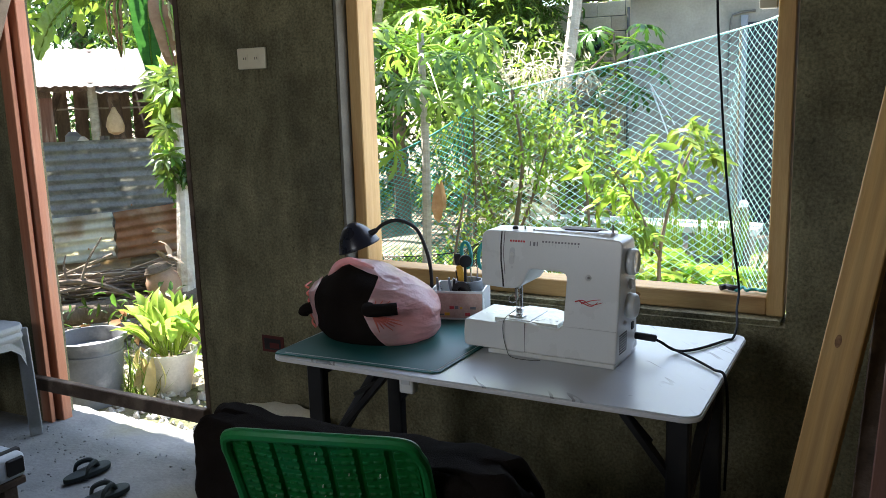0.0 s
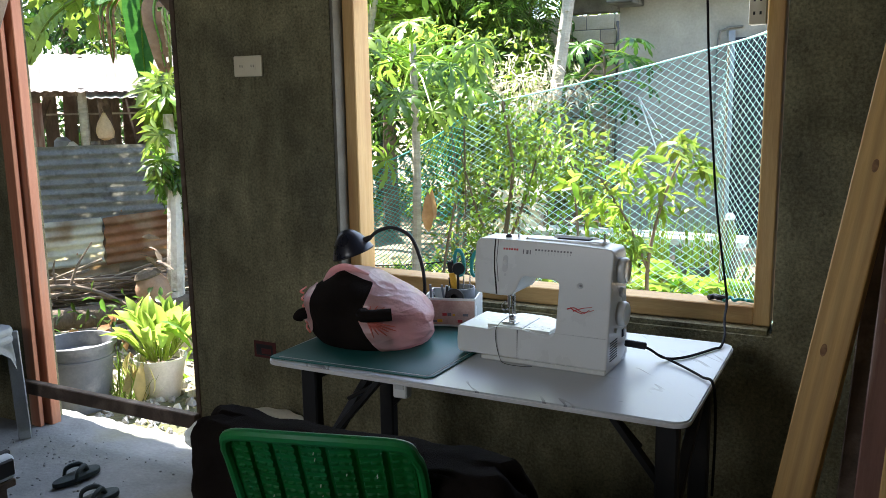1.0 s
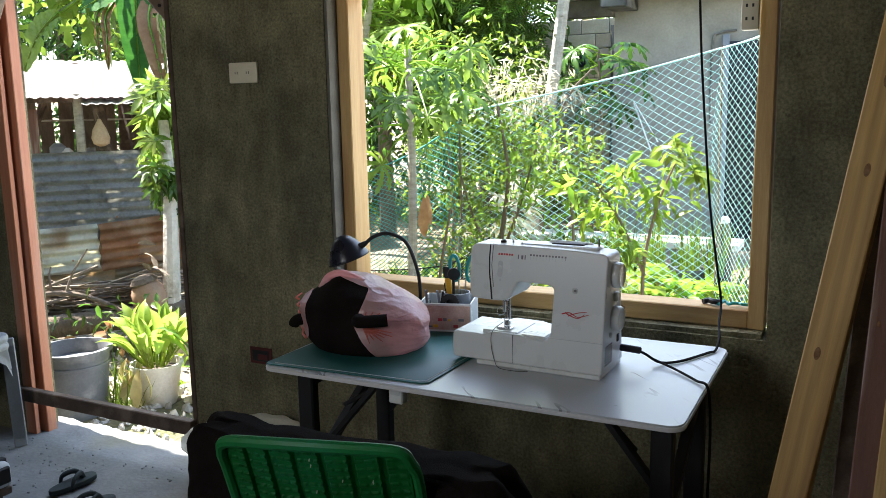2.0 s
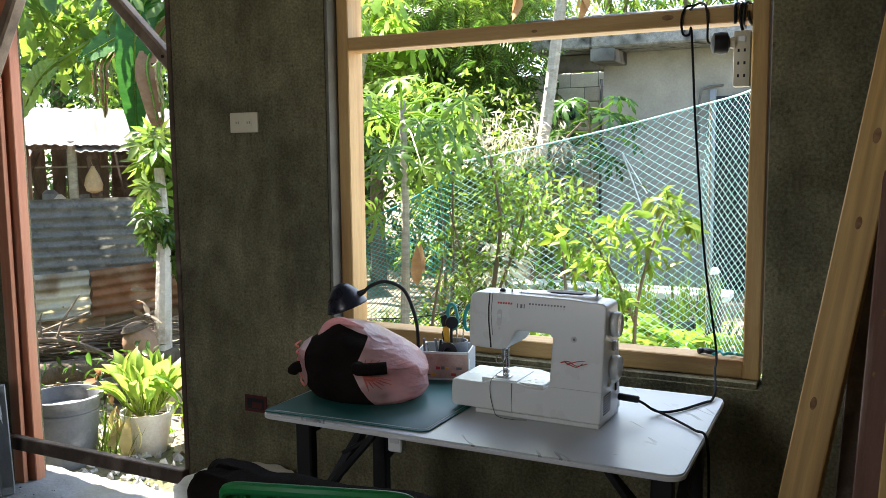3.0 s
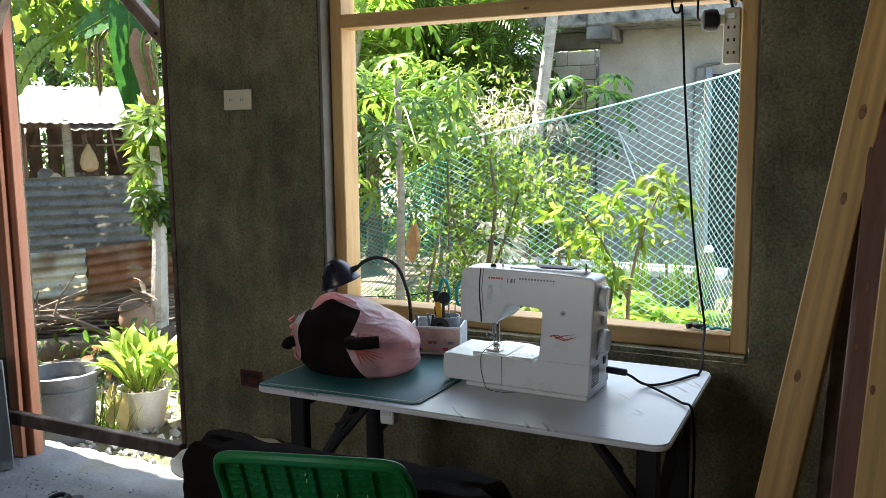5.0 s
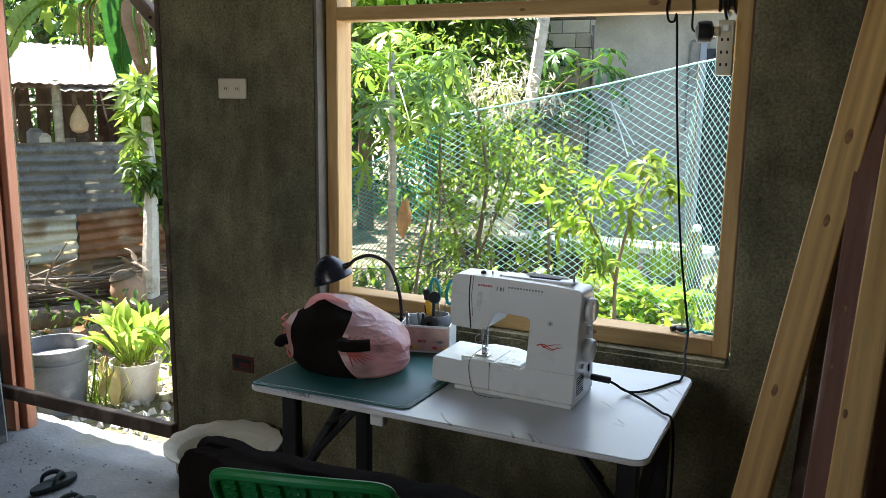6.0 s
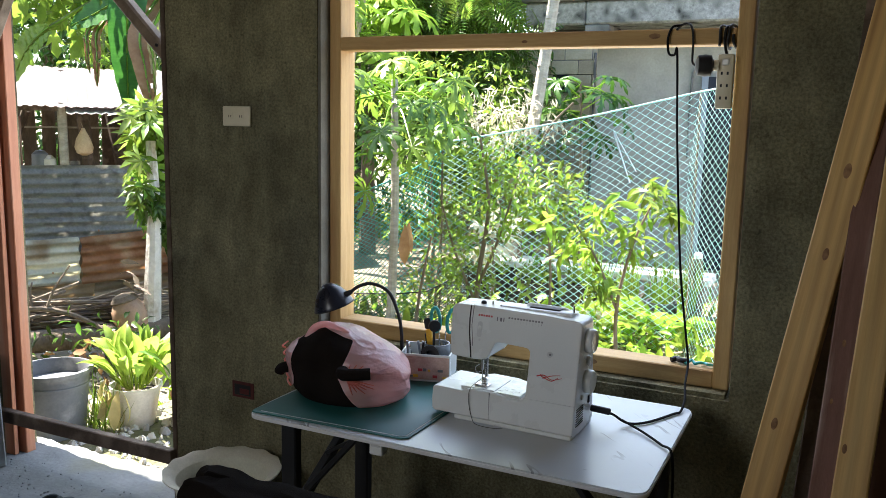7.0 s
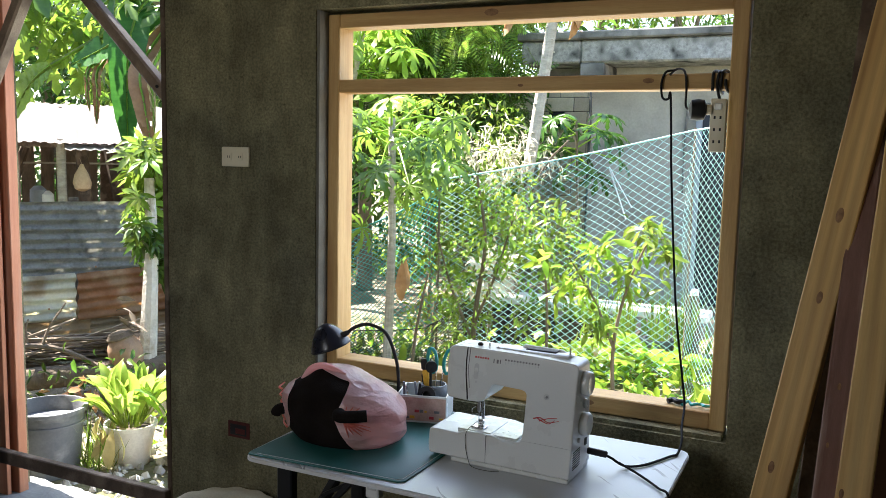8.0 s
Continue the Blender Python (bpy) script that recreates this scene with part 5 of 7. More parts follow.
# ---- doorway side: rubble, pail, pots ----
def stones(name, n, x0, x1, y0, y1, lo, hi, seed):
    rng = random.Random(seed)
    bm = bmesh.new()
    for _ in range(n):
        s = rng.uniform(lo, hi)
        x, y = rng.uniform(x0, x1), rng.uniform(y0, y1)
        z = GZ + 0.03 * noise.fractal((x * 1.6, y * 1.6, 9), 0.8, 2, 5)
        g = bmesh.ops.create_icosphere(bm, subdivisions=1, radius=s, matrix=Matrix.Translation((x, y, z + 0.2 * s)) @ pose(0, 0, 0, rng.uniform(0, 360), rng.uniform(0, 360), 0) @ Matrix.Diagonal((1, rng.uniform(0.6, 1), rng.uniform(0.4, 0.8), 1)))
        for v in g["verts"]:
            v.co += 0.3 * s * Vector((rng.uniform(-1, 1), rng.uniform(-1, 1), rng.uniform(-1, 1)))
    return tagged(part(name, bm, "stone", None, smooth=False), "pale rubble and gravel in front of the doorway", "rubble", kind="stuff")


stones("rubble", 420, -1.75, -0.2, 0.18, 0.95, 0.006, 0.032, 3)
stones("gravel", 300, -3.0, -0.6, 0.9, 2.2, 0.008, 0.03, 4)
stones("gravel_patch", 400, -1.5, 2.2, 0.5, 5.0, 0.008, 0.028, 6)

pail = thing("pail", pose(-1.46, 0.42, GZ + 0.005) @ Matrix.Diagonal((1.1, 1.1, 1, 1)), "dusty dark grey plastic pail on the ground", "pail")
part("bucket", lathe([(0.115, 0), (0.120, 0.01), (0.148, 0.315), (0.162, 0.318), (0.164, 0.338), (0.150, 0.340), (0.143, 0.32), (0.115, 0.015)], 48), "pail", pail)
part("band", lathe([(0.144, 0.255), (0.149, 0.257), (0.150, 0.268), (0.145, 0.27)], 48), "pail", pail)


def pot(name, x, y, z, r0, r1, h, mat, label, group=""):
    ob = thing(name, pose(x, y, z), label, "plant pot", group)
    part("wall", lathe([(r0, 0), (r0 + 0.004, 0.006), (r1 - 0.004, h - 0.02), (r1 + 0.004, h - 0.018), (r1 + 0.005, h), (r1 - 0.006, h), (r1 - 0.012, h - 0.03), (r0, h * 0.5)], 40), mat, ob)
    part("soil", lathe([(0.002, h - 0.034), (r1 - 0.013, h - 0.036), (r1 - 0.014, h - 0.05)], 24), "soil", ob)
    return ob


pot("white_pot", -1.215, 0.70, GZ + 0.004, 0.082, 0.125, 0.215, "white_pot", "white plastic flower pot with a leafy plant")
pot("clay_pot", -0.93, 0.82, GZ + 0.004, 0.09, 0.12, 0.19, "terracotta", "small terracotta pot beside the white pot")
pot("pale_tub", -1.72, 1.42, GZ + 0.004, 0.14, 0.19, 0.22, "white_pot", "pale wide tub under the tree trunk")


def rosette(name, x, y, z, n, size, lean, mats, label, seed):
    ob = thing(name, pose(x, y, z), label, "plant")
    rng = np.random.default_rng(seed)
    for k, (mat, share) in enumerate(mats):
        m = int(n * share)
        a = rng.uniform(0, 2 * math.pi, m)
        el = rng.uniform(0.7, 1.45, m)
        D = np.stack([np.cos(a) * np.cos(el), np.sin(a) * np.cos(el), np.sin(el)], 1) + np.array(lean)
        P = np.stack([0.05 * np.cos(a), 0.05 * np.sin(a), 0.02 + 0 * a], 1)
        L = size * rng.uniform(0.65, 1.15, m)
        for i in range(m):
            d = D[i] / np.linalg.norm(D[i])
            lf = leaf_mesh("leaf", STRAP, [P[i] + d * L[i] * 0.42], [D[i]], [L[i] * 0.75], mat, ob, flat=0.75, seed=seed + 7 * i + k)
            part("stalk", tube([Vector(P[i]), Vector(P[i] + d * L[i] * 0.45)], 0.004, 4), mat, lf)
    return ob


rosette("pot_plant", -1.215, 0.70, GZ + 0.185, 60, 0.265, (0.02, 0, 0.1), (("leaf_hosta", 0.8), ("leaf_bright", 0.2)), "lush broad-leaved bright green plant in a white pot", 3)
rosette("pot_plant", -0.93, 0.82, GZ + 0.165, 22, 0.28, (0, 0, 0.1), (("leaf_lime", 0.6), ("leaf_mid", 0.4)), "small leafy plant in a terracotta pot", 5)
wither = thing("withered_leaves", pose(-1.31, 0.65, GZ + 0.004), "withered yellow leaves drooping beside the pot", "leaves")
rng = np.random.default_rng(4)
leaf_mesh("dry_blades", STRAP, rng.normal(0, 1, (14, 3)) * (0.07, 0.05, 0.02) + (0, 0, 0.20), rng.normal(0, 0.4, (14, 3)) + (0, 0, -0.9), rng.uniform(0.14, 0.24, 14), "leaf_yellow", wither, seed=2)
leaf_mesh("hanging_blade", STRAP, [(0.14, -0.11, 0.23), (0.13, -0.12, 0.20)], [(0.05, -0.25, -1), (-0.1, -0.2, -1)], [0.2, 0.16], "leaf_yellow", wither, seed=3)
gr = thing("weed_tuft", pose(-1.33, 0.62, GZ + 0.004), "tuft of dark grass and weeds between the pots", "grass", kind="stuff")
rng = np.random.default_rng(6)
leaf_mesh("grass_blades", BLADE, rng.normal(0, 1, (160, 3)) * (0.06, 0.08, 0.0), rng.normal(0, 0.4, (160, 3)) + (0, 0, 1), rng.uniform(0.12, 0.34, 160), "leaf_bright", gr, seed=4)

# ---- sticks, log and jug in front of the metal fence ----
U = Vector((0.654, 0.757, 0))
sticks = thing("stick_pile", pose(-2.35, 1.30, GZ), "pile of dry sticks and branches before the fence", "sticks", kind="stuff")
bm = bmesh.new()
rr = random.Random(9)
for k in range(130):
    c = U * rr.uniform(-0.9, 0.75) + Vector((rr.uniform(-0.1, 0.1), rr.uniform(-0.1, 0.1), 0.24 + rr.random() * 0.16))
    a = rr.gauss(0, 0.22)
    d = (Matrix.Rotation(a, 3, "Z") @ U) * rr.uniform(0.2, 0.6)
    d.z = rr.gauss(0, 0.05)
    tube([c - d, c + Vector((0, 0, rr.gauss(0, 0.02))), c + d], rr.uniform(0.004, 0.011), 5, bm)
part("branches", bm, "stick", sticks)
branch = thing("dead_branch", pose(-2.22, 1.12, GZ), "bent dead branch lying over the stick pile", "branch")
part("stem", tube(smooth_path([(-0.35, -0.28, 0.36), (-0.12, -0.05, 0.40), (0.12, 0.12, 0.30), (0.40, 0.22, 0.08), (0.46, 0.25, 0.0)], 6), 0.018, 7, taper=0.012), "stick", branch)
part("twig", tube(smooth_path([(-0.10, -0.03, 0.40), (-0.06, 0.0, 0.52), (0.02, 0.05, 0.66)], 5), 0.009, 6, taper=0.004), "stick", branch)
part("twig", tube(smooth_path([(-0.16, -0.08, 0.39), (-0.17, -0.08, 0.5), (-0.16, -0.07, 0.56)], 5), 0.008, 6, taper=0.004), "stick", branch)
log = thing("log_bench", pose(-2.2, 1.15, GZ), "mossy log laid on stones below the sticks", "log")
part("log", tube(smooth_path([U * -0.9 + Vector((0, 0, 0.20)), U * -0.3 + Vector((0, 0, 0.21)), U * 0.25 + Vector((0, 0, 0.22)), U * 0.6 + Vector((0, 0, 0.24))], 6), 0.075, 14, taper=0.06), "bark", log)
for s in (-0.7, 0.45):
    part("prop", box(-0.07, 0.07, -0.07, 0.07, 0.0, 0.15, 0.02, m=Matrix.Translation(U * s)), "slab", log)
weeds = thing("weeds", pose(-2.1, 1.0, GZ), "weeds and dry leaves hanging over the log", "weeds", kind="stuff")
rng = np.random.default_rng(12)
Pw = np.array([tuple(U * float(s)) for s in rng.uniform(-0.8, 0.6, 150)]) + rng.normal(0, 0.07, (150, 3)) + (0, -0.05, 0.24)
leaf_mesh("weed_leaves", OVATE, Pw, rng.normal(0, 1, (150, 3)) + (0, 0, -0.2), rng.uniform(0.04, 0.10, 150), "leaf_mid", weeds, seed=1)
leaf_mesh("dry_leaves", OVATE, Pw[:60] + (0.1, -0.02, -0.08), rng.normal(0, 1, (60, 3)) + (0, 0, -0.8), rng.uniform(0.07, 0.15, 60), "leaf_dry", weeds, seed=2)
jug = thing("clay_jug", pose(-1.96, 1.43, GZ + 0.235, 10, -12, 0) @ Matrix.Diagonal((1.08, 1.08, 1.0, 1)), "old clay jug with a brown lid lying among the sticks", "jug")
part("body", lathe([(0.06, 0), (0.085, 0.03), (0.098, 0.09), (0.092, 0.15), (0.07, 0.19), (0.062, 0.20)], 32), "clay", jug)
part("lid", lathe([(0.075, 0.195), (0.078, 0.205), (0.06, 0.232), (0.02, 0.245)], 28), "bark", jug, "brown worn lid")
part("stand", box(-0.07, 0.07, -0.07, 0.07, -0.235, 0.0, 0.01), "slab", jug)

# ---- corrugated metal fence ----
def corrugated(name, origin, along, up, length, height, pitch, amp, mat, label, group, category="metal sheet", ends=0.006, seed=0):
    """A sheet whose waves run along its length."""
    ob = thing(name, Matrix.Translation(origin), label, category, group)
    along, up = Vector(along).normalized(), Vector(up).normalized()
    out = along.cross(up)
    bm = bmesh.new()
    n, m = max(8, int(height / pitch * 10)), 16
    rows = []
    for k in range(n + 1):
        h = height * k / n
        w = amp * math.sin(2 * math.pi * h / pitch)
        rows.append([bm.verts.new(along * (length * i / m + (ends * math.sin(h * 60 + seed) if i in (0, m) else 0)) + up * (h + 0.012 * noise.noise((i * 0.6, seed, 0)) * (1 if k in (0, n) else 0)) + out * (w + 0.005 * noise.noise((i * 0.35, h * 2, seed)))) for i in range(m + 1)])
    for a, b in zip(rows, rows[1:]):
        for i in range(m):
            bm.faces.new((a[i], a[i + 1], b[i + 1], b[i]))
    bmesh.ops.solidify(bm, geom=bm.faces, thickness=0.002)
    part("sheet", bm, mat, ob)
    rg = random.Random(seed)
    for _ in range(5):
        h = pitch * (0.25 + rg.randrange(int(height / pitch)))
        p = along * rg.uniform(0.1, 0.9) * length + up * h - out * (amp * -1 + 0.004)
        q = p
        part("nail", lathe([(0.002, 0), (0.009, 0.001), (0.006, 0.005)], 8, m=Matrix.Translation(q) @ out.to_track_quat("Z", "Y").to_matrix().to_4x4()), "rust", ob)
    return ob


F0 = Vector((-3.42, 1.83, 0))
W = Vector((U.y, -U.x, 0))
corrugated("fence_sheet", F0 - U * 1.5 + Vector((0, 0, 0.42)) + W * -0.03, U, (0, 0, 1), 3.6, 0.655, 0.072, 0.012, "galv", "weathered grey corrugated iron fence sheet", "fence sheets", seed=1)
corrugated("fence_sheet", F0 - U * 1.5 + Vector((0, 0, 0.115)) + W * 0.012, U + Vector((0, 0, 0.045)), (0, 0, 1), 1.86, 0.345, 0.074, 0.012, "pale_sheet", "pale stained corrugated fence sheet", "fence sheets", seed=2)
corrugated("fence_sheet", F0 + U * 0.37 + Vector((0, 0, 0.185)) + W * 0.03, U + Vector((0, 0, 0.085)), (0, 0, 1), 1.6, 0.355, 0.074, 0.012, "rust", "rust-brown corrugated fence sheet", "fence sheets", seed=3)
corrugated("fence_sheet", F0 - U * 1.5 + Vector((0, 0, -0.09)) + W * -0.02, U + Vector((0, 0, 0.02)), (0, 0, 1), 2.2, 0.36, 0.074, 0.012, "dark_sheet", "grimy dark corrugated fence sheet near the ground", "fence sheets", seed=4)
corrugated("fence_sheet", F0 + U * 0.45 + Vector((0, 0, -0.09)) + W * 0.0, U + Vector((0, 0, 0.10)), (0, 0, 1), 1.5, 0.37, 0.074, 0.012, "dark_sheet", "grimy dark corrugated fence sheet near the ground", "fence sheets", seed=5)
for s in (-1.3, 0.35, 1.9):
    fp = thing("fence_post", pose(*(F0 + U * s - W * 0.09 + Vector((0, 0, GZ)))), "rough wooden post behind the metal fence", "post", "fence posts")
    part("pole", tube([(0, 0, 0), (0.01, 0, 0.6), (0, 0.01, 1.2)], 0.035, 8), "bark", fp)

# ---- low hut with a sheet roof ----
hut = thing("hut", pose(-5.1, 3.65, GZ), "low open hut with bright corrugated roof and wooden posts", "hut")
H0 = Vector((-5.1, 3.65, GZ))


def roof_sheet(u0, u1, seed):
    bm = bmesh.new()
    n, m = int((u1 - u0) / 0.011), 8
    slope = (-W * 1.0 + Vector((0, 0, 0.30)))
    rows = []
    for i in range(n + 1):
        u = u0 + (u1 - u0) * i / n
        rows.append([bm.verts.new(U * u + Vector((0, 0, 1.645 + 0.006 * math.sin(2 * math.pi * u / 0.09) + 0.006 * noise.noise((u * 2, k * 0.5, seed)))) + slope * (1.45 * k / m - 0.15) + (Vector((0, 0, 0.012 * noise.noise((u * 9, seed, 2)))) if k == 0 else Vector())) for k in range(m + 1)])
    for a, b in zip(rows, rows[1:]):
        for k in range(m):
            bm.faces.new((a[k], a[k + 1], b[k + 1], b[k]))
    bmesh.ops.solidify(bm, geom=bm.faces, thickness=0.003)
    return bm


for k in range(5):
    part("roof_sheet", roof_sheet(-1.9 + 0.85 * k, -1.02 + 0.85 * k, k), "roof_sheet", hut).location = (0, 0, 0.006 * (k % 2))
part("ragged_edge", roof_sheet(0.02, 0.85, 9), "galv", hut).location = W * 0.06 - Vector((0, 0, 0.06))
for s in (-1.6, -0.02, 1.3):
    part("post", tube([U * s + Vector((0, 0, 0)), U * s + Vector((0.01, 0, 0.8)), U * s + Vector((0, 0, 1.64))], 0.045, 9), "pale_bark", hut)
    part("rear_post", tube([U * s - W * 1.2 + Vector((0, 0, 0)), U * s - W * 1.2 + Vector((0, 0, 2.0))], 0.05, 8), "bark", hut)
part("beam", bar(U * -1.8 + Vector((0, 0, 1.59)), U * 1.7 + Vector((0, 0, 1.59)), 0.05, 0.06), "darkwood", hut)
part("rail", bar(U * -1.8 - W * 0.9 + Vector((0, 0, 1.38)), U * 1.7 - W * 0.9 + Vector((0, 0, 1.38)), 0.02, 0.02), "pale_bark", hut)
rr = random.Random(21)
for k in range(16):
    s = rr.uniform(-1.7, 1.6)
    d = rr.uniform(0.4, 1.15)
    part("pole", tube([U * s - W * d + Vector((0, 0, 0)), U * (s + rr.gauss(0, 0.08)) - W * d + Vector((0, 0, 0.8)), U * (s + rr.gauss(0, 0.15)) - W * d + Vector((0, 0, 1.55))], rr.uniform(0.03, 0.085), 8), rr.choice(("bark", "bark", "darkwood")), hut)
for k in range(22):
    s = -1.75 + 0.155 * k
    part("back_board", box(-0.07, 0.07, -0.012, 0.012, 0.0, 1.75 + 0.1 * rr.random(), m=Matrix.Translation(U * s - W * 1.35) @ pose(0, 0, 0, 0, rr.uniform(-1.5, 1.5), 49)), rr.choice(("darkwood", "bark")), hut)
part("side_board", box(-0.12, 0.12, -0.02, 0.02, 0.0, 1.5, m=Matrix.Translation(U * -0.52 - W * 0.25) @ pose(0, 0, 0, 0, 0, 49)), "redwood", hut)
sack = thing("net_sack", Matrix.Translation(H0 + U * 0.17 + W * 0.06 + Vector((0, 0, 1.14))) @ Matrix.Diagonal((0.72, 0.72, 0.85, 1)), "pale net sack hanging from the hut post", "sack")
part("bag", lathe([(0.02, 0.30), (0.035, 0.27), (0.09, 0.18), (0.12, 0.08), (0.10, 0.01), (0.03, -0.02)], 20, wave=lambda a, r, z: (1 + 0.1 * math.sin(3 * a + z * 9), 0)), "sackcloth", sack)
part("tie", rod((0, 0, 0.29), (-0.02, -0.02, 0.37), 0.006), "stick", sack)
for k, (s, z, mt) in enumerate(((-0.25, 0.95, "greyblue"), (-0.18, 0.9, "white_plastic"), (0.75, 0.92, "greyblue"))):
    jr = thing("container", Matrix.Translation(H0 + U * s - W * 0.5 + Vector((0, 0, 0))), "plastic container standing inside the hut", "container", "containers in the hut")
    part("body", lathe([(0.08, z), (0.085, z + 0.02), (0.08, z + 0.16), (0.04, z + 0.2)], 16), mt, jr)
    part("crate", box(-0.12, 0.12, -0.12, 0.12, 0, z - 0.001, 0.01), "darkwood", jr)

# ---- tree trunk and cassava by the doorway ----
plant("cassava", (-1.93, 1.52, GZ), [([(-1.93, 1.52, GZ), (-1.90, 1.53, 0.45), (-1.92, 1.58, 0.9), (-1.95, 1.60, 1.3)], 0.062, 0.03)],
      [(CASSAVA, (-1.99, 1.62, 1.25), (0.17, 0.18, 0.32), 60, 0.16, "leaf_bright", 1.4), (CASSAVA, (-1.98, 1.58, 0.90), (0.11, 0.16, 0.26), 44, 0.15, "leaf_mid", 1.5), (CASSAVA, (-1.93, 1.6, 1.44), (0.2, 0.18, 0.14), 36, 0.15, "leaf_bright", 1.3)],
      "peeling tree trunk in a sunlit tone with hand-shaped leaves", "tree", seed=2, bark="sunlit_bark")
peel = thing("bark_peel", pose(-1.93, 1.52, 0.25), "curled peeling bark at the foot of the trunk", "bark")
rng = np.random.default_rng(3)
leaf_mesh("curls", STRAP, rng.normal(0, 1, (10, 3)) * (0.03, 0.03, 0.08) + (0.0, -0.085, 0.15), rng.normal(0, 0.6, (10, 3)) + (-0.4, -0.6, 0.2), rng.uniform(0.08, 0.14, 10), "stick", peel, seed=1)


# ---- banana and papaya over the doorway view ----
def banana_leaf(name, path, width, mat, parent, tears=5, seed=0):
    pts = smooth_path(path, 8)
    bm = bmesh.new()
    rg = random.Random(seed)
    rows = []
    n = len(pts)
    cut = {rg.randrange(3, n - 2): rg.choice((-1, 1)) for _ in range(tears)}
    for i, p in enumerate(pts):
        t = (pts[min(i + 1, n - 1)] - pts[max(i - 1, 0)]).normalized()
        s = t.cross(Vector((0.45, -0.75, 0.45))).normalized()
        o = t.cross(s)
        w = width * math.sin(math.pi * min(1, 0.08 + 0.9 * i / (n - 1))) ** 0.6
        rows.append([bm.verts.new(p + s * (w * f) - o * (0.22 * w * abs(f)) + o * 0.008 * math.sin(i * 2 + f * 5)) for f in (-1, -0.66, -0.33, 0, 0.33, 0.66, 1)])
    for i, (a, b) in enumerate(zip(rows, rows[1:])):
        for k in range(6):
            if i in cut and ((cut[i] < 0 and k < 2) or (cut[i] > 0 and k > 3)):
                continue
            bm.faces.new((a[k], a[k + 1], b[k + 1], b[k]))
    part(name, bm, mat, parent)
    part("midrib", tube([p + Vector((0, 0, 0.004)) for p in pts], 0.014, 6, taper=0.004), "leaf_lime", parent)


ban = thing("banana_plant", pose(-2.55, 2.75, GZ), "banana plant with torn green and dry brown leaves", "banana plant")
B0 = Vector((-2.55, 2.75, GZ))
part("trunk", tube(smooth_path([(0, 0, 0), (0.02, 0, 1.2), (0.0, 0, 2.6)], 6), 0.11, 14, taper=0.08), "pale_bark", ban)
for kind, width, mat, tears, pts in (
        ("leaf", 0.125, "leaf_banana", 2, ((-2.52, 2.5, 2.62), (-2.45, 2.1, 2.46), (-2.42, 1.93, 2.2), (-2.425, 1.90, 1.85), (-2.43, 1.90, 1.50))),
        ("leaf", 0.11, "leaf_banana", 3, ((-2.50, 2.4, 2.5), (-2.52, 2.0, 2.24), (-2.72, 1.94, 2.13), (-2.94, 1.90, 2.04))),
        ("leaf", 0.20, "leaf_banana", 5, ((-2.55, 2.75, 2.6), (-2.9, 2.6, 3.2), (-3.4, 2.2, 3.2), (-3.7, 1.9, 2.9))),
        ("leaf", 0.20, "leaf_banana", 5, ((-2.55, 2.75, 2.6), (-2.3, 2.6, 3.2), (-2.0, 2.3, 3.3), (-1.8, 2.0, 3.0))),
        ("leaf", 0.10, "leaf_bright", 2, ((-3.20, 1.95, 2.04), (-3.30, 1.91, 1.96), (-3.42, 1.90, 1.85), (-3.56, 1.90, 1.66))),
        ("dry_leaf", 0.03, "leaf_dry", 2, ((-2.66, 2.3, 2.34), (-2.71, 1.95, 2.04), (-2.70, 1.90, 1.85), (-2.71, 1.90, 1.64))),
        ("dry_leaf", 0.018, "leaf_dry", 2, ((-2.66, 2.3, 2.34), (-2.76, 1.93, 2.05), (-2.77, 1.88, 1.88), (-2.75, 1.88, 1.72))),
        ("dry_leaf", 0.075, "leaf_dry", 2, ((-2.38, 2.3, 2.4), (-2.32, 1.93, 2.02), (-2.25, 1.88, 1.75), (-2.20, 1.88, 1.50))),
        ("dry_leaf", 0.022, "leaf_yellow", 1, ((-2.30, 2.2, 2.3), (-2.20, 1.90, 1.98), (-2.17, 1.87, 1.80), (-2.16, 1.87, 1.58)))):
    banana_leaf(kind, [Vector(p) - B0 for p in pts], width, mat, ban, tears, len(ban.children))
part("leaf_stalk", tube(smooth_path([Vector(p) - B0 for p in ((-2.58, 2.7, 2.5), (-2.95, 2.25, 2.3), (-3.20, 1.95, 2.05))], 6), 0.014, 7), "leaf_lime", ban)


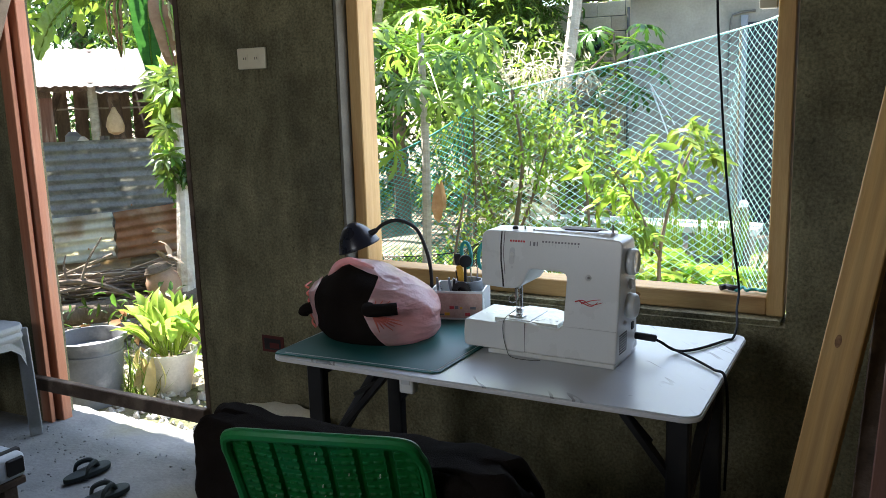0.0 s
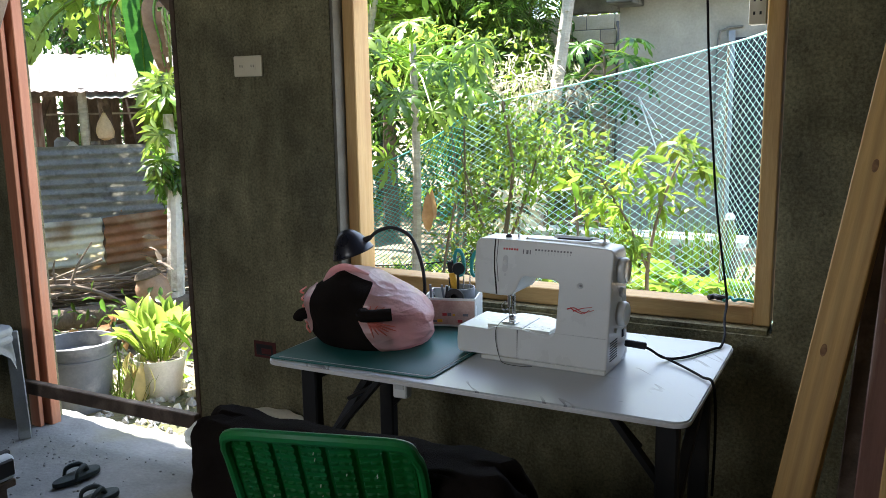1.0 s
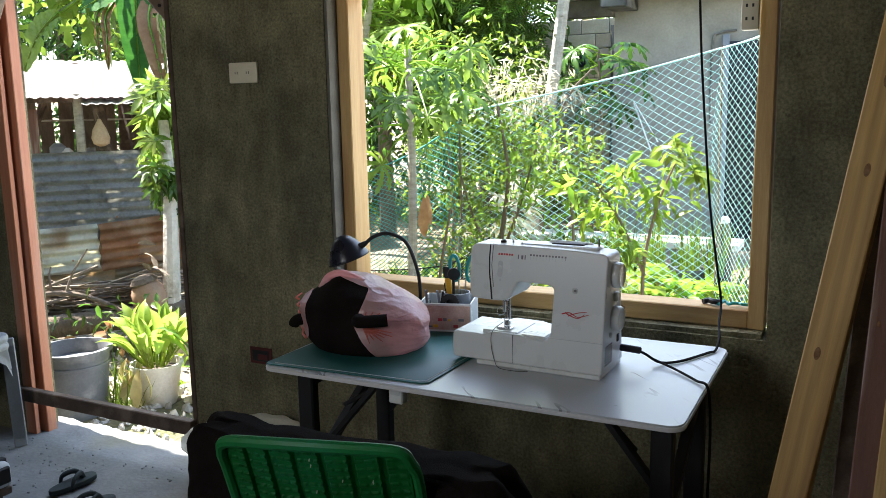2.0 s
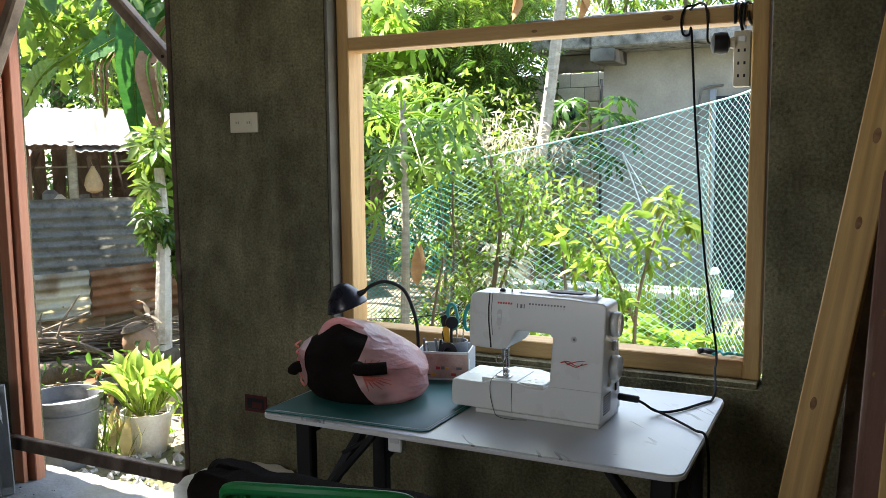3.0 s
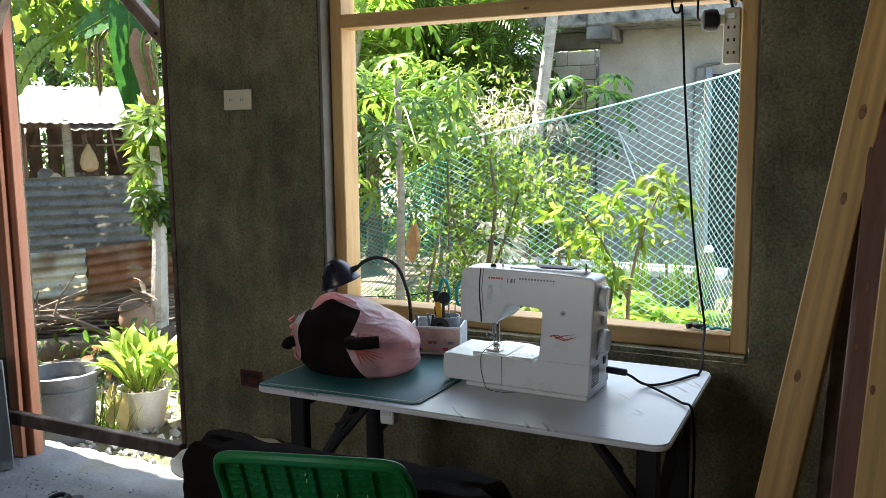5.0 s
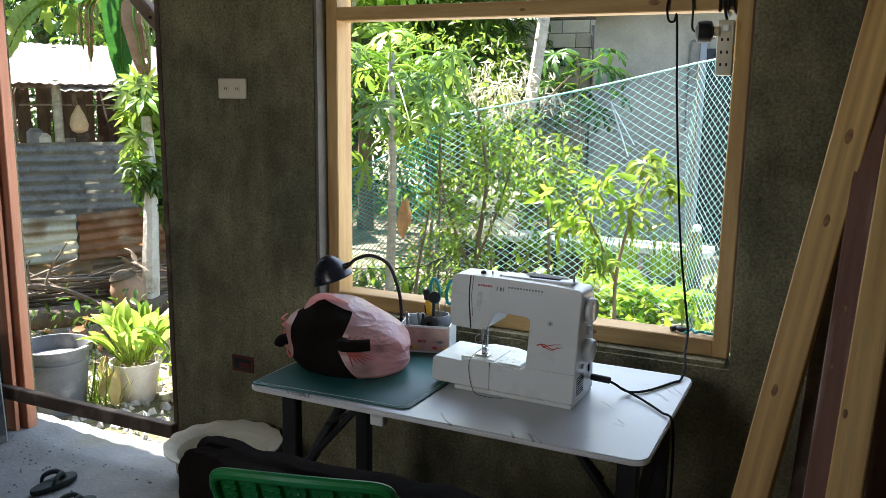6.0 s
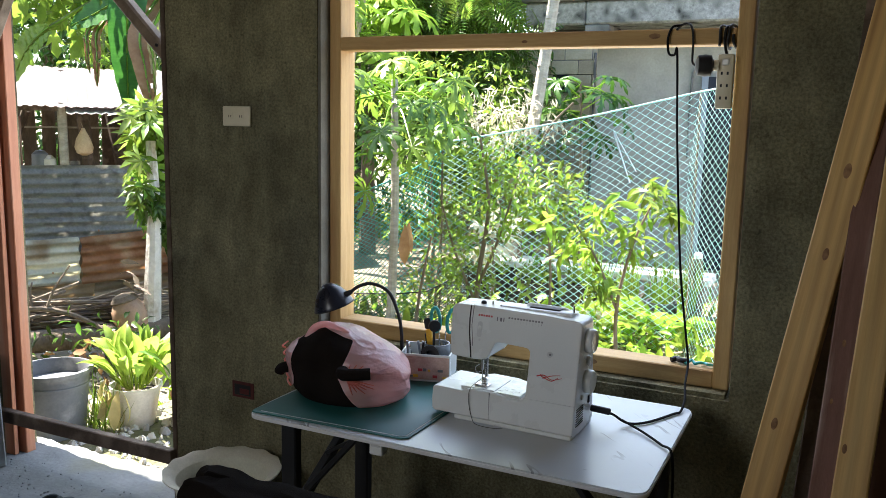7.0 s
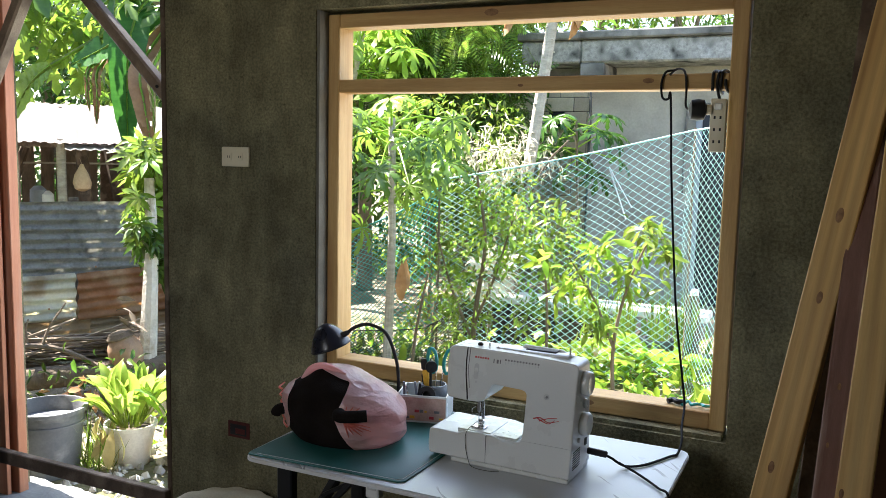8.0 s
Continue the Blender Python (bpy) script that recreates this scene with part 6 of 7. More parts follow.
def papaya(name, base, top, r, n, size, mats, label, seed, reach=0.55, low=0.0, bark="pale_bark"):
    """A papaya: a bare trunk with long leaf stalks and hand-shaped leaves at its head."""
    ob = thing(name, pose(*base), label, "papaya tree")
    B, T = Vector(base), Vector(top)
    rng = random.Random(seed)
    stem = tube(smooth_path([Vector((0, 0, 0)), (T - B) * 0.5 + Vector((0.02, 0, 0)), T - B], 8), r, 10, taper=r * 0.7)
    if r > 0.055:
        # leaf scars up the stem
        for k in range(int((T - B).length / 0.05)):
            p = (T - B) * (k * 0.05 / (T - B).length) + Vector((0.02 * math.sin(math.pi * k * 0.05 / (T - B).length), 0, 0))
            q = Vector((math.cos(k * 2.4), math.sin(k * 2.4), 0)) * r * (0.92 - 0.3 * k * 0.05 / (T - B).length)
            bmesh.ops.create_icosphere(stem, subdivisions=1, radius=r * 0.34, matrix=Matrix.Translation(p + q) @ Matrix.Diagonal((1, 1, 0.45, 1)))
    part("trunk", stem, bark, ob)
    for k in range(n):
        a, e = 2.399 * k + rng.uniform(-0.3, 0.3), rng.uniform(-0.25 - low, 1.0)
        d = Vector((math.cos(a) * math.cos(e), math.sin(a) * math.cos(e), math.sin(e)))
        l = reach * rng.uniform(0.7, 1.15)
        s = T - B - (T - B).normalized() * rng.uniform(0, 0.25 + low)
        q = s + d * l + Vector((0, 0, -0.10 * l))
        lf = leaf_mesh("leaf", PAPAYA, [q], [d + Vector((0, 0, -0.75))], [size * rng.uniform(0.75, 1.2)], mats[k % 2], ob, flat=0.8, seed=seed + k)
        part("leaf_stalk", tube([s, s + d * l * 0.5 + Vector((0, 0, 0.04 * l)), q], 0.008, 5, taper=0.004), "leaf_lime", lf)
    return ob


papaya("papaya_tree", (-2.98, 3.05, GZ), (-3.12, 2.9, 2.80), 0.06, 24, 0.44, ("leaf_bright", "leaf_mid"), "papaya tree with large hand-shaped leaves behind the fence", 3, 0.6)
papaya("papaya_tree", (-4.42, 2.2, GZ), (-4.12, 2.22, 2.80), 0.045, 30, 0.46, ("leaf_bright", "leaf_mid"), "papaya tree with large bright leaves over the doorway view", 9, 0.72, 0.22)
papaya("papaya_tree", (-2.48, 2.5, GZ), (-2.58, 2.32, 2.78), 0.045, 16, 0.34, ("leaf_bright", "leaf_mid"), "papaya tree with sunlit leaves beside the banana", 12, 0.42, 0.2)

# ---- garden before the window ----
papaya("papaya_tree", (-0.78, 2.55, GZ), (-0.80, 2.62, 1.72), 0.034, 30, 0.20, ("leaf_mid", "leaf_bright"), "slim young papaya tree with pale stem", 5, 0.46, 0.30)
papaya("papaya_tree", (-0.80, 4.7, GZ), (-0.30, 4.7, 3.4), 0.062, 22, 0.36, ("leaf_mid", "leaf_dark"), "tall papaya tree with grey ringed trunk", 6, 0.7)
papaya("papaya_tree", (-0.30, 5.35, GZ), (-0.33, 5.3, 1.82), 0.016, 16, 0.24, ("leaf_dark", "leaf_dark"), "small dark-leaved papaya behind the net", 7, 0.36, 0.2, "bark")
hang = thing("dry_fronds", pose(-0.42, 4.68, 2.7), "withered brown leaves hanging on the tall papaya", "leaves")
rng = np.random.default_rng(15)
for k, (x, z) in enumerate(((-0.40, 0.25), (-0.36, 0.2), (0.20, 0.2), (0.24, 0.15), (0.16, 0.22))):
    lf = leaf_mesh("leaf", STRAP, [(x, 0, z - 0.05)], [(0.08 * (-1) ** k, 0.05, -1)], [0.34], "leaf_dry", hang, seed=90 + k)
    part("stalk", tube([(0.05, 0, 0.45), (x * 0.6, 0, 0.42), (x, 0, z - 0.05)], 0.007, 5), "leaf_dry", lf)
leaf_dead = thing("dead_leaf", pose(-0.62, 2.46, 0.62), "brown dead leaf hanging on the papaya stem", "leaf")
leaf_mesh("blade", STRAP, [(0, 0, 0.16), (0.02, 0.01, 0.18)], [(0.02, -0.1, -1), (0.06, 0, -1)], [0.26, 0.2], "leaf_dry", leaf_dead, seed=2)

plant("shrub", (-0.30, 2.9, GZ), [([(-0.30, 2.9, GZ), (-0.28, 2.9, 0.4), (-0.20, 2.85, 0.9), (-0.25, 2.8, 1.35)], 0.022, 0.008), ([(-0.28, 2.9, 0.35), (-0.1, 2.8, 0.7), (0.02, 2.8, 1.1)], 0.012, 0.005), ([(-0.29, 2.9, 0.2), (-0.45, 2.85, 0.6), (-0.55, 2.8, 1.0)], 0.012, 0.005)],
      [(OVATE, (-0.32, 2.85, 0.85), (0.42, 0.3, 0.5), 620, 0.060, "leaf_bright", 0.2), (OVATE, (-0.15, 2.8, 1.05), (0.40, 0.3, 0.35), 320, 0.055, "leaf_lime", 0.2), (OVATE, (-0.45, 2.85, 0.35), (0.4, 0.3, 0.3), 240, 0.055, "leaf_bright", 0.2)],
      "dense small-leaved garden shrub before the net", "shrub", seed=4)
plant("shrub", (-1.15, 3.9, GZ), [([(-1.15, 3.9, GZ), (-1.12, 3.9, 0.6), (-1.2, 3.9, 1.4)], 0.02, 0.008), ([(-1.05, 3.8, GZ), (-1.0, 3.8, 0.5), (-0.9, 3.75, 1.0)], 0.016, 0.006), ([(-0.62, 2.6, GZ), (-0.58, 2.6, 0.3), (-0.5, 2.6, 0.7)], 0.014, 0.006)],
      [(OVATE, (-1.2, 3.9, 1.25), (0.45, 0.35, 0.55), 620, 0.065, "leaf_bright", 0.3), (OVATE, (-1.1, 3.85, 0.6), (0.45, 0.3, 0.5), 280, 0.06, "leaf_bright", 0.3), (OVATE, (-1.15, 3.9, 1.6), (0.5, 0.4, 0.4), 380, 0.07, "leaf_lime", 0.2)],
      "tall loose shrub with thin stems", "shrub", seed=8)
plant("shrub", (0.85, 2.35, GZ), [([(0.85, 2.35, GZ), (0.82, 2.33, 0.4), (0.9, 2.3, 0.8), (1.02, 2.3, 1.1)], 0.014, 0.005), ([(0.83, 2.33, 0.4), (0.7, 2.3, 0.7), (0.55, 2.3, 0.92)], 0.010, 0.004)],
      [(OVATE, (0.98, 2.3, 1.02), (0.22, 0.2, 0.16), 120, 0.10, "leaf_bright", 0.5), (OVATE, (0.66, 2.3, 0.85), (0.28, 0.2, 0.18), 150, 0.095, "leaf_lime", 0.5), (OVATE, (0.66, 2.3, 0.58), (0.2, 0.2, 0.22), 60, 0.09, "leaf_bright", 0.4)],
      "leafy bright green pepper-like bush by the net", "shrub", seed=9)
plant("shrub", (0.30, 2.7, GZ), [([(0.30, 2.7, GZ), (0.3, 2.7, 0.5), (0.25, 2.7, 1.0)], 0.013, 0.005)],
      [(OVATE, (0.28, 2.7, 0.95), (0.26, 0.2, 0.25), 230, 0.07, "leaf_bright", 0.3), (OVATE, (0.32, 2.7, 0.45), (0.32, 0.25, 0.35), 120, 0.07, "leaf_bright", 0.3)],
      "thin upright shrub beside the net", "shrub", seed=14)
plant("vine_heap", (-0.62, 4.62, GZ), [([(-0.62, 4.62, GZ), (-0.6, 4.6, 0.7), (-0.55, 4.6, 1.35)], 0.03, 0.012), ([(-0.62, 4.6, 0.9), (-0.35, 4.5, 1.4), (-0.15, 4.5, 1.62)], 0.014, 0.008)],
      [(OVATE, (-0.70, 4.5, 1.0), (0.45, 0.3, 0.5), 420, 0.085, "leaf_bright", 0.4), (NARROW, (-0.84, 4.45, 1.46), (0.40, 0.25, 0.26), 420, 0.10, "leaf_straw", 0.5), (OVATE, (-0.3, 4.5, 0.7), (0.4, 0.3, 0.4), 260, 0.08, "leaf_lime", 0.4)],
      "sunlit heap of vines and dry stems beyond the net", "vine", seed=17)
rng = np.random.default_rng(31)
bed = thing("ground_plants", pose(0.7, 1.8, GZ), "low sunlit leafy plants covering the ground", "plants", kind="stuff")
n = 1500
Pb = np.stack([rng.uniform(-2.2, 1.1, n), rng.uniform(-0.9, 2.2, n), np.abs(rng.normal(0, 0.09, n)) + 0.02], 1)
keep = np.array([noise.noise((p[0] * 1.4, p[1] * 1.4, 5)) > -0.12 for p in Pb])
Pb = Pb[keep]
leaf_mesh("herb_leaves", OVATE, Pb, rng.normal(0, 0.7, Pb.shape) + (0, 0, 0.5), rng.uniform(0.06, 0.16, len(Pb)), "leaf_lime", bed, seed=5)
n = 900
Pg = np.stack([rng.uniform(-2.4, 1.2, n), rng.uniform(1.0, 3.6, n), 0 * rng.uniform(0, 1, n)], 1)
leaf_mesh("grass_blades", NARROW, Pg, rng.normal(0, 0.35, Pg.shape) + (0, 0, 1), rng.uniform(0.08, 0.22, n), "leaf_bright", bed, seed=6)

litter = thing("leaf_litter", pose(-0.8, 3.2, GZ), "pale dry leaf litter on the sunlit ground", "leaves", kind="stuff")
Pl = np.stack([rng.uniform(-1.4, 1.6, 700), rng.uniform(-1.4, 1.3, 700), rng.uniform(0.02, 0.06, 700)], 1)
leaf_mesh("dry_leaves", OVATE, Pl, rng.normal(0, 1, Pl.shape) * (1, 1, 0.15), rng.uniform(0.04, 0.10, 700), "leaf_straw", litter, seed=81, flat=0.9)

# bench with pots of onions
bench = thing("plant_bench", pose(0.3, 4.45, GZ), "pale plank bench behind the plant pots", "bench")
part("plank", box(-1.2, 0.75, -0.02, 0.30, 0.30, 0.36, 0.008), "white_pot", bench)
for x in (-0.95, -0.2, 0.62):
    part("leg", bar((x, 0.14, 0), (x, 0.14, 0.299), 0.08, 0.2, (0, 1, 0), 0.006), "slab", bench)
for k, (x, r, h, mt, lab) in enumerate(((0.48, 0.10, 0.2, "clay", "brown plant pot with thin green shoots"), (0.74, 0.115, 0.2, "pail", "grey plant pot with spring onions"), (0.94, 0.08, 0.17, "soil", "black plant pot with spring onions"), (0.22, 0.09, 0.16, "pale_sheet", "pale plant pot with thin green shoots"))):
    pot("plant_pot", x, 4.08 + 0.05 * (k % 2), GZ + 0.012, r * 0.8, r, h, mt, lab, "pots by the bench")
    on = thing("spring_onions", pose(x, 4.08 + 0.05 * (k % 2), GZ + 0.012 + h - 0.034), "upright thin spring onion leaves in a pot", "plant", "onions by the bench")
    m = 60
    leaf_mesh("onion_tuft", BLADE, rng.uniform(-0.7, 0.7, (m, 3)) * (r, r, 0), rng.normal(0, 0.16, (m, 3)) + (0, 0, 1), rng.uniform(0.3, 0.52, m), "leaf_bright", on, flat=0.2, seed=40 + k)
for k in range(3):
    gb = thing("grow_box", pose(-0.75 + 0.42 * k, 4.25, GZ + 0.004), "black planter box with leafy seedlings", "planter", "grow boxes")
    part("box", lathe([(0.17, 0), (0.2, 0.01), (0.22, 0.26), (0.2, 0.26), (0.19, 0.2)], 4, m=pose(0, 0, 0, 0, 0, 45)), "soil", gb)
    leaf_mesh("seedling_growth", OVATE, rng.uniform(-0.16, 0.16, (120, 3)) * (1, 1, 0.3) + (0, 0, 0.30), rng.normal(0, 0.8, (120, 3)) + (0, 0, 0.6), rng.uniform(0.05, 0.11, 120), "leaf_bright", gb, seed=50 + k)
sq = thing("squash_plant", pose(0.6, 3.55, GZ), "low squash plant with broad sunlit leaves", "plant")
rq = np.random.default_rng(77)
Ps = rq.normal(0, 1, (110, 3)) * (0.36, 0.26, 0.0) + (0, 0, 0.12) + rq.uniform(0, 0.14, (110, 1)) * (0, 0, 1)
for k in range(6):
    a = 1.05 * k
    part("vine", tube(smooth_path([(0, 0, 0.02), (0.2 * math.cos(a), 0.15 * math.sin(a), 0.04), (0.42 * math.cos(a + 0.3), 0.3 * math.sin(a + 0.3), 0.02)], 5), 0.006, 6), "leaf_mid", sq)
leaf_mesh("broad_leaves", lobed(5, 150, 0.30, fork=False), Ps, rq.normal(0, 0.8, Ps.shape) * (1, 1, 0.3), rq.uniform(0.07, 0.13, len(Ps)), "leaf_lime", sq, flat=0.85, seed=78)
clump = thing("dry_leaf_clump", pose(-0.60, 3.92, GZ), "clump of bleached dry leaves on a stalk beyond the net", "leaves")
part("stalk", tube(smooth_path([(0, 0, 0), (0.02, 0, 0.3), (0.0, 0, 0.62)], 5), 0.018, 7, taper=0.012), "stick", clump)
Pc, Dc = cloud(rq, (0.0, 0, 0.64), (0.10, 0.10, 0.13), 46, 0.3)
leaf_mesh("curled_leaves", STRAP, Pc, Dc + rq.normal(0, 0.5, Dc.shape) + (0, 0, -0.3), rq.uniform(0.12, 0.22, 46), "leaf_straw", clump, seed=79, flat=0.3)
stake = thing("bark_stake", pose(0.97, 4.25, GZ), "thick weathered stake beside the pots", "stake")
part("stake", tube(smooth_path([(0, 0, 0), (0.01, 0, 0.25), (-0.01, 0, 0.55)], 5), 0.05, 9, taper=0.045), "bark", stake)
part("cap", lathe([(0.03, 0.545), (0.035, 0.58), (0.02, 0.60)], 12), "white_plastic", stake)


# ---- nets ----
def net_panel(name, a, b, za, zb, low, cell, r, mat, rope, label, sag=0.03, seed=0, slack=0.0):
    """A hung net from a to b: a diamond mesh of cords below a top rope."""
    ob = thing(name, pose(a[0], a[1], GZ), label, "net", "garden nets")
    d = Vector((b[0] - a[0], b[1] - a[1], 0))
    L = d.length
    d.normalize()
    out = Vector((d.y, -d.x, 0))
    nx = int(L / cell)
    V, E = [], []
    top = lambda s: za - GZ + (zb - za) * s - sag * math.sin(math.pi * s)
    nz = int((max(za, zb) - GZ - low) / (cell * 0.75))
    idx = {}
    for k in range(nz * 2 + 1):
        for i in range(nx * 2 + 1):
            if (i + k) % 2:
                continue
            s = i / (2 * nx)
            f = k / (2 * nz)
            z = low + (top(s) - low) * (1 - f)
            w = Vector((noise.noise((s * 4 + seed, f * 3, 0)), 0, noise.noise((s * 4, f * 3 + seed, 7)))) * (0.3 * cell)
            bulge = 0.10 * noise.noise((s * 2.2 + seed, f * 1.5, 3))
            idx[i, k] = len(V)
            V.append(d * (L * s + w.x * (k > 0)) + out * bulge + Vector((0, 0, z + w.z * (k > 0) - slack * math.sin(math.pi * s * 3) ** 2 * f)))
    for (i, k), j in idx.items():
        for di in (-1, 1):
            if (i + di, k + 1) in idx:
                E.append((j, idx[i + di, k + 1]))
    verts, faces = [], []
    for p, q in E:
        p, q = V[p], V[q]
        t = (q - p).normalized()
        x = t.orthogonal().normalized() * r
        y = t.cross(x).normalized() * r
        c = len(verts)
        for o in (p, q):
            verts += [o + x, o - 0.5 * x + 0.87 * y, o - 0.5 * x - 0.87 * y]
        faces += [(c, c + 1, c + 4, c + 3), (c + 1, c + 2, c + 5, c + 4), (c + 2, c, c + 3, c + 5)]
    me = bpy.data.meshes.new("netting")
    me.from_pydata([tuple(v) for v in verts], [], faces)
    me.materials.append(M[mat])
    cords = new("netting", me)
    cords.parent = ob
    tagged(cords, kind="stuff")
    pts = [d * (L * s / 24) + Vector((0, 0, top(s / 24) + 0.01 * noise.noise((s, seed, 1)))) + out * 0.10 * noise.noise((s / 24 * 2.2 + seed, 0, 3)) for s in range(25)]
    part("top_rope", tube(pts, rope, 7), mat, ob)
    return ob


net_panel("garden_net", (-0.70, 3.15), (1.02, 3.45), 1.30, 1.68, 0.0, 0.072, 0.0019, "net", 0.006, "pale teal garden net hung as a fence", 0.02, 1)
net_panel("garden_net", (1.02, 3.45), (1.72, 2.25), 1.68, 1.80, 0.0, 0.072, 0.0016, "net", 0.006, "pale teal garden net hung towards the house", 0.02, 2)
net_panel("garden_net", (-0.70, 3.15), (-2.0, 3.45), 1.24, 0.72, 0.0, 0.06, 0.003, "net_dark", 0.006, "dense green garden net sagging between stems", 0.05, 3)
M["black_net"] = material("black_plastic_mesh", (0.012, 0.013, 0.014), (0.022, 0.024, 0.025), 0.6, 8, 0.0, 60)
net_panel("garden_net", (-1.75, 2.75), (-0.72, 2.95), 0.20, 0.24, 0.0, 0.034, 0.0022, "black_net", 0.004, "low black plastic mesh round a planting bed", 0.03, 5)
net_panel("garden_net", (-0.72, 2.95), (-0.40, 3.02), 0.24, 0.46, 0.0, 0.034, 0.0022, "black_net", 0.004, "low black plastic mesh round a planting bed", 0.02, 6)
for x, y, z in ((-0.70, 3.16, 1.32), (1.03, 3.47, 1.70), (1.73, 2.24, 1.82), (-2.0, 3.46, 0.9)):
    po = thing("net_post", pose(x, y, GZ), "thin bamboo pole holding the garden net", "pole", "net poles")
    part("pole", tube([(0, 0, 0), (0.006, 0.004, 0.8), (0, 0, z - GZ)], 0.008, 8), "bark", po)

# ---- neighbouring house ----
house = thing("neighbour_house", pose(0, 7.0, GZ), "unfinished grey rendered concrete house with a flat slab roof", "house")
part("wall", box(-0.66, 7.0, 0.0, 0.18, 0, 2.557), "house", house)
part("return_wall", box(-0.66, -0.48, 0.18, 4.0, 0, 2.557), "house", house)
part("roof", box(-0.66, 7.2, -0.55, 4.4, 2.56, 2.80, 0.02), "lichen", house, "stained concrete slab roof")
part("canopy", box(-1.32, -0.663, -0.55, 1.1, 2.56, 2.80, 0.02), "lichen", house, "stained concrete canopy slab")
part("coping", box(-1.36, 7.24, -0.60, 1.14, 2.803, 2.89, 0.015), "slab", house, "paler stained edge of the slab")
part("soffit_beam", box(-0.66, -0.40, -0.55, 0.0, 2.42, 2.557, 0.01), "slab", house)
part("beam", box(-1.28, -0.664, -0.1, 0.1, 2.38, 2.557, 0.01), "slab", house)
rear = part("rear_wall", box(-3.4, -0.66, 2.41, 2.55, 0, 2.60), "slab", house, "raw hollow-block wall")
BLOCK = bpy.data.meshes.new("block")
bb = box(-0.196, 0.196, -0.012, 0.0, -0.096, 0.096, 0.006)
bb.to_mesh(BLOCK)
bb.free()
BLOCK.materials.append(M["block"])
for r in range(13):
    for c in range(7):
        x = -3.2 + 0.4 * c + 0.2 * (r % 2)
        if x < -0.84:
            bk = new("block", BLOCK)
            bk.parent, bk.location = rear, (x, 2.41, 0.1 + 0.2 * r)
dr = part("door", box(0.55, 1.5, -0.03, 0.0, 0.0, 2.05), "navy_lamp", house, "dark door leaf in the wall")
part("door_frame", box(0.485, 0.55, -0.04, 0.0, 0.0, 2.12), "greyblue", dr)
part("conduit", tube(smooth_path([(0.38, -0.02, 1.2), (0.38, -0.02, 2.02), (0.45, -0.02, 2.14), (0.62, -0.02, 2.16)], 6), 0.012, 8), "slab", house)
win2 = part("window", box(-1.02, -0.86, 2.36, 2.396, 1.55, 2.15), "navy_lamp", house, "narrow dark window")
part("grille", bar((-0.94, 2.34, 1.55), (-0.94, 2.34, 2.15), 0.012, 0.012), "dark_red", win2)
win3 = part("window", box(-1.95, -1.72, 2.36, 2.396, 1.95, 2.2), "navy_lamp", house, "small dark window")
part("grille", bar((-1.84, 2.34, 1.95), (-1.84, 2.34, 2.2), 0.012, 0.012), "dark_red", win3)
part("conduit", tube(smooth_path([(-1.35, 2.38, 0.0), (-1.35, 2.38, 2.5)], 4), 0.02, 8), "slab", house)
strip_ = thing("loose_strip", pose(-0.42, 6.95, 1.35), "pale loose strips leaning at the house wall", "strip")
part("strip", bar((0, 0, 0), (0.22, -0.05, -0.55), 0.03, 0.008), "white_plastic", strip_)
part("strip", bar((0.0, -0.02, 0.02), (0.28, -0.05, -0.42), 0.025, 0.008), "white_plastic", strip_)

# ---- trees behind ----
def big_tree(name, x, y, h, r, crowns, label, seed, bark="bark"):
    rg = random.Random(seed)
    base = (x, y, GZ)
    stems = [([(x, y, GZ), (x + rg.gauss(0, 0.08), y, h * 0.4), (x + rg.gauss(0, 0.2), y, h * 0.8)], r, r * 0.4)]
    for form, c, rad, n, s, mt, dr_ in crowns:
        stems.append(([(x, y, h * 0.35), ((x + c[0]) / 2, (y + c[1]) / 2, (h * 0.4 + c[2]) / 2 + 0.1), c], r * 0.4, r * 0.1))
    return plant(name, base, stems, crowns, label, "tree", "trees behind the garden", seed, bark)


big_tree("fern_leaf_tree", -2.3, 7.2, 3.4, 0.09, [(FERN, (-2.1, 6.4, 2.35), (0.80, 0.6, 0.75), 420, 0.46, "leaf_mid", 0.7), (FERN, (-2.3, 6.7, 3.1), (1.1, 0.7, 0.7), 420, 0.46, "leaf_bright", 0.6), (FERN, (-2.1, 6.7, 1.6), (0.8, 0.6, 0.7), 300, 0.42, "leaf_mid", 0.7), (FERN, (-1.8, 6.2, 3.0), (0.55, 0.5, 0.7), 220, 0.44, "leaf_bright", 0.7), (FERN, (-2.9, 6.0, 2.6), (0.8, 0.6, 0.9), 300, 0.44, "leaf_bright", 0.6), (FERN, (-1.9, 6.2, 3.7), (0.9, 0.6, 0.5), 200, 0.4, "leaf_lime", 0.4)], "tree with fine feathery leaves behind the garden", 3)
big_tree("fern_leaf_tree", -3.6, 9.0, 3.8, 0.10, [(FERN, (-3.6, 8.6, 2.4), (1.3, 0.6, 1.2), 600, 0.55, "leaf_mid", 0.6), (FERN, (-2.9, 8.6, 2.2), (0.8, 0.5, 1.2), 420, 0.55, "leaf_mid", 0.6), (FERN, (-4.6, 8.4, 3.4), (1.3, 0.6, 0.9), 420, 0.55, "leaf_bright", 0.6), (FERN, (-3.0, 8.6, 3.9), (1.2, 0.6, 0.7), 420, 0.55, "leaf_bright", 0.6)], "tree with feathery leaves at the back of the garden", 33)
papaya("papaya_tree", (-3.05, 4.9, GZ), (-2.35, 4.8, 2.62), 0.05, 26, 0.40, ("leaf_bright", "leaf_lime"), "papaya tree with glossy drooping leaves behind the net", 41, 0.55, 0.3)
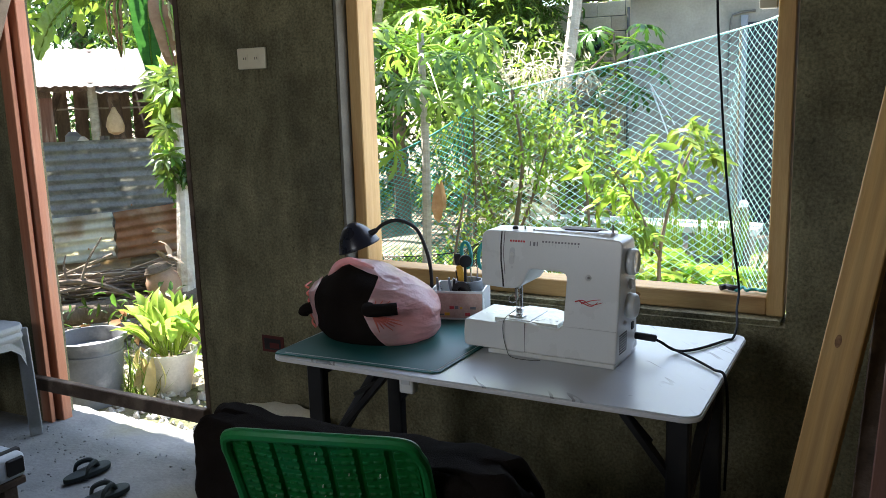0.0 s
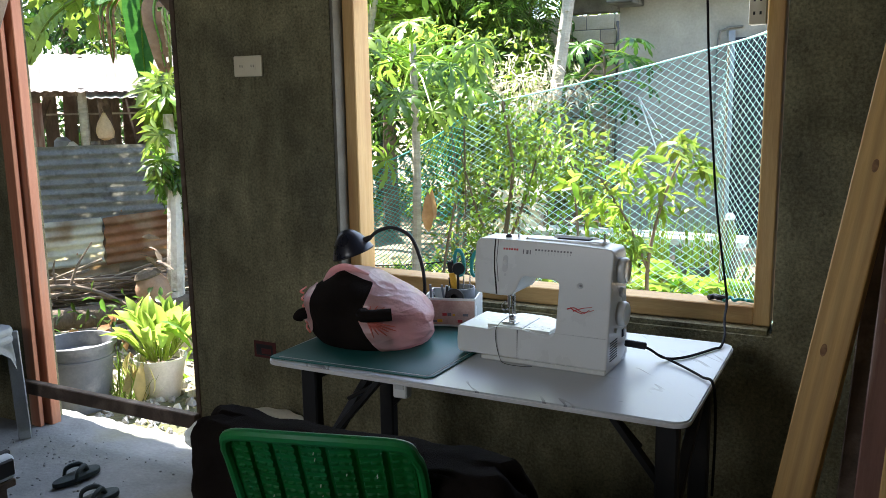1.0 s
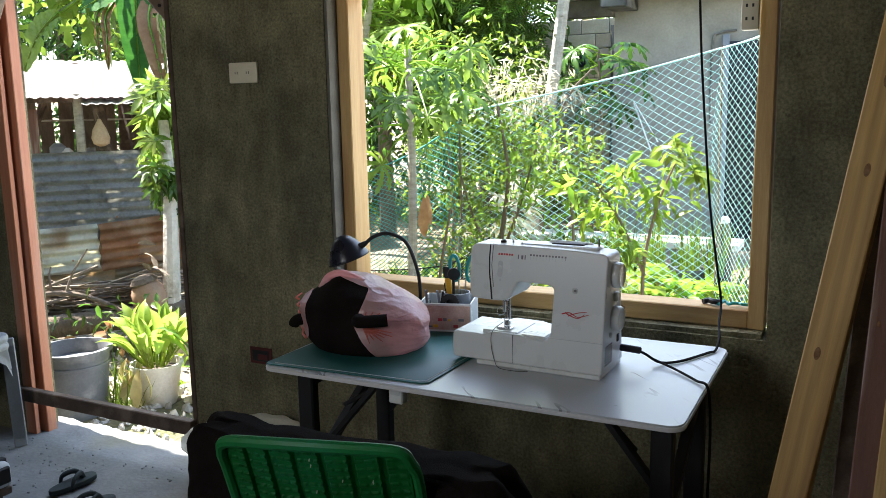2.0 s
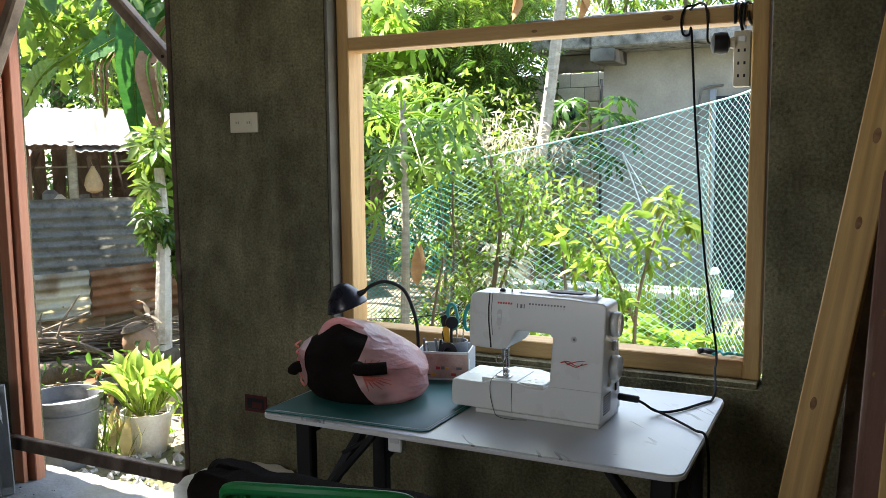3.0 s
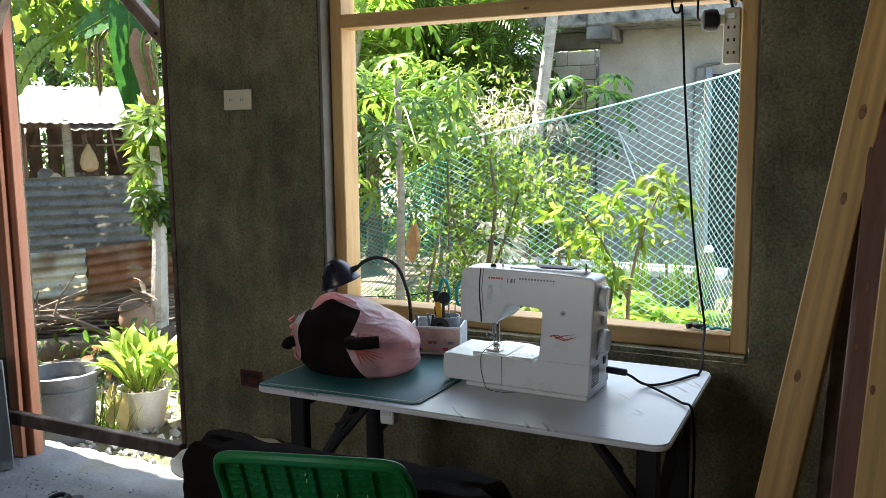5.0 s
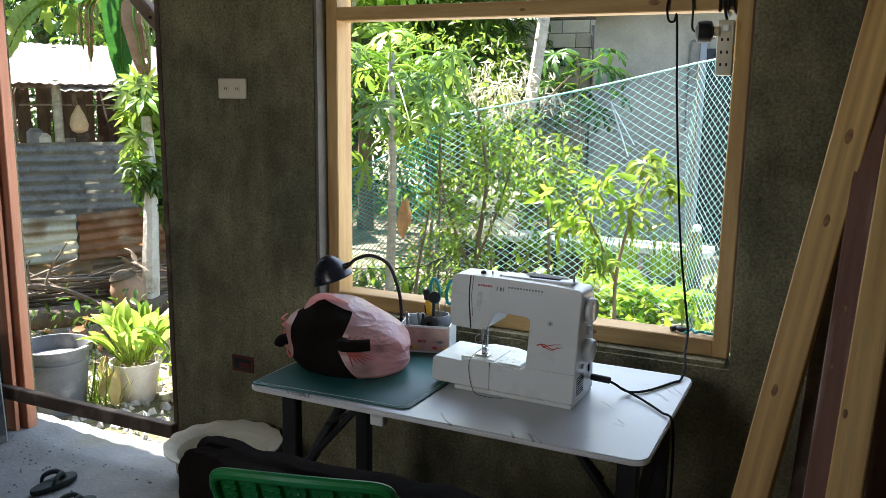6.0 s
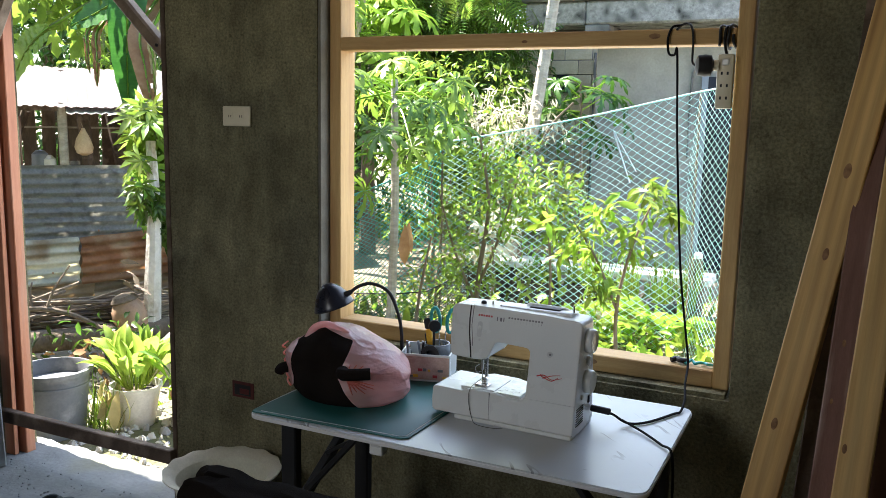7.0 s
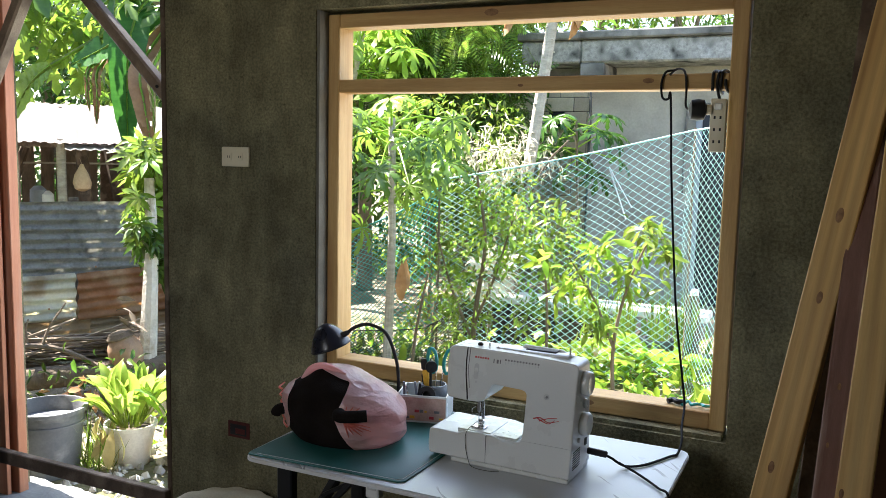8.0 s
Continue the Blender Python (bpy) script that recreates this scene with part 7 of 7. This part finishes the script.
big_tree("leafy_tree", -3.0, 6.0, 3.2, 0.10, [(OVATE, (-2.9, 5.6, 2.3), (0.9, 0.7, 0.8), 1000, 0.12, "leaf_bright", 0.4), (OVATE, (-2.5, 5.4, 1.3), (0.8, 0.6, 0.6), 700, 0.11, "leaf_mid", 0.4), (OVATE, (-3.3, 5.8, 3.1), (0.9, 0.8, 0.6), 700, 0.12, "leaf_bright", 0.3)], "leafy green tree behind the garden", 4)
big_tree("leafy_tree", -1.2, 5.4, 2.2, 0.05, [(OVATE, (-1.35, 5.2, 1.55), (0.55, 0.5, 0.55), 700, 0.085, "leaf_bright", 0.3), (OVATE, (-1.0, 5.2, 0.9), (0.6, 0.5, 0.6), 350, 0.08, "leaf_bright", 0.3), (NARROW, (-0.75, 4.9, 1.5), (0.55, 0.4, 0.35), 220, 0.11, "leaf_straw", 0.6)], "bushy small tree beyond the net", 6)
# the first two stand out of view, added to throw shade on the fence
for k, (x, y, h, mt) in enumerate(((-5.9, 0.9, 4.0, "leaf_mid"), (-6.3, 2.1, 4.2, "leaf_mid"), (-4.6, 8.5, 4.5, "leaf_mid"), (-6.8, 7.2, 4.6, "leaf_bright"), (-10.9, 6.4, 4.4, "leaf_mid"), (-3.2, 10.5, 5.2, "leaf_dark"), (-7.5, 10.0, 6.0, "leaf_dark"), (-10.2, 7.8, 6.0, "leaf_dark"), (-11.0, 3.0, 4.6, "leaf_mid"), (-0.8, 13.0, 6.2, "leaf_mid"), (-2.4, 13.8, 6.4, "leaf_bright"), (0.5, 14.6, 6.6, "leaf_mid"), (-11.5, 4.8, 6.0, "leaf_dark"), (-8.8, 8.5, 5.0, "leaf_dark"), (-10.6, 9.4, 5.4, "leaf_dark"), (-7.6, 8.0, 4.6, "leaf_mid"), (-12.4, 8.4, 5.6, "leaf_mid"))):
    # upper crown lighter, low crown darker: light and shade put into leaf colour
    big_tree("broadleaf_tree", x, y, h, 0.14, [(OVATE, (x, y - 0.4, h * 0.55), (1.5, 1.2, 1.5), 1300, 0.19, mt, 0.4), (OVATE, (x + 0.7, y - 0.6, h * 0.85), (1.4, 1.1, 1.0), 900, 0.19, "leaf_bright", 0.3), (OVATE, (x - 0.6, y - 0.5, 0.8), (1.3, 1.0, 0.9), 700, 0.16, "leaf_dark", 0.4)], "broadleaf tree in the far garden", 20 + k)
under = thing("undergrowth", pose(-3.0, 5.0, GZ), "dense undergrowth behind the garden", "undergrowth", kind="stuff")
n = 3600
Pu = np.stack([rng.uniform(-6.0, 1.6, n), rng.uniform(1.2, 4.0, n), np.abs(rng.normal(0, 0.35, n))], 1)
leaf_mesh("bush_leaves", OVATE, Pu[:1900], rng.normal(0, 0.8, (1900, 3)) + (0, 0, 0.1), rng.uniform(0.07, 0.16, 1900), "leaf_bright", under, seed=61)
leaf_mesh("bush_leaves", OVATE, Pu[1900:], rng.normal(0, 0.8, (1700, 3)) + (0, 0, 0.1), rng.uniform(0.07, 0.16, 1700), "leaf_mid", under, seed=62)
